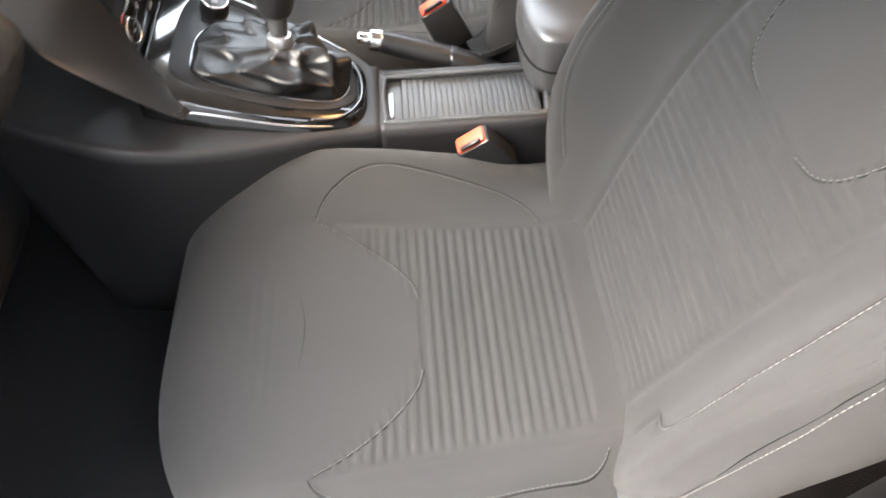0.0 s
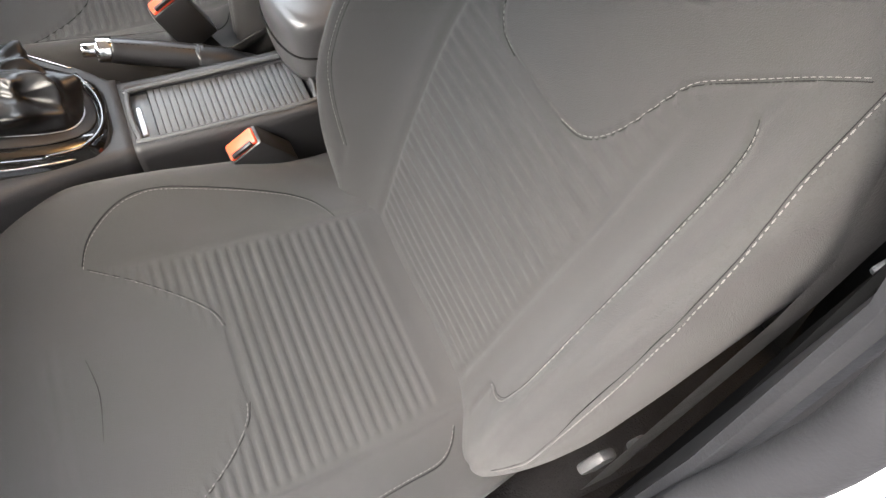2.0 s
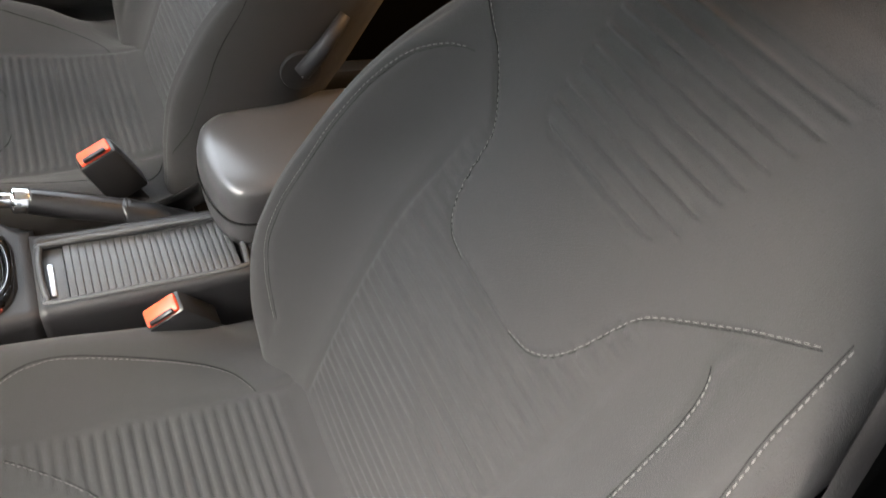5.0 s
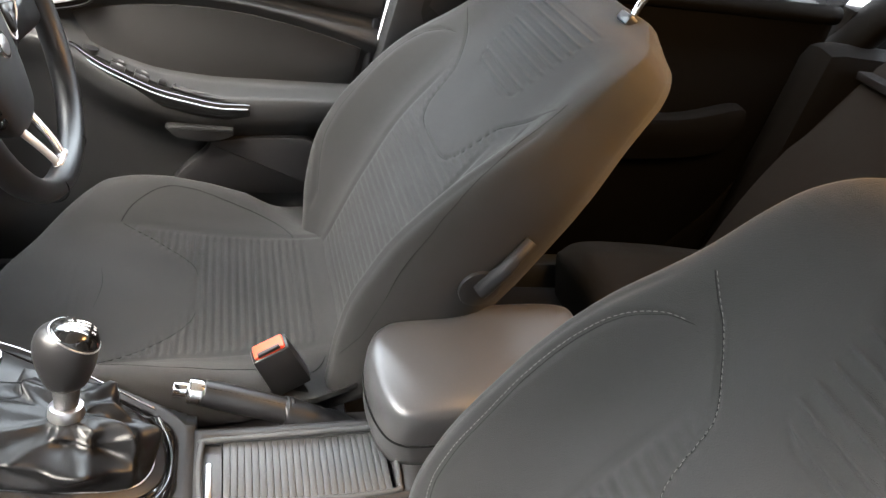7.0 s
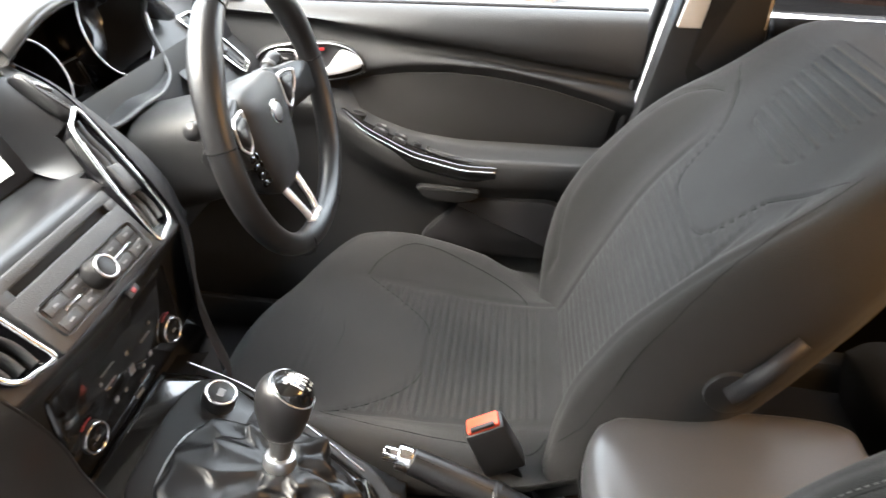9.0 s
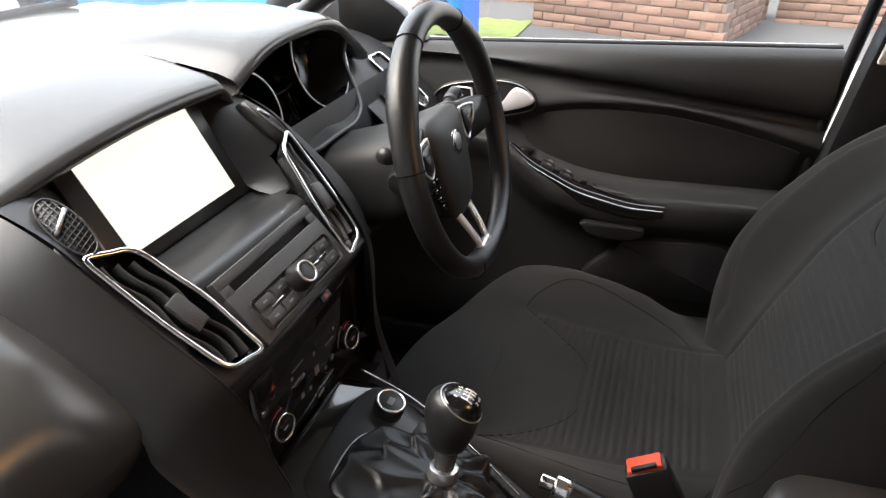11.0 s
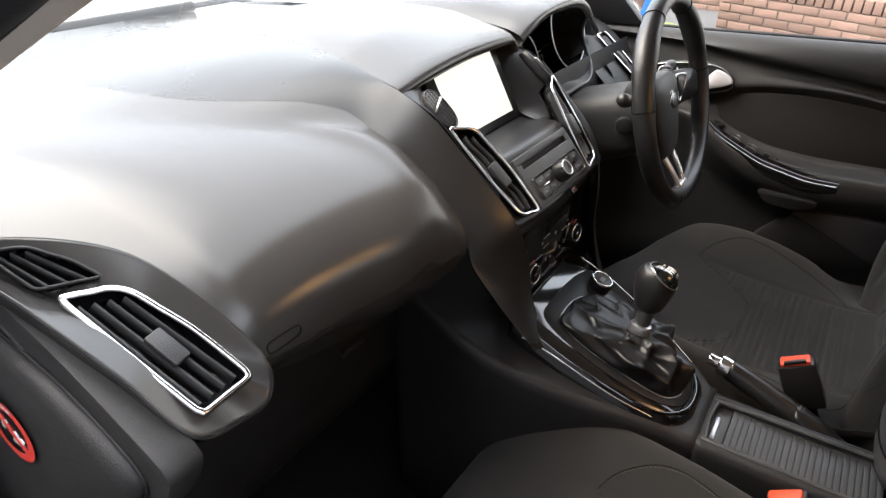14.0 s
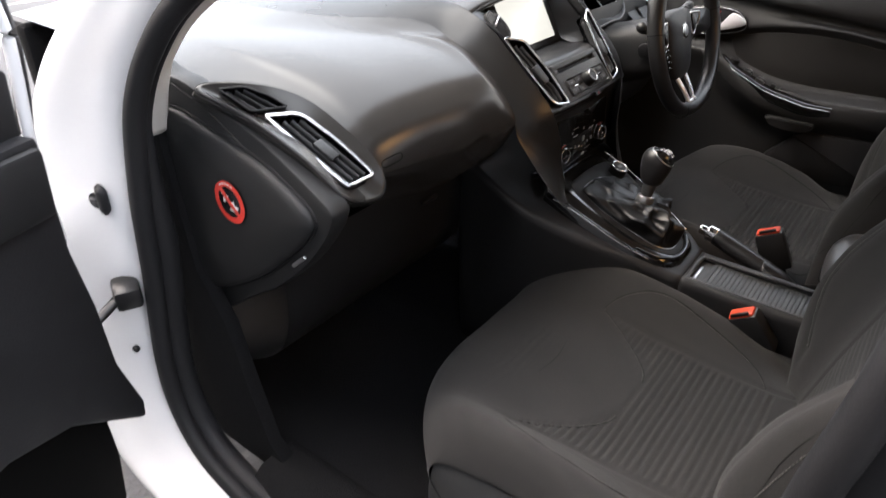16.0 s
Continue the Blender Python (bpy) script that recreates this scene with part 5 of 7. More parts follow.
for deg in (62, 118, 248, 292, 8, 172):
    a = radians(deg)
    c = on_wheel(R * math.cos(a), R * math.sin(a))
    out = np.array((0, math.cos(a), 0)) + W_UP * math.sin(a)
    part("rim_seam", tube([c + 0.0172 * math.cos(t) * out + 0.0192 * math.sin(t) * W_OUT for t in np.linspace(0, 2 * np.pi, 24, endpoint=False)], 0.0009, 5, True), SEAM, wheel)
hub = spline([(0, 0.052), (0.045, 0.050), (0.069, 0.036), (0.071, 0.0), (0.062, -0.055), (0.042, -0.098), (0.0, -0.108), (-0.042, -0.098), (-0.062, -0.055), (-0.071, 0.0), (-0.069, 0.036), (-0.045, 0.050)], 60, True)
rings = [[on_hub(*(p * k), d) for p in hub] for k, d in ((0.92, -0.045), (1.02, -0.015), (1.03, 0.006), (1.0, 0.012), (0.90, 0.018), (0.6, 0.024), (0.3, 0.0262), (0.02, 0.0265))]
pad = part("airbag_cover", loft(rings), PLASTIC, wheel, "domed black airbag cover")
part("emblem", cyl(on_hub(0, 0.004, 0.0262), 0.0185, 0.006, W_OUT, 0.0175, 36, 0.0015), CHROME, pad, "oval chrome badge without lettering")
part("emblem_face", cyl(on_hub(0, 0.004, 0.0287), 0.0135, 0.003, W_OUT), SATIN, pad)
for u in (-0.034, 0.030):
    part("cover_mark", rbox(on_hub(u, -0.030 if u < 0 else -0.058, 0.0212), (0.001, 0.007, 0.004), 0.0002, pose(0, 0, 0, 0, -20)), SEAM, pad)
for s in (1, -1):
    arm = spline([(0.055, 0.045), (0.10, 0.040), (0.160, 0.030), (0.168, 0.0), (0.160, -0.022), (0.105, -0.032), (0.06, -0.045)], 40, True)
    rings = [[on_hub(s * p[0], p[1], d) for p in (arm - arm.mean(0)) * k + arm.mean(0)] for k, d in ((0.95, -0.02), (1.0, -0.008), (1.0, 0.002), (0.94, 0.007), (0.05, 0.008))]
    part("spoke", loft(rings), HARD, wheel)
    pod = spline([(0.073, 0.030), (0.078, 0.036), (0.116, 0.031), (0.122, 0.024), (0.116, 0.004), (0.094, -0.017), (0.086, -0.018), (0.076, -0.006)], 48, True)
    rings = [[on_hub(s * p[0], p[1], d) for p in (pod - pod.mean(0)) * k + pod.mean(0)] for k, d in ((1.0, 0.004), (1.0, 0.011), (0.95, 0.0135), (0.05, 0.014))]
    pods = part("switch_pod", loft(rings), HARD, wheel, "black switch pod in a satin silver frame")
    part("pod_frame", tube([on_hub(s * p[0], p[1], 0.0135) for p in (pod - pod.mean(0)) * 0.97 + pod.mean(0)], 0.0019, 6, True), HANDLE, pods)
    key = spline([(0.079, 0.028), (0.110, 0.025), (0.114, 0.020), (0.108, 0.004), (0.092, -0.010), (0.082, -0.004)], 30, True)
    rings = [[on_hub(s * p[0], p[1], d) for p in (key - key.mean(0)) * k + key.mean(0)] for k, d in ((1.0, 0.012), (1.0, 0.0165), (0.92, 0.018), (0.05, 0.018))]
    part("switch", loft(rings), HARD, pods)
    part("switch_key", rbox(on_hub(s * 0.096, 0.010, 0.0185), (0.002, 0.014, 0.012), 0.0006, pose(0, 0, 0, 0, -20)), GREY_PLASTIC, pods)
for i in range(4):
    for j in (0, 1):
        part("cruise_button", rbox(on_hub(-0.082 + 0.012 * i * 0.4 + j * 0.014, -0.030 - 0.014 * i, 0.008), (0.008, 0.011, 0.010), 0.002, pose(0, 0, 0, 0, -20)), GLOSS, wheel)
for s in (1, -1):
    bar = spline([(s * 0.030, -0.072, 0.004), (s * 0.026, -0.102, 0.009), (s * 0.021, -0.136, 0.009), (s * 0.016, -0.158, 0.006), (s * 0.014, -0.178, 0.002)], 24)
    part("lower_spoke", tube([on_hub(*b) for b in bar], np.interp(np.arange(24), [0, 12, 23], [0.0085, 0.0066, 0.0074]), 12, False, 0.7, W_OUT), HANDLE, wheel, "slim satin silver lower spoke")
    part("spoke_edge", tube([on_hub(b[0] - s * 0.0052, b[1], b[2] + 0.003) for b in bar], 0.0018, 6), CHROME, wheel)
part("spoke_foot", rbox(on_hub(0, -0.168, 0.004), (0.014, 0.046, 0.018), 0.005, pose(0, 0, 0, 0, -15), 3), HANDLE, wheel, "silver foot joining the lower spokes")

# column shroud and stalks
rings = []
for d, ru, rv, c in ((-0.018, 0.058, 0.050, -0.012), (-0.05, 0.072, 0.062, -0.022), (-0.10, 0.078, 0.070, -0.028), (-0.18, 0.078, 0.074, -0.034), (-0.26, 0.075, 0.074, -0.034)):
    rings.append([on_wheel(ru * math.copysign(abs(math.cos(a)) ** 0.6, math.cos(a)), c + rv * math.copysign(abs(math.sin(a)) ** 0.6, math.sin(a)), d) for a in np.linspace(0, 2 * np.pi, 40, endpoint=False)])
column = thing("steering_column", (-0.6, 0.345, 0.85), "black plastic steering column shroud with two stalks", "steering column")
part("shroud", loft(rings), PLASTIC, column)
for s in (1, -1):
    stalk = part("stalk", tube(spline([on_wheel(s * 0.07, 0.022, -0.055), on_wheel(s * 0.12, 0.034, -0.050), on_wheel(s * 0.155, 0.044, -0.045)], 16), np.interp(np.linspace(0, 1, 16), [0, 0.5, 0.75, 1], [0.008, 0.009, 0.013, 0.011]), 14), HARD, column, "black plastic stalk")
    part("stalk_ring", cyl(on_wheel(s * 0.128, 0.036, -0.049), 0.0125, 0.010, (0, s * 1, 0.25)), GREY_PLASTIC, stalk)
part("ignition_barrel", cyl(on_wheel(-0.078, -0.02, -0.075), 0.016, 0.02, (0.3, -1, 0)), HARD, column)

# ---------------------------------------------------------------- instruments
cluster = thing("instrument_cluster", (-0.70, 0.345, 0.97), "black instrument cluster with two oval dials", "instruments")
m_i = pose(0, 0, 0, 0, -18)
part("back_panel", rbox((-0.735, 0.345, 1.048), (0.02, 0.36, 0.15), 0.01, m_i), DIAL, cluster)
for y, grow, low in ((0.225, 1.0, -0.022), (0.437, 1.22, 0.006)):
    rings = []
    for k, d in ((1.0, 0.075), (0.96, 0.045), (0.88, 0.010), (0.04, 0.008)):
        rings.append([np.array((-0.735, y, 1.046 + low)) + np.array(m_i.to_3x3() @ Vector((d, 0.068 * grow * k * math.cos(a), 0.062 * grow * k * math.sin(a)))) for a in np.linspace(0, 2 * np.pi, 40, endpoint=False)])
    tub = part("dial", loft(rings[::-1], caps=False), DIAL, cluster, "deep black dial")
    part("dial_rim", tube([np.array((-0.735, y, 1.046 + low)) + np.array(m_i.to_3x3() @ Vector((0.075, 0.068 * grow * math.cos(a), 0.062 * grow * math.sin(a)))) for a in np.linspace(0, 2 * np.pi, 48, endpoint=False)], 0.0014, 6, True), SATIN, tub)
    part("needle", tube([np.array((-0.735, y, 1.046 + low)) + np.array(m_i.to_3x3() @ Vector((0.016, *p))) for p in ((0, 0), (-0.02, -0.03))], 0.0014, 5), MARK_RED, tub)
part("info_display", rbox((-0.690, 0.333, 1.016), (0.012, 0.072, 0.064), 0.004, m_i), GLOSS, cluster)
part("info_frame", tube([np.array((-0.682, 0.333, 1.016)) + np.array(m_i.to_3x3() @ Vector((0.0, y, z))) for y, z in ((-0.036, -0.03), (0.036, -0.03), (0.032, 0.03), (-0.032, 0.03))], 0.0015, 5, True), SATIN, cluster)
a = spline([(-0.655, 0.19, 1.09), (-0.66, 0.20, 1.05), (-0.62, 0.22, 1.00), (-0.60, 0.27, 0.985), (-0.592, 0.345, 0.99), (-0.60, 0.42, 0.985), (-0.62, 0.48, 1.00), (-0.66, 0.51, 1.06), (-0.655, 0.515, 1.10)], 60)
b = a.copy()
b[:, 0] -= 0.10
b[:, 1] = 0.352 + (b[:, 1] - 0.352) * 0.92
b[:, 2] += np.where(b[:, 2] < 1.05, 0.01, 0)
k = np.linspace(0, 1, 8)[:, None, None]
part("cluster_surround", sheet(a[None] * (1 - k) + b[None] * k), HARD, cluster, "black binnacle surround")
part("surround_lip", tube(a, 0.004, 8), GREY_PLASTIC, cluster)
# right-hand dash end with its vent
vent([(-0.675, 0.632, 1.030), (-0.675, 0.690, 1.030), (-0.575, 0.700, 0.940), (-0.565, 0.640, 0.940)], 3, "end_vent", "slatted end vent in a chrome frame", dash, CHROME, 0.0034, True)
rows = [spline([(-0.80, y, 1.07), (-0.70, y, 1.045), (-0.62, y, 0.985), (-0.565, y, 0.925), (-0.57, y, 0.86), (-0.60, y, 0.79), (-0.66, y, 0.75)], 30) for y in np.linspace(0.505, 0.745, 12)]
part("driver_end_panel", sheet(rows), PLASTIC, dash)


# ---------------------------------------------------------------- driver door
def card(name, outline, y0, y1, mat, parent, label="", bevel=0.006):
    """A panel in a side plane, drawn in x and z, from y0 to y1."""
    return part(name, prism([tuple(p) for p in outline], y0, y1, lambda a, b, c: (a, c, b), bevel), mat, parent, label)


door = thing("door_1", (-0.3, 0.80, 0.35), "closed driver door with black plastic and fabric trim", "car door", kind="structure")
shell = [(-0.74, 0.32), (-0.70, 0.30), (0.14, 0.30), (0.165, 0.36), (0.165, 0.80), (0.19, 1.00), (0.18, 1.052), (-0.1, 1.042), (-0.5, 1.026), (-0.80, 1.014), (-0.80, 0.80)]
card("door_shell", shell, 0.800, 0.870, PAINT, door, "white painted outer door", 0.01)
n = 60
xs = np.linspace(-0.80, 0.165, n)


def door_rows(levels):
    """Door trim surface; levels are (z as a function of x, depth y)."""
    grid = []
    for fz, fy in levels:
        grid.append(np.stack([xs, fy(xs), fz(xs)], -1))
    g = np.array(grid)
    fine = np.array([spline(g[:, j], 70) for j in range(n)]).transpose(1, 0, 2)
    return sheet(fine)


SILL = lambda x: keys([(-0.80, 1.032), (-0.48, 1.046), (-0.13, 1.062), (0.165, 1.075)], x)
SWOOSH = lambda x: keys([(-0.80, 1.03), (-0.47, 1.018), (-0.387, 1.006), (-0.274, 0.996), (-0.166, 0.989), (-0.03, 0.975), (0.113, 0.962), (0.17, 0.958)], x, 0.03)
INS_TOP = lambda x: keys([(-0.80, 0.885), (-0.55, 0.89), (-0.42, 0.912), (-0.307, 0.942), (-0.2, 0.952), (-0.10, 0.950), (0.0, 0.936), (0.116, 0.910), (0.17, 0.892)], x, 0.03)
INS_LOW = lambda x: keys([(-0.80, 0.84), (-0.50, 0.87), (-0.412, 0.862), (-0.36, 0.822), (-0.26, 0.790), (-0.15, 0.782), (-0.09, 0.785), (0.12, 0.792), (0.17, 0.80)], x, 0.03)
ARM_LOW = lambda x: keys([(-0.80, 0.80), (-0.48, 0.83), (-0.41, 0.815), (-0.36, 0.785), (-0.255, 0.748), (-0.16, 0.735), (-0.09, 0.740), (0.0, 0.744), (0.17, 0.755)], x, 0.02)
flat = lambda v: (lambda x: np.full(len(x), v))
off = lambda f, d: (lambda x: f(x) + d)
part("door_trim", door_rows([
    (off(SILL, -0.004), flat(0.800)), (off(SILL, 0.0), flat(0.790)), (off(SILL, -0.004), flat(0.776)), (off(SILL, -0.020), flat(0.762)),
    (lambda x: SWOOSH(x) * 0.6 + SILL(x) * 0.4 - 0.004, flat(0.752)), (off(SWOOSH, 0.006), flat(0.755)), (off(SWOOSH, -0.004), flat(0.766)), (off(SWOOSH, -0.018), flat(0.768)),
    (lambda x: (SWOOSH(x) + INS_TOP(x)) / 2 - 0.004, flat(0.755)), (off(INS_TOP, 0.008), flat(0.748)), (off(INS_TOP, -0.004), flat(0.755)), (off(INS_TOP, -0.02), flat(0.762)),
    (lambda x: (INS_TOP(x) + INS_LOW(x)) / 2, flat(0.764)), (off(INS_LOW, 0.02), flat(0.756)), (off(INS_LOW, 0.004), lambda x: keys([(-0.8, 0.745), (-0.45, 0.74), (-0.3, 0.722), (0.17, 0.728)], x)),
    (off(INS_LOW, -0.006), lambda x: keys([(-0.8, 0.735), (-0.45, 0.725), (-0.3, 0.700), (0.17, 0.712)], x)), (ARM_LOW, lambda x: keys([(-0.8, 0.74), (-0.45, 0.735), (-0.3, 0.694), (-0.08, 0.698), (0.17, 0.715)], x)),
    (off(ARM_LOW, -0.03), lambda x: keys([(-0.8, 0.75), (-0.45, 0.745), (-0.3, 0.71), (-0.08, 0.712), (0.17, 0.725)], x)), (off(ARM_LOW, -0.09), flat(0.748)), (flat(0.56), flat(0.742)), (flat(0.46), flat(0.715)), (flat(0.34), flat(0.725)), (flat(0.31), flat(0.79))]), PLASTIC, door, "black moulded door trim")
insert = [(x, float(INS_TOP(x)) - 0.012) for x in np.linspace(-0.40, 0.135, 40)] + [(x, float(INS_LOW(x)) + 0.014) for x in np.linspace(0.12, -0.37, 40)]
card("fabric_insert", insert, 0.7655, 0.7560, FABRIC_SIDE, door, "dark fabric door insert", 0.002)
# armrest with switch panel and grab well
axs = np.linspace(-0.415, -0.085, 50)
inner_y = keys([(-0.415, 0.735), (-0.36, 0.715), (-0.25, 0.692), (-0.15, 0.690), (-0.085, 0.700)], axs, 0.02)
zt = keys([(-0.415, 0.862), (-0.36, 0.828), (-0.26, 0.792), (-0.15, 0.772), (-0.085, 0.770)], axs, 0.02)
rows = [np.stack([axs, inner_y + d, zt + e], -1) for d, e in ((0.066, -0.004), (0.030, 0.004), (0.008, 0.004), (0.0, 0.0), (-0.004, -0.010), (0.002, -0.030), (0.02, -0.05))]
part("switch_panel", sheet(rows), GLOSS, door, "gloss black armrest panel")
part("armrest_trim", tube(np.stack([axs, inner_y - 0.003, zt - 0.006], -1), 0.0022, 6), CHROME, door, "thin chrome armrest strip")
well = [(x, y) for x, y in ((-0.215, 0.012), (-0.10, 0.012), (-0.095, 0.030), (-0.11, 0.050), (-0.19, 0.050), (-0.225, 0.035))]
part("grab_well", loft([[(x, np.interp(x, axs, inner_y) + y + 0.004, np.interp(x, axs, zt) + e) for x, y in well] for e in (0.0055, 0.007)]), RUBBER, door)
part("well_rim", tube([(x, np.interp(x, axs, inner_y) + y + 0.004, np.interp(x, axs, zt) + 0.007) for x, y in spline(well, 50, True)], 0.0018, 6, True), HARD, door)
for x in (-0.325, -0.285):
    for d in (0.016, 0.036):
        z = np.interp(x, axs, zt)
        part("window_switch", rbox((x, np.interp(x, axs, inner_y) + d, z + 0.004), (0.026, 0.016, 0.009), 0.002, pose(0, 0, 0, 0, 22)), HARD, door, "black window switch")
        part("switch_mark", rbox((x + 0.004, np.interp(x, axs, inner_y) + d, z + 0.0092), (0.010, 0.007, 0.001), 0.0002, pose(0, 0, 0, 0, 22)), MARK, door)
z = np.interp(-0.372, axs, zt)
part("mirror_knob", cyl((-0.372, 0.745, z + 0.006), 0.014, 0.012, (0.3, 0, 0.95)), HARD, door, "round mirror adjuster")
part("lock_switch", rbox((-0.248, np.interp(-0.248, axs, inner_y) + 0.03, np.interp(-0.248, axs, zt) + 0.008), (0.014, 0.012, 0.008), 0.002, pose(0, 0, 0, 0, 12)), HARD, door)
part("pull_bracket", prism([tuple(p) for p in spline([(-0.235, 0.722), (-0.13, 0.722), (-0.115, 0.715), (-0.125, 0.700), (-0.16, 0.690), (-0.215, 0.692), (-0.235, 0.705)], 40, True)], 0.690, 0.735, lambda a, b, c: (a, c, b), 0.005), PLASTIC, door)
# handle recess, handle and lock button
rec = spline([(-0.575, 0.94), (-0.54, 0.965), (-0.45, 0.980), (-0.395, 0.976), (-0.365, 0.952), (-0.37, 0.928), (-0.44, 0.908), (-0.53, 0.902), (-0.57, 0.912)], 60, True)
part("handle_bezel", tube([(x, 0.7485, z) for x, z in rec], 0.0045, 8, True), HARD, door)
part("bezel_edge", tube([(x, 0.7440, z) for x, z in rec], 0.0011, 5, True), SATIN, door, "thin satin edge round the handle recess")
card("handle_recess", rec, 0.7475, 0.752, RUBBER, door, "dark handle recess", 0.0)
grip = spline([(-0.475, 0.926), (-0.435, 0.934), (-0.408, 0.968), (-0.390, 0.970), (-0.366, 0.956), (-0.368, 0.942), (-0.42, 0.924), (-0.472, 0.917)], 50, True)
card("door_handle", grip, 0.728, 0.7455, HANDLE, door, "satin chrome inside door handle", 0.004)
card("lock_plate", spline([(-0.535, 0.958), (-0.50, 0.963), (-0.492, 0.955), (-0.492, 0.915), (-0.50, 0.909), (-0.53, 0.907), (-0.538, 0.915)], 40, True), 0.739, 0.7465, HARD, door, "lock buttons in a satin frame", 0.002)
part("lock_frame", tube([(x, 0.7375, z) for x, z in spline([(-0.535, 0.958), (-0.50, 0.963), (-0.492, 0.955), (-0.492, 0.915), (-0.50, 0.909), (-0.53, 0.907), (-0.538, 0.915)], 40, True)], 0.0020, 6, True), HANDLE, door)
for z in (0.947, 0.924):
    part("lock_button", rbox((-0.514, 0.7385, z), (0.030, 0.004, 0.018), 0.0015), HARD, door)
    part("lock_mark", rbox((-0.514, 0.7362, z), (0.010, 0.0006, 0.004), 0.0001), MARK, door)
part("lock_flag", rbox((-0.452, 0.745, 0.967), (0.028, 0.006, 0.005), 0.001, pose(0, 0, 0, 0, -8)), MARK_RED, door)
# speaker pocket
sp = spline([(-0.225, 0.565), (-0.17, 0.66), (-0.14, 0.685), (0.02, 0.70), (0.06, 0.67), (0.08, 0.60), (0.05, 0.56)], 50, True)
card("door_pocket", sp, 0.712, 0.745, RUBBER, door, "dark grey door pocket", 0.012)
part("window_weatherstrip", tube(np.stack([xs, np.full(n, 0.803), SILL(xs) - 0.001], -1), 0.006, 8), RUBBER, door)
part("window_glass", sheet([[(x, 0.812 - (z - 1.03) * 0.32, z) for x in np.linspace(-0.66, 0.17, 6)] for z in (1.03, 1.2, 1.40)]), GLASS, door, "clear side window")
part("sill_chrome", tube(np.stack([xs, np.full(n, 0.838), SILL(xs) - 0.006], -1), 0.005, 6), CHROME, door)
for ob in list(door.children):
    if ob.name.startswith("window_glass"):
        ob.visible_shadow = False
# mirror triangle and outside mirror
card("mirror_triangle", [(-0.80, 1.03), (-0.60, 1.042), (-0.66, 1.10), (-0.76, 1.16), (-0.80, 1.15)], 0.775, 0.812, HARD, door, "black mirror corner", 0.006)
mirror = thing("door_mirror", (-0.70, 0.93, 1.02), "white door mirror outside the driver window", "mirror")
rings = [[(-0.70 + x, 0.95 + k * 0.10 * math.cos(a), 1.075 + k * 0.065 * math.sin(a)) for a in np.linspace(0, 2 * np.pi, 28, endpoint=False)] for x, k in ((-0.10, 0.05), (-0.09, 0.5), (-0.05, 0.9), (0.0, 1.0), (0.012, 0.97))]
part("mirror_housing", loft(rings), PAINT, mirror)
part("mirror_glass", loft([[(-0.686 + d, 0.95 + k * 0.088 * math.cos(a), 1.075 + k * 0.055 * math.sin(a)) for a in np.linspace(0, 2 * np.pi, 28, endpoint=False)] for d, k in ((-0.002, 1.0), (0.001, 0.98), (0.001, 0.05))]), CHROME, mirror, "mirror glass")


# ---------------------------------------------------------------- shell of the cabin
floor = part("floor", slab([[(x, y, 0.258 + 0.10 * max(0, 1 - abs(y) / 0.16) * (x < 1.2) + (0.16 * max(0, (-0.95 - x) / 0.3)) + 0.004 * math.sin(x * 9) * math.sin(y * 7)) for y in np.linspace(-0.76, 0.76, 50)] for x in np.linspace(-1.30, 1.75, 60)], -0.03), CARPET, None, "dark grey carpeted car floor", "floor", "structure")
firewall = part("wall_front", rbox((-1.33, 0, 0.66), (0.04, 1.50, 0.82), 0.01), CARPET, None, "dark carpeted bulkhead under the dashboard", "wall", "structure")
mat_ob = thing("floor_mat", (-0.6, -0.44, 0.266), "dark carpet mat in the passenger footwell with fixing stud", "floor mat")
mo = spline([(-0.98, -0.66), (-0.96, -0.25), (-0.80, -0.22), (-0.50, -0.24), (-0.42, -0.30), (-0.42, -0.60), (-0.48, -0.68), (-0.80, -0.69)], 70, True)
part("mat", prism([tuple(p) for p in mo], 0.264, 0.272, lambda a, b, c: (a, b, c), 0.003), CARPET, mat_ob)
part("mat_fixing", cyl((-0.514, -0.62, 0.275), 0.020, 0.008), HARD, mat_ob, "round black mat fixing")
part("fixing_screw", cyl((-0.514, -0.62, 0.280), 0.007, 0.005), SATIN, mat_ob)
part("mat_binding", tube([(x, y, 0.271) for x, y in mo], 0.004, 6, True), RUBBER, mat_ob)

roof = part("ceiling", slab([[(x, y, 1.490 - 0.05 * (y / 0.60) ** 4 - 0.05 * max(0, (-0.1 - x)) ** 2 - 0.06 * max(0, x - 0.9) ** 2) for y in np.linspace(-0.60, 0.60, 24)] for x in np.linspace(-0.24, 1.55, 40)], 0.03), LINING, None, "pale grey fabric roof lining", "ceiling", "structure")


def pillar(name, line, wide, deep, mat, label, flat=0.6):
    return part(name, tube(spline(line, 30), wide, 14, False, flat), mat, None, label, "pillar", "structure")


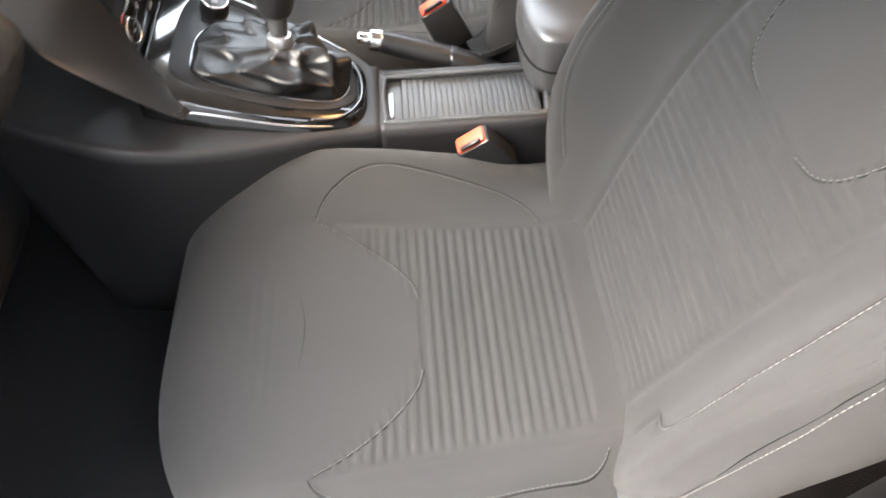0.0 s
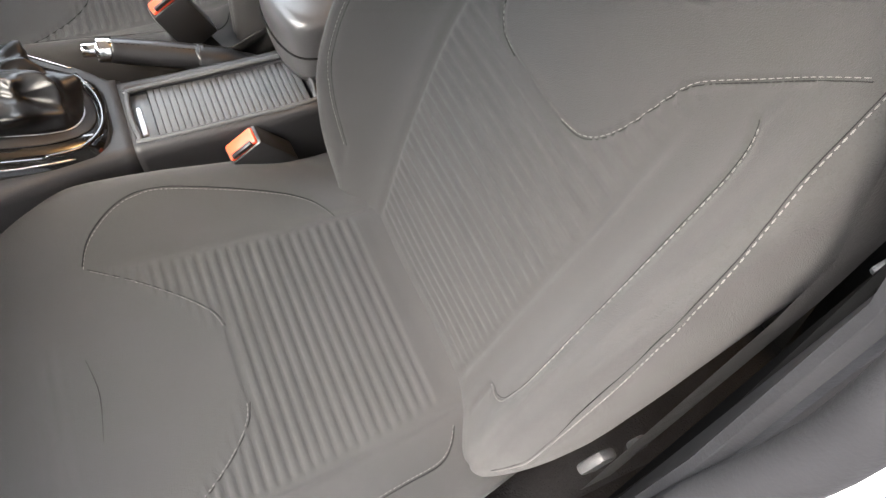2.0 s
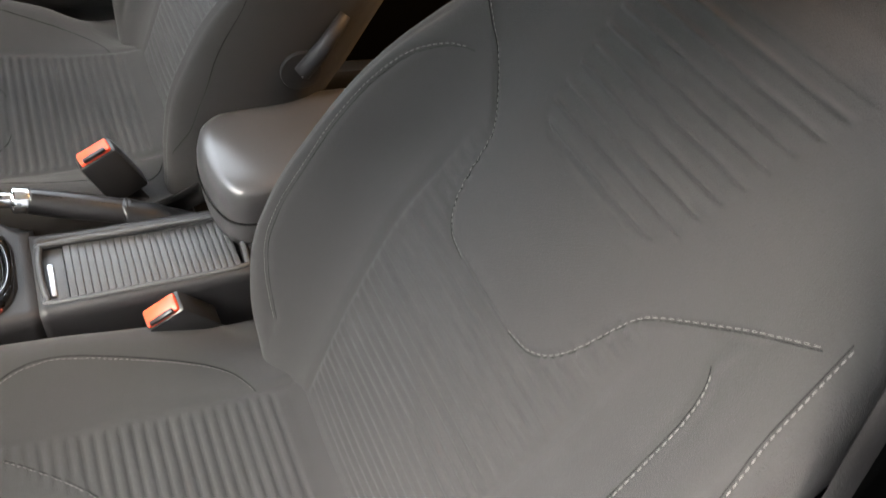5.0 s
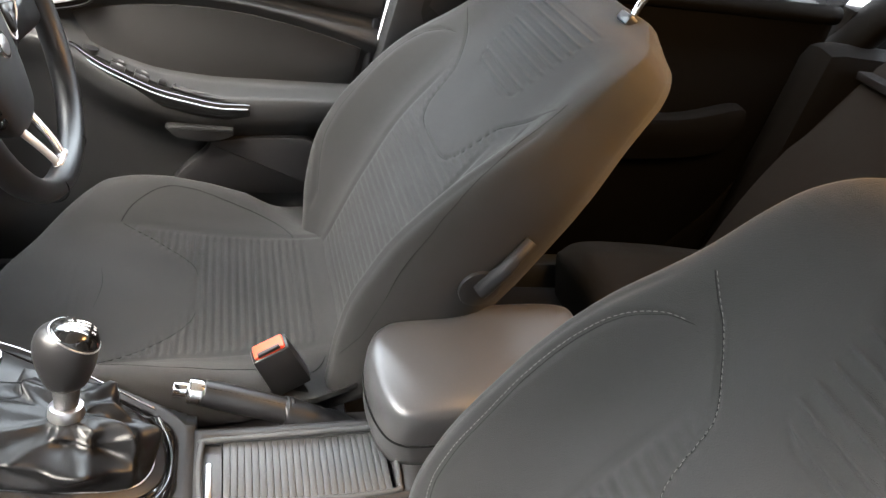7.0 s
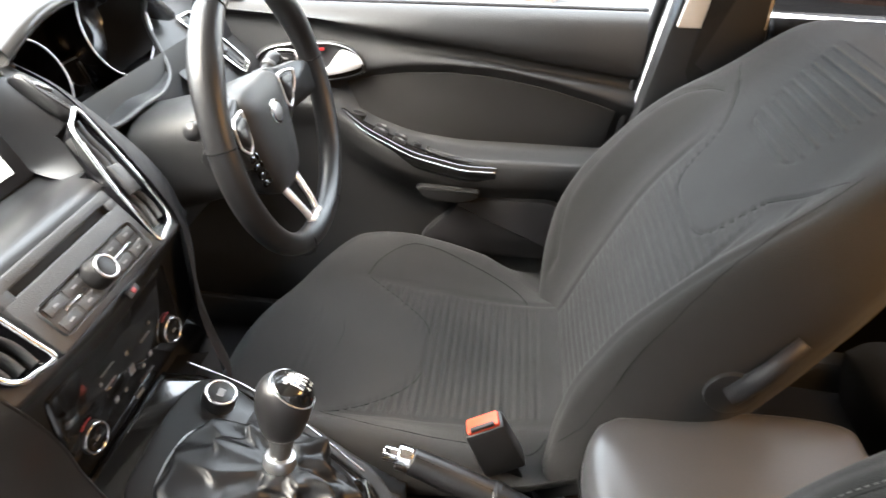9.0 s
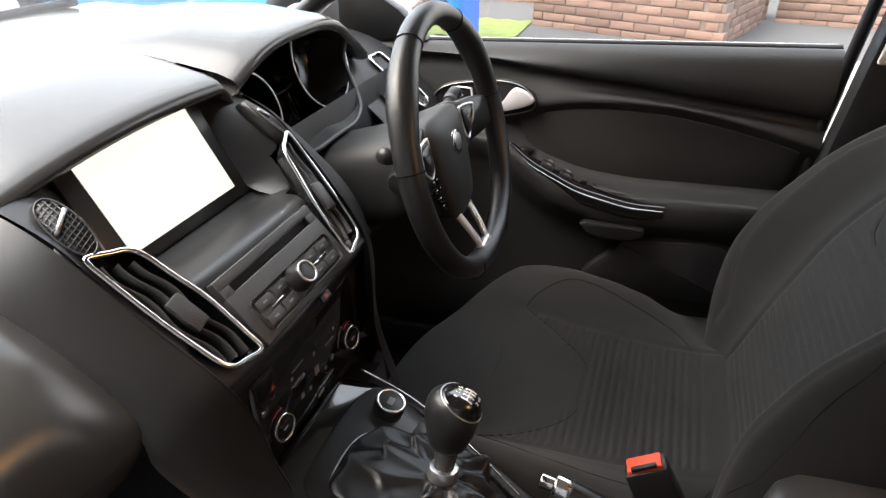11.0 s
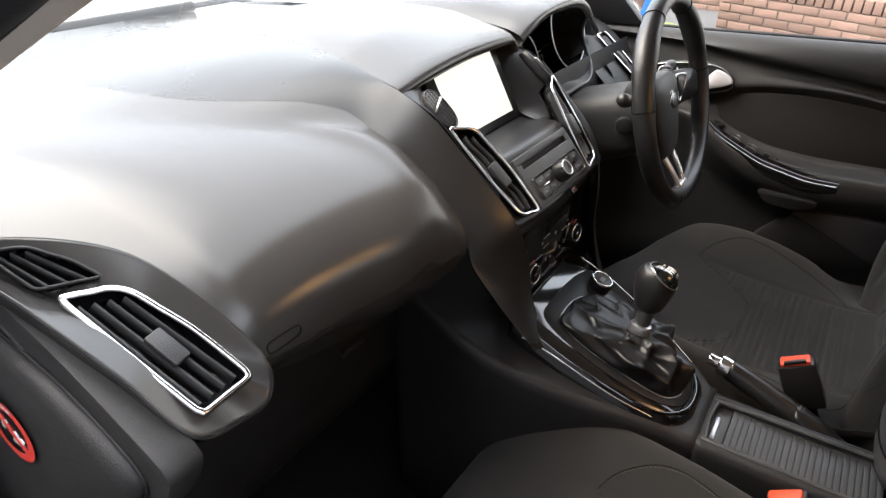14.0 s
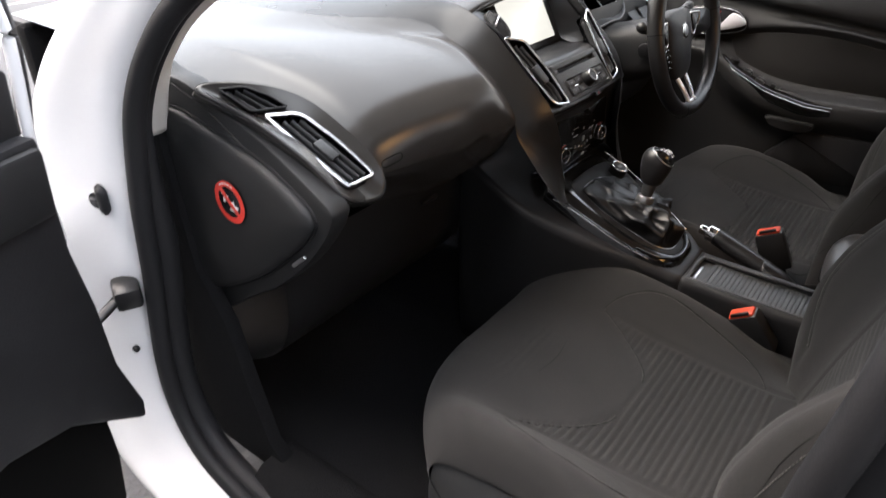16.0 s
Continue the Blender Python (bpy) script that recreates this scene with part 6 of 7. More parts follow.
for s in (1, -1):
    # windscreen pillars, roof rails and rear pillars
    wn_ = "passenger" if s < 0 else "driver"
    pillar(f"a_pillar_trim_{wn_}", [(-0.93, 0.735, 1.03), (-0.84, 0.725, 1.10), (-0.66, 0.695, 1.225), (-0.44, 0.655, 1.340), (-0.30, 0.625, 1.405)] if s > 0 else [(-0.86, -0.778, 0.98), (-0.83, -0.776, 1.06), (-0.79, -0.772, 1.12), (-0.70, -0.754, 1.20), (-0.46, -0.705, 1.335), (-0.30, -0.66, 1.405)], 0.034 if s > 0 else 0.026, 0.02, HARD if s > 0 else LINING, "black windscreen pillar trim" if s > 0 else "pale grey windscreen pillar trim")
    pillar(f"roof_rail_{wn_}", [(-0.42, s * 0.640, 1.385), (-0.1, s * 0.615, 1.470), (0.5, s * 0.605, 1.485), (1.2, s * 0.600, 1.440), (1.6, s * 0.59, 1.36)], 0.035, 0.02, LINING, "pale roof rail trim")
    pillar(f"c_pillar_{wn_}", [(1.30, s * 0.80, 0.80), (1.36, s * 0.76, 1.02), (1.42, s * 0.70, 1.18), (1.56, s * 0.62, 1.38)], 0.085, 0.04, SHADED_TRIM, "dark rear pillar trim")
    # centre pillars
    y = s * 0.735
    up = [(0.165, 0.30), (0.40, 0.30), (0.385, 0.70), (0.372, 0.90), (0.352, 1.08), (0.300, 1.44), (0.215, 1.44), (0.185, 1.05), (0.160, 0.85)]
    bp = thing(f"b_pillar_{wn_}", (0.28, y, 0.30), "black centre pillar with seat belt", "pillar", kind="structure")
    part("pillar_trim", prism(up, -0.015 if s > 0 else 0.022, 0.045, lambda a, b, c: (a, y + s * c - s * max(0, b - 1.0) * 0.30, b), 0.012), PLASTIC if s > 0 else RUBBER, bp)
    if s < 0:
        # added sheet whose near-black colour stands in for the pillar's inner shade
        part("shade_panel", prism([(0.200, 0.34), (0.39, 0.34), (0.375, 0.70), (0.362, 0.90), (0.345, 1.08), (0.296, 1.43), (0.235, 1.43), (0.215, 1.05), (0.198, 0.85)], 0.010, 0.024, lambda a, b, c: (a, y + s * c - s * max(0, b - 1.0) * 0.30, b), 0.004), SHADED_TRIM, bp, "near-black panel added as shade on the pillar's inner face")
    else:
        part("upper_trim", prism([(0.196, 1.072), (0.345, 1.078), (0.300, 1.42), (0.225, 1.42)], -0.022, 0.0, lambda a, b, c: (a, y + s * c - s * max(0, b - 1.0) * 0.30, b), 0.006), LINING, bp, "pale upper pillar trim")
    part("door_seal", tube(spline([(0.150, s * 0.765, 0.32), (0.150, s * 0.768, 0.80), (0.172, s * 0.768, 1.05), (0.20, s * 0.68, 1.40)], 30) + (0.0, 0.0 if s > 0 else -0.022, 0.0), 0.011 if s > 0 else 0.020, 12), RUBBER, bp)
    part("belt", sheet([[(0.262 + d - (1.25 - z) * 0.02, y - s * (0.024 + max(0, z - 1.0) * 0.30), z) for z in np.linspace(0.45, 1.33, 12)] for d in (-0.023, 0, 0.023)]), BELT, bp, "black belt webbing")
    part("belt_anchor", rbox((0.255, y - s * 0.135, 1.335), (0.03, 0.02, 0.06), 0.006), HARD, bp)
    # rear doors
    rd = thing(f"rear_door_{wn_}", (0.8, s * 0.80, 0.35), "closed rear door with black trim", "car door", kind="structure")
    yy = s * 0.745
    out = [(0.40, 0.30), (1.02, 0.30), (1.18, 0.52), (1.30, 0.80), (1.28, 1.11), (0.8, 1.095), (0.36, 1.08), (0.385, 0.8)]
    part("rear_door_trim", prism(out, 0, 0.06, lambda a, b, c: (a, yy + s * c, b), 0.012), SHADED_TRIM, rd)
    part("rear_sill_pad", tube(spline([(0.37, yy, 1.07), (0.8, yy, 1.085), (1.27, yy, 1.10)], 20), 0.022, 12), SHADED_TRIM, rd)
    part("rear_armrest", prism([tuple(p) for p in spline([(0.45, 0.80), (0.9, 0.82), (1.1, 0.86), (1.08, 0.74), (0.8, 0.70), (0.5, 0.70)], 40, True)], -0.05, 0.0, lambda a, b, c: (a, yy + s * c, b), 0.012), SHADED_TRIM, rd)
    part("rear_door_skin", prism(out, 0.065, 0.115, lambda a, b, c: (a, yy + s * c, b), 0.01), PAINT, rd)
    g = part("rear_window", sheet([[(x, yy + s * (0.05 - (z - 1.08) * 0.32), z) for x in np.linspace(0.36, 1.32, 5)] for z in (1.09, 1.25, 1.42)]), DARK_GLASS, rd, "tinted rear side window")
    part("rear_quarter_trim", prism([(1.00, 0.30), (1.75, 0.30), (1.75, 1.12), (1.32, 1.12), (1.30, 0.80), (1.18, 0.52)], 0, 0.06, lambda a, b, c: (a, yy + s * c, b), 0.012), SHADED_TRIM, rd)

# windscreen, header, cowl and rear window
ws = thing("windscreen", (-1.3, 0, 1.09), "large clear windscreen above the dashboard", "windscreen", kind="structure")
g = part("windscreen_glass", sheet([[(x - 0.10 * (1 - (y / 0.72) ** 2), y * w, z) for y in np.linspace(-0.74, 0.74, 21)] for x, z, w in ((-1.22, 1.06, 1.0), (-0.78, 1.26, 0.955), (-0.36, 1.425, 0.87))]), GLASS, ws, "curved clear windscreen")
g.visible_shadow = False
part("shade_band", sheet([[(x - 0.10 * (1 - (y / 0.72) ** 2), y * w, z - 0.004) for y in np.linspace(-0.74, 0.74, 21)] for x, z, w in ((-0.470, 1.382, 0.893), (-0.41, 1.405, 0.88), (-0.355, 1.427, 0.868))]), RUBBER, ws, "black band along the windscreen's upper edge")
# unseen panel, added so that the dash pad mirrors a dark band
part("reflected_dark_panel", slab([[(x, y, 1.486 - 0.05 * (y / 0.60) ** 4 - 0.05 * max(0, (-0.1 - x)) ** 2 - 0.25 * max(0, -0.34 - x)) for y in np.linspace(-0.60, 0.60, 24)] for x in np.linspace(-0.44, -0.22, 8)], 0.02), RUBBER, ws, "unseen dark roof panel added for the dash pad's dark reflection")
part("header_trim", tube([(-0.40 - 0.03 * (1 - (y / 0.6) ** 2), y, 1.435) for y in np.linspace(-0.62, 0.62, 20)], 0.035, 10), RUBBER, ws, "black edge above the windscreen")
part("cowl", rbox((-1.44, 0, 1.045), (0.22, 1.46, 0.05), 0.015), RUBBER, ws, "black plastic scuttle below the windscreen")
for y0, y1 in ((-0.50, 0.02), (0.08, 0.62)):
    part("wiper", tube(spline([(-1.43, y0, 1.085), (-1.40, (y0 + y1) / 2, 1.095), (-1.34, y1, 1.108)], 14), 0.010, 8), RUBBER, ws, "black wiper arm")
bonnet = part("bonnet", sheet([[(x, y, 1.055 - 0.13 * ((-1.5 - x) / 0.9) ** 1.4 - 0.05 * (y / 0.7) ** 2) for y in np.linspace(-0.78, 0.78, 20)] for x in np.linspace(-1.5, -2.4, 16)]), PAINT, None, "white car bonnet in front of the windscreen", "bonnet", "structure")
rw = thing("rear_hatch", (1.8, 0, 0.7), "rear hatch with window behind the back seat", "hatch", kind="structure")
part("hatch_panel", rbox((1.86, 0, 0.72), (0.06, 1.46, 0.80), 0.02), PLASTIC, rw)
g = part("hatch_glass", sheet([[(1.84 - (z - 1.10) * 0.9, y, z) for y in np.linspace(-0.60, 0.60, 8)] for z in (1.10, 1.25, 1.42)]), DARK_GLASS, rw)
part("parcel_shelf", rbox((1.55, 0, 1.0), (0.50, 1.30, 0.02), 0.006), CARPET, rw)

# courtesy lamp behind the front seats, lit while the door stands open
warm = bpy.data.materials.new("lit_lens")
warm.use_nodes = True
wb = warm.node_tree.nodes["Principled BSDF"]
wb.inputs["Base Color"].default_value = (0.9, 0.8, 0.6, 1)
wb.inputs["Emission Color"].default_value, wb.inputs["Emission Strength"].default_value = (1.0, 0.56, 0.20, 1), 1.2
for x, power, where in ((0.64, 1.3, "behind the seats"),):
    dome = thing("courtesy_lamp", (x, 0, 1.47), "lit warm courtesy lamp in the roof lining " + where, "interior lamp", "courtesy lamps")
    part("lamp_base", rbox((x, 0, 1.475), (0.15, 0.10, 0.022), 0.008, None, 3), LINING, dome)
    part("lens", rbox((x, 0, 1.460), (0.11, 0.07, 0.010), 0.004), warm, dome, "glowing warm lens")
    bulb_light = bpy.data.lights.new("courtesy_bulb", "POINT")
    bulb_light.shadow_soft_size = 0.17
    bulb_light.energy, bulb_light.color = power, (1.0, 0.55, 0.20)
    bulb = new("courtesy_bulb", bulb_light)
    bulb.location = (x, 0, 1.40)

for s in (1, -1):
    part(f"sill_trim_{'driver' if s > 0 else 'rear'}", rbox(((0.2 if s > 0 else 1.5), s * 0.755, 0.31), ((2.9 if s > 0 else 0.4), 0.11, 0.12), 0.02), PLASTIC, None, "black plastic sill trim", "trim", "structure")
    arch = part(f"wheel_arch_{'driver' if s > 0 else 'passenger'}", rbox((1.46, s * 0.69, 0.65), (0.52, 0.12, 0.80), 0.05), SHADED_TRIM, None, "dark trim beside the rear seat", "trim", "structure")

# rear bench
bench = thing("rear_bench", (0.95, 0, 0.28), "rear bench seat in fabric darkened for the shaded rear", "rear seat")
rows = []
for y in np.linspace(-0.66, 0.66, 60):
    sag = 0.012 * math.cos(y * 9.2) - 0.05 * max(0, abs(y) - 0.56) / 0.1
    rows.append(spline([(0.735, y, 0.30), (0.700, y, 0.42), (0.705, y, 0.485 + sag), (0.76, y, 0.515 + sag), (0.95, y, 0.51 + sag), (1.18, y, 0.49 + sag), (1.24, y, 0.47)], 30))
part("bench_cushion", sheet(rows), SHADED_FABRIC, bench)
rows = []
for y in np.linspace(-0.64, 0.64, 60):
    sag = 0.014 * math.cos(y * 9.2)
    rows.append(spline([(1.14 - sag, y, 0.48), (1.20 - sag, y, 0.70), (1.32 - sag, y, 0.95), (1.37, y, 1.03), (1.42, y, 1.02), (1.36, y, 0.5)], 30))
part("bench_back", sheet(rows), SHADED_FABRIC, bench)
for y in (-0.36, 0.36):
    part("rear_headrest", rbox((1.40, y, 1.075), (0.07, 0.24, 0.11), 0.03, pose(0, 0, 0, 0, 20), 4), SHADED_FABRIC, bench)
for y in (0.30, -0.2):
    part("rear_buckle", rbox((1.13, y, 0.515), (0.05, 0.03, 0.02), 0.004), HARD, bench)

# ---------------------------------------------------------------- passenger side: sill, hinge pillar, seal, open door
side = thing("body_side", (-0.2, -0.85, 0.25), "white painted door aperture with hinge pillar and sill", "car body", kind="structure")
LV = [  # inner seal edge (x, y, z), outer front edge of the white face (x, y, z)
    (-0.10, -0.660, 1.47, -0.14, -0.690, 1.475), (-0.36, -0.705, 1.38, -0.48, -0.732, 1.385), (-0.54, -0.750, 1.29, -0.69, -0.788, 1.295), (-0.69, -0.785, 1.20, -0.855, -0.838, 1.205), (-0.765, -0.806, 1.12, -0.94, -0.872, 1.12),
    (-0.808, -0.820, 1.04, -0.99, -0.895, 1.04), (-0.826, -0.828, 0.96, -1.02, -0.910, 0.96), (-0.838, -0.836, 0.86, -1.04, -0.925, 0.86), (-0.850, -0.840, 0.74, -1.05, -0.935, 0.74), (-0.866, -0.845, 0.62, -1.06, -0.945, 0.60), (-0.872, -0.850, 0.52, -1.06, -0.950, 0.48),
    (-0.862, -0.852, 0.43, -1.02, -0.955, 0.36), (-0.820, -0.853, 0.350, -0.95, -0.955, 0.27), (-0.750, -0.853, 0.303, -0.84, -0.950, 0.22), (-0.62, -0.852, 0.278, -0.66, -0.945, 0.19), (-0.2, -0.850, 0.268, -0.2, -0.943, 0.18), (0.4, -0.850, 0.268, 0.4, -0.943, 0.18), (1.2, -0.850, 0.268, 1.2, -0.943, 0.18)]
path_in, path_out = spline([r[:3] for r in LV], 110), spline([r[3:] for r in LV], 110)
rows = []
for a, b, t in zip(path_in, path_out, np.gradient(path_in, axis=0)):
    nrm = np.cross(b - a, t)
    nrm /= np.linalg.norm(nrm) + 1e-9
    if nrm[1] - 0.5 * nrm[2] > 0:
        nrm = -nrm
    rows.append([a + (b - a) * k + nrm * d for k, d in ((-0.02, -0.03), (0.0, -0.004), (0.10, 0.008), (0.3, 0.013), (0.55, 0.011), (0.75, 0.010), (0.9, 0.004), (1.0, -0.012), (1.06, -0.05), (1.08, -0.10))])
part("hinge_pillar", sheet(np.array([spline(r, 40) for r in rows])), PAINT, side, "white painted hinge pillar")
seal = path_in + (0.004, -0.006, 0.004)
part("door_seal", tube(seal, 0.017, 12), RUBBER, side, "thick black door seal")
narrow_top = np.interp(path_in[:, 2], [0.80, 1.0], [1.0, 0.45]) * np.ones(110)
inner = path_in + np.outer(narrow_top, (0.0, 0.026, 0.0))
part("inner_seal_flange", tube(inner, 0.024 * narrow_top, 12), RUBBER, side, "black inner pillar trim")
kick = [(-1.05, 0.28), (-0.62, 0.28), (-0.70, 0.36), (-0.74, 0.50), (-0.77, 0.62), (-0.83, 0.72), (-0.86, 1.02), (-1.05, 1.02)]
part("kick_panel", prism(kick, -0.775, -0.745, lambda a, b, c: (a, c, b), 0.005), CARPET, side, "black carpeted footwell side")
part("sill_cover", sheet([[(x, y, z) for y, z in ((-0.70, 0.27), (-0.712, 0.315), (-0.74, 0.328), (-0.80, 0.325), (-0.835, 0.30))] for x in np.linspace(-0.70, 1.2, 10)]), CARPET, side, "black sill cover")
# pillar fittings
plug = part("grommet", rbox((-0.896, -0.870, 0.883), (0.050, 0.018, 0.052), 0.012, pose(0, 0, 0, 0, 0, -24), 3), RUBBER, side, "square black rubber grommet")
part("grommet_hole", cyl((-0.892, -0.882, 0.883), 0.014, 0.005, (0.3, -0.95, 0)), DIAL, plug)
check = part("door_check", rbox((-0.879, -0.882, 0.708), (0.05, 0.045, 0.045), 0.008, pose(0, 0, 0, 0, 10, -24)), HARD, side, "black door check strap")
part("check_strap", tube(spline([(-0.879, -0.90, 0.705), (-0.865, -0.955, 0.690), (-0.862, -1.02, 0.672)], 10), 0.011, 8, False, 0.6), HARD, check)
part("bolt_hole", cyl((-0.905, -0.884, 0.570), 0.007, 0.008, (0.3, -0.95, 0)), DIAL, side)
part("door_hinge", rbox((-0.955, -0.955, 0.83), (0.05, 0.06, 0.06), 0.008, pose(0, 0, 0, 0, 0, -40)), PAINT, side, "white painted hinge")
part("seat_belt_floor_anchor", rbox((0.212, -0.702, 0.572), (0.034, 0.014, 0.040), 0.005, pose(0, 0, 0, 0, 35)), GREY_PLASTIC, side)
part("anchor_cover", rbox((0.268, -0.704, 0.572), (0.022, 0.014, 0.022), 0.005, pose(0, 0, 0, 0, 35)), GREY_PLASTIC, side)
part("belt_tongue", rbox((0.275, -0.722, 1.010), (0.008, 0.006, 0.040), 0.002, pose(0, 0, 0, 0, 60)), GREY_PLASTIC, side)

open_door = thing("door_2", (-0.93, -0.97, 0.35), "open white passenger door with black inner trim", "car door", kind="structure")
DA = radians(66)
D_AL, D_IN = np.array((math.cos(DA), -math.sin(DA), 0)), np.array((math.sin(DA), math.cos(DA), 0))
HINGE = np.array((-0.86, -1.005, 0))


def on_door(a, b, c):
    """A place on the open door: a along it from the hinge, b the height, c out of its inner face."""
    return HINGE + D_AL * a + D_IN * c + np.array((0, 0, b))


trim_line = [(-0.018, 1.04), (-0.012, 0.86), (-0.026, 0.75), (-0.030, 0.63), (-0.062, 0.515), (-0.056, 0.478), (0.09, 0.60), (0.20, 0.64), (0.95, 0.66), (0.95, 1.075), (0.3, 1.05)]
part("inner_trim", prism(trim_line, 0.0, 0.06, on_door, 0.010), RUBBER, open_door, "black moulded inner door trim")
part("trim_upper", prism([(0.0, 0.93), (-0.008, 1.03), (0.3, 1.045), (0.95, 1.075), (0.95, 0.97), (0.3, 0.95)], 0.055, 0.074, on_door, 0.010), PLASTIC, open_door)
part("trim_pocket", prism([(0.0, 0.60), (-0.003, 0.437), (0.014, 0.33), (0.85, 0.33), (0.95, 0.63), (0.2, 0.63)], 0.0, 0.03, on_door, 0.010), SHADED_TRIM, open_door)
part("mirror_corner", prism([(-0.016, 1.03), (-0.028, 1.12), (0.02, 1.17), (0.14, 1.16), (0.14, 1.05)], 0.0, 0.035, on_door, 0.006), RUBBER, open_door, "black mirror corner trim")
part("outer_skin", prism([(0.012, 0.34), (0.012, 0.80), (-0.020, 0.90), (-0.022, 1.035), (0.97, 1.085), (0.98, 0.60), (0.90, 0.34)], -0.10, -0.004, on_door, 0.008), PAINT, open_door, "white painted door shell")
frame_line = [(-0.040, 1.03), (-0.058, 1.10), (-0.064, 1.18), (-0.036, 1.28), (0.10, 1.40), (0.45, 1.46), (0.97, 1.45), (0.99, 1.08)]
part("window_frame", tube([on_door(a, b, 0.018) for a, b in spline(frame_line, 50)], 0.011, 10), RUBBER, open_door, "black window frame")
part("door_edge", tube([on_door(a, b, 0.028) for a, b in spline([(-0.020, 0.79), (-0.026, 0.90), (-0.033, 1.02), (-0.046, 1.11), (-0.050, 1.18), (-0.022, 1.27), (0.11, 1.385)], 40)], 0.0085, 10), PAINT, open_door)
g = part("door_glass", sheet([[on_door(a, b, -0.03) for a in np.linspace(0.10 + (b - 1.05) * 0.5, 0.96, 5)] for b in (1.05, 1.2, 1.38)]), GLASS, open_door, "clear passenger window")
g.visible_shadow = False

# ---------------------------------------------------------------- outside
# unseen wall, added to cut the sky light through the open door
part("sky_blocking_wall", rbox((0, -3.4, 2.4), (16, 0.3, 4.9), 0.02), material("plain_blocker_wall", (0.15, 0.145, 0.14), 0.9, vary=0.2, grain=0.004, scale=30, wear=3), None, "unseen plain dark wall added to block sky light beside the car", "wall", "structure")
def ground_z(x, y):
    return keys([(-60, -0.02), (1.2, 0.0), (1.9, 0.02), (1.95, 0.10), (3.2, 0.10), (4.5, 0.08), (6, 0.08), (12, 0.2), (80, 0.6)], y)


gx = np.r_[np.linspace(-300, -14, 12), np.linspace(-12, 12, 40), np.linspace(14, 300, 12)]
gy = np.r_[np.linspace(-300, -10, 10), np.linspace(-8, 1.85, 14), 1.90, 1.95, np.linspace(2.1, 9, 20), np.linspace(11, 300, 12)]
ground = part("ground", sheet([[(x, y, float(ground_z(x, y))) for y in gy] for x in gx]), ASPHALT, None, "grey asphalt ground round the car", "ground", "structure")
pave = part("pavement", sheet([[(x, y, float(ground_z(x, y)) + 0.006) for y in np.linspace(1.97, 5.3, 12)] for x in np.linspace(-14, 12, 30)]), PAVING, None, "worn concrete pavement", "pavement", "structure")


def brick_wall(name, a, b, base, courses, label, thick=0.215, cap=True):
    """A brick wall from a to b on plan: mortar core, single bricks on the face, and a course of bricks on edge on top."""
    w = thing(name, (a[0], a[1], base), label, "brick wall", kind="")
    a, b = np.array(a, float), np.array(b, float)
    run = b - a
    length = np.linalg.norm(run)
    e = run / length
    back = np.array((-e[1], e[0]))
    if back[1] < 0:
        back = -back
    turn = math.degrees(math.atan2(e[1], e[0]))
    c = (a + b) / 2 + back * (thick / 2 + 0.004)
    top = base + courses * 0.075
    part("mortar_core", rbox((c[0], c[1], (base - 0.3 + top) / 2), (length, thick - 0.008, top - base + 0.3), 0.004, pose(0, 0, 0, 0, 0, turn)), MORTAR, w)
    one = rbox((0, 0, 0), (0.213, 0.102, 0.064), 0.005)
    one.materials.append(BRICK)
    end = rbox((0, 0, 0), (0.102, 0.102, 0.064), 0.005)
    end.materials.append(BRICK)
    edge = rbox((0, 0, 0), (0.064, 0.222, 0.104), 0.006)
    edge.materials.append(BRICK)

    def lay(me, p, z, extra=0.0):
        ob = new("brick", me)
        ob.parent = w
        ob.matrix_parent_inverse = w.matrix_basis.inverted()
        ob.matrix_basis = pose(p[0], p[1], z, 0, 0, turn + extra)

    for k in range(courses):
        s = 0.1125 if k % 2 else 0.0
        z = base + 0.0375 + k * 0.075
        x = -s
        while x < length - 0.02:
            x0, x1 = max(0, x), min(length, x + 0.213)
            m = (x0 + x1) / 2
            j = random.uniform(-0.003, 0.003)
            if x1 - x0 > 0.19:
                lay(one, a + e * m + back * (0.049 + j), z)
            elif x1 - x0 > 0.05:
                lay(end, a + e * m + back * (0.049 + j), z)
            x += 0.225
    if cap:
        n = int(length / 0.075)
        for i in range(n):
            lay(edge, a + e * ((i + 0.5) * length / n) + back * (0.108 + random.uniform(-0.003, 0.003)), top + 0.055 + random.uniform(-0.002, 0.002))
    return w


P0, P1 = (-1.41, 5.97), (0.25, 5.43)
brick_wall("planter_front_wall", P0, P1, 0.06, 5, "weathered red brick planter wall with bricks on edge on top")
brick_wall("planter_side_wall", (0.25, 5.45), (0.66, 6.65), 0.06, 5, "red brick planter side wall")
brick_wall("garden_wall", (-4.2, 7.35), (0.70, 6.80), 0.08, 4, "low red brick garden wall behind the planter", cap=False)
brick_wall("boundary_wall", (0.78, 6.72), (4.6, 6.3), 0.06, 4, "low red brick boundary wall")
soil = part("planter_soil", sheet([[(x, 5.68 - 0.33 * x + u, 0.30 + 0.02 * math.sin(x * 7 + u * 5)) for u in np.linspace(0, 0.75, 10)] for x in np.linspace(-1.25, 0.24, 12)]), material("soil", (0.10, 0.07, 0.05), 0.95, vary=0.3, grain=0.01, scale=40), None, "dark soil in the planter", "soil", "stuff")
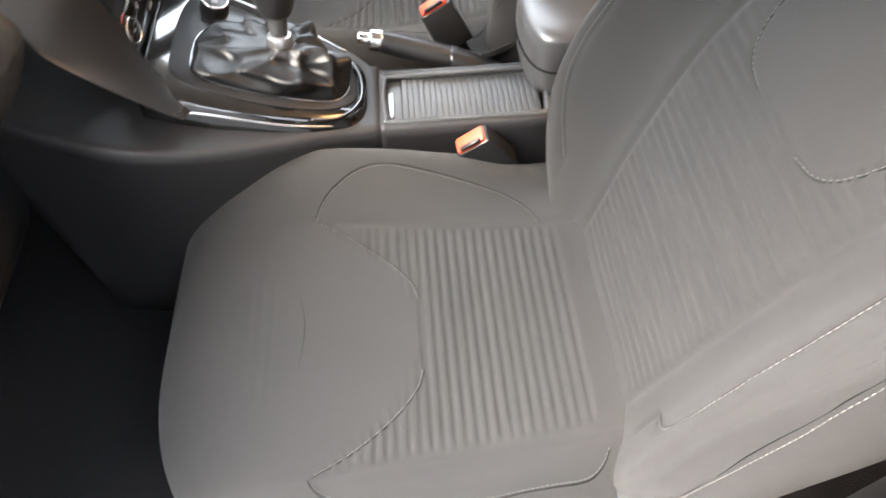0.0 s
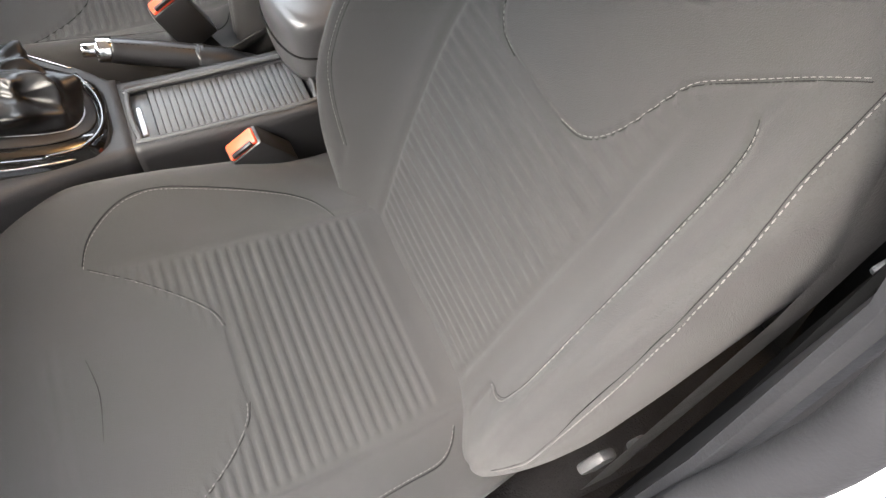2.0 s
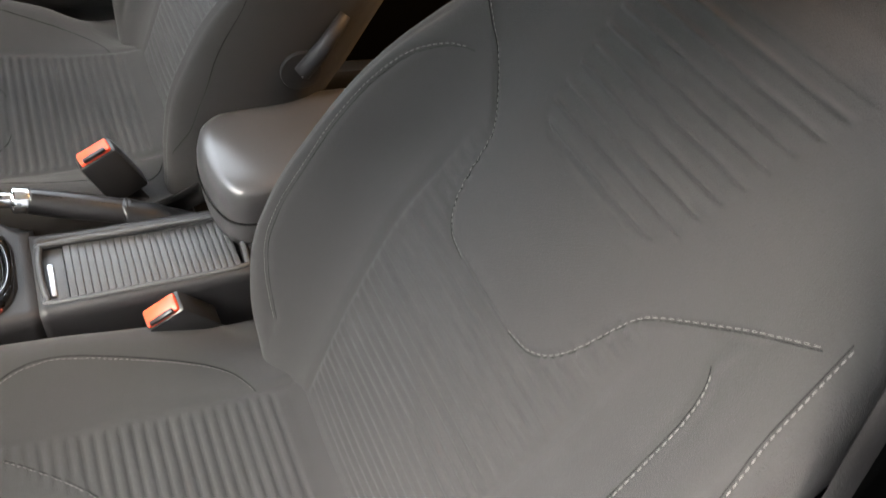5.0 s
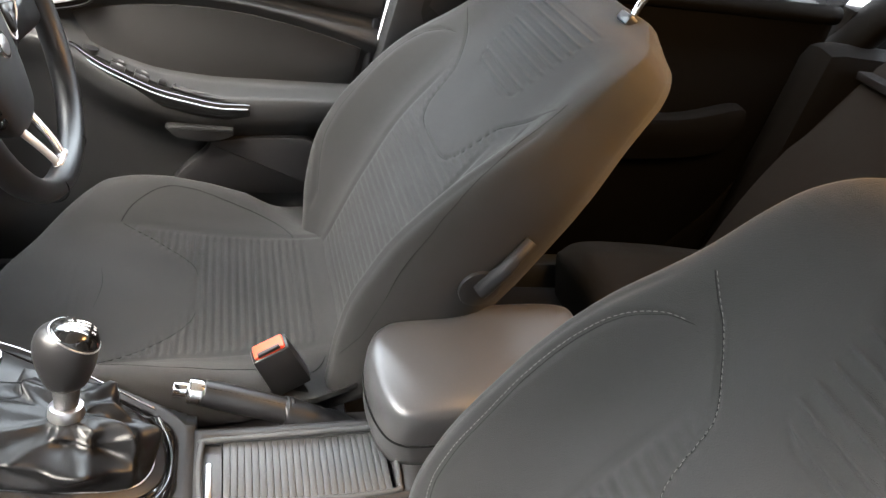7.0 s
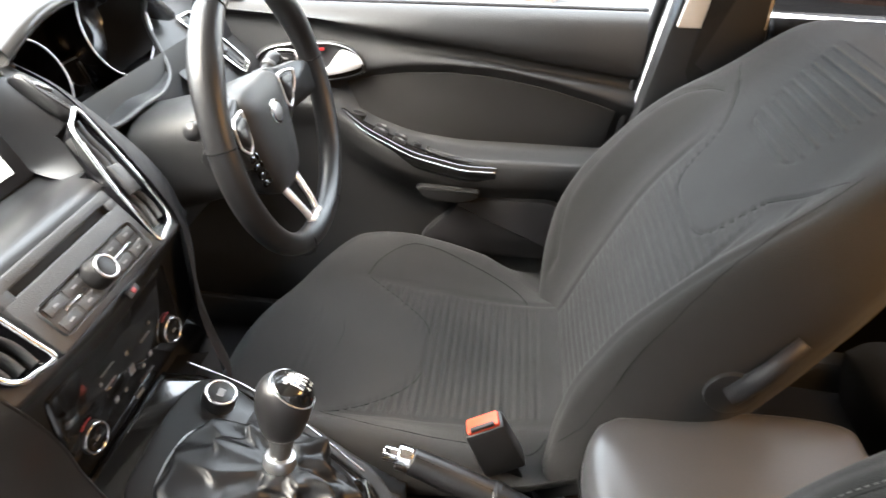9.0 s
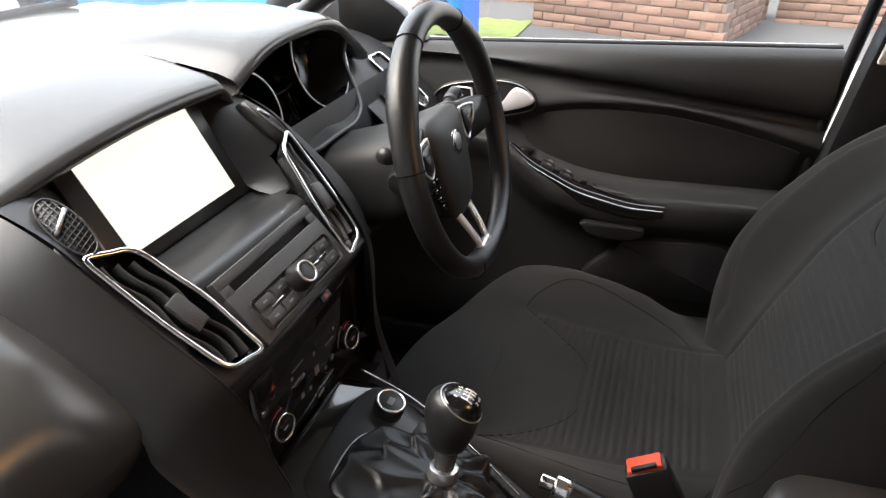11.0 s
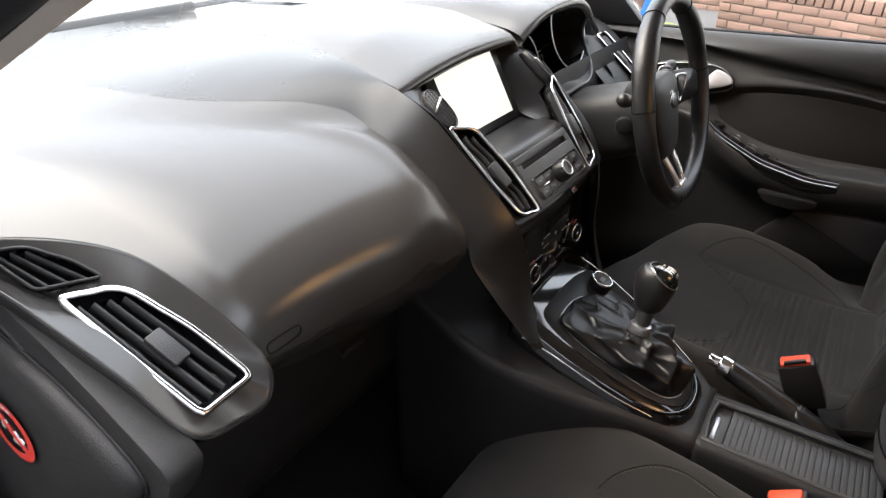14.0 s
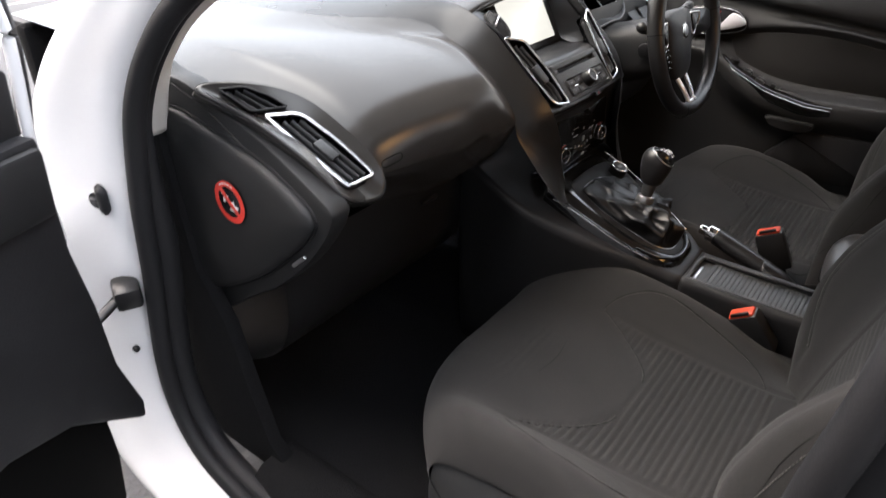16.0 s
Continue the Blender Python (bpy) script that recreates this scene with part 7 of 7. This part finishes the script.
for x in (-0.67, -0.10):
    post = thing("sign_post", (x, 6.15 - 0.33 * x, 0.45), "dark square sign post standing in the planter", "post", "sign posts")
    part("post", rbox((x, 6.15 - 0.33 * x, 1.30), (0.10, 0.10, 1.75), 0.008), POST_PAINT, post)
    part("post_cap", rbox((x, 6.15 - 0.33 * x, 2.19), (0.13, 0.13, 0.04), 0.01), POST_PAINT, post)
sign = thing("flood_light", (0.30, 5.93, 0.55), "black outdoor flood light on the planter corner", "flood light")
part("lamp_housing", rbox((0.32, 5.95, 0.70), (0.26, 0.14, 0.12), 0.02, pose(0, 0, 0, 12, 8, 20)), POST_PAINT, sign)
part("bracket", tube(spline([(0.30, 5.93, 0.53), (0.30, 5.90, 0.60), (0.31, 5.92, 0.68)], 8), 0.016, 8), POST_PAINT, sign)
part("lamp_glass", rbox((0.25, 5.89, 0.69), (0.05, 0.11, 0.07), 0.008, pose(0, 0, 0, 12, 8, 20)), SATIN, sign)
verge = part("grass_verge", sheet([[(x, y + 0.02 * math.sin(x * 5), float(ground_z(x, y)) + 0.012 + 0.012 * math.sin(x * 31) * math.sin(y * 37)) for y in np.linspace(5.2, 6.1, 16)] for x in np.linspace(-3.2, -1.43, 40)]), GRASS, None, "patchy mossy grass verge", "grass", "stuff")

house = thing("house", (1.0, 10.0, 0.3), "white rendered house behind the garden wall", "house")
part("wall", rbox((1.5, 10.5, 2.8), (14, 0.3, 5.2), 0.02), RENDER_WHITE, house)
part("plinth", rbox((1.5, 10.32, 0.42), (14, 0.08, 0.35), 0.01), PAVING, house)
part("roof", prism([(0, 0), (4.0, 2.2), (8.0, 0)], -5.7, 8.7, lambda a, b, c: (c, 10.2 + a, 5.4 + b), 0.02), POST_PAINT, house)
for x in (-3.6, -0.9, 2.0, 5.0):
    wd = part("window", rbox((x, 10.33, 2.1), (1.3, 0.06, 1.2), 0.01), DIAL, house)
    part("frame", rbox((x, 10.30, 2.1), (0.07, 0.05, 1.2), 0.005), RENDER_WHITE, wd)
    part("sill", rbox((x, 10.27, 1.46), (1.45, 0.16, 0.07), 0.008), PAVING, wd)
part("air_brick", rbox((0.3, 10.33, 0.72), (0.24, 0.05, 0.16), 0.004), DIAL, house)

# ---------------------------------------------------------------- blue car parked outside
bc = thing("parked_car", (-3.8, 4.25, 0.15), "light blue hatchback parked beside the pavement", "car")
secs = []
for x, w, zl, zb, zt, rw_ in ((-1.68, 0.66, 0.42, 0.95, 1.02, 0.50), (-1.78, 0.80, 0.34, 1.02, 1.25, 0.56), (-2.05, 0.86, 0.32, 1.06, 1.56, 0.60), (-2.6, 0.88, 0.32, 1.07, 1.66, 0.62), (-3.4, 0.88, 0.32, 1.05, 1.66, 0.62), (-4.1, 0.88, 0.32, 1.03, 1.50, 0.62), (-4.6, 0.87, 0.32, 1.02, 1.10, 0.68), (-5.3, 0.82, 0.34, 0.93, 0.98, 0.68), (-5.6, 0.70, 0.42, 0.80, 0.84, 0.56)):
    ring = []
    for a in np.linspace(0, 2 * np.pi, 40, endpoint=False):
        cx, cz = math.cos(a), math.sin(a)
        z = (zb + (zt - zb) * abs(cz) ** 0.8) if cz > 0.25 else (zb + (zl - zb) * min(1, (0.25 - cz) / 1.0) ** 0.7)
        half = w if cz < 0.25 else w + (rw_ - w) * ((cz - 0.25) / 0.75) ** 0.7
        ring.append((x, 4.22 + half * math.copysign(abs(cx) ** 0.55, cx), z + 0.12))
    secs.append(ring)
part("body", loft(np.array([spline([s[j] for s in secs], 40) for j in range(40)]).transpose(1, 0, 2)), BLUE_PAINT, bc, "light blue painted body")
for y in (3.52, 4.92):
    part("rear_lamp", rbox((-1.745, y, 1.08), (0.16, 0.16, 0.30), 0.04, None, 3), LAMP_RED, bc, "red tail lamp")
part("rear_window", rbox((-1.84, 4.22, 1.42), (0.03, 1.04, 0.34), 0.012, pose(0, 0, 0, 0, -38)), DARK_GLASS, bc)
plate = part("number_plate", rbox((-1.645, 4.10, 0.80), (0.03, 0.52, 0.115), 0.006), PLATE, bc, "yellow plate with plain dark bars")
for i in range(6):
    part("plate_bar", rbox((-1.628, 3.90 + i * 0.08, 0.80), (0.002, 0.045, 0.07), 0.001), DIAL, plate)
part("rear_bumper", rbox((-1.66, 4.22, 0.62), (0.14, 1.52, 0.22), 0.05, None, 4), BLUE_PAINT, bc)
for x in (-2.35, -4.85):
    for y in (3.38, 5.06):
        tyre = part("wheel", ringmesh((x, y, 0.47), 0.235, 0.085, (0, 1, 0), 40, 1.1), RUBBER, bc)
        part("rim", cyl((x, y, 0.47), 0.19, 0.12, (0, 1, 0)), SATIN, tyre)
for x0, x1 in ((-2.15, -2.95), (-3.02, -3.85)):
    part("side_window", prism([(x0, 1.22), (x1, 1.20), (x1 + 0.05, 1.60), (x0 - 0.12, 1.58)], 0, 0.02, lambda a, b, c: (a, 3.345 + (b - 1.2) * 0.55 - c, b), 0.004), DARK_GLASS, bc)
bin_ = thing("wheelie_bin", (-1.42, 3.72, 0.2), "blue plastic bin on the pavement", "bin")
part("tub", rbox((-1.42, 3.75, 0.62), (0.10, 0.42, 0.86), 0.03, None, 3), BLUE_WRAP, bin_)
part("lid", rbox((-1.42, 3.75, 1.08), (0.14, 0.46, 0.06), 0.02), BLUE_WRAP, bin_)
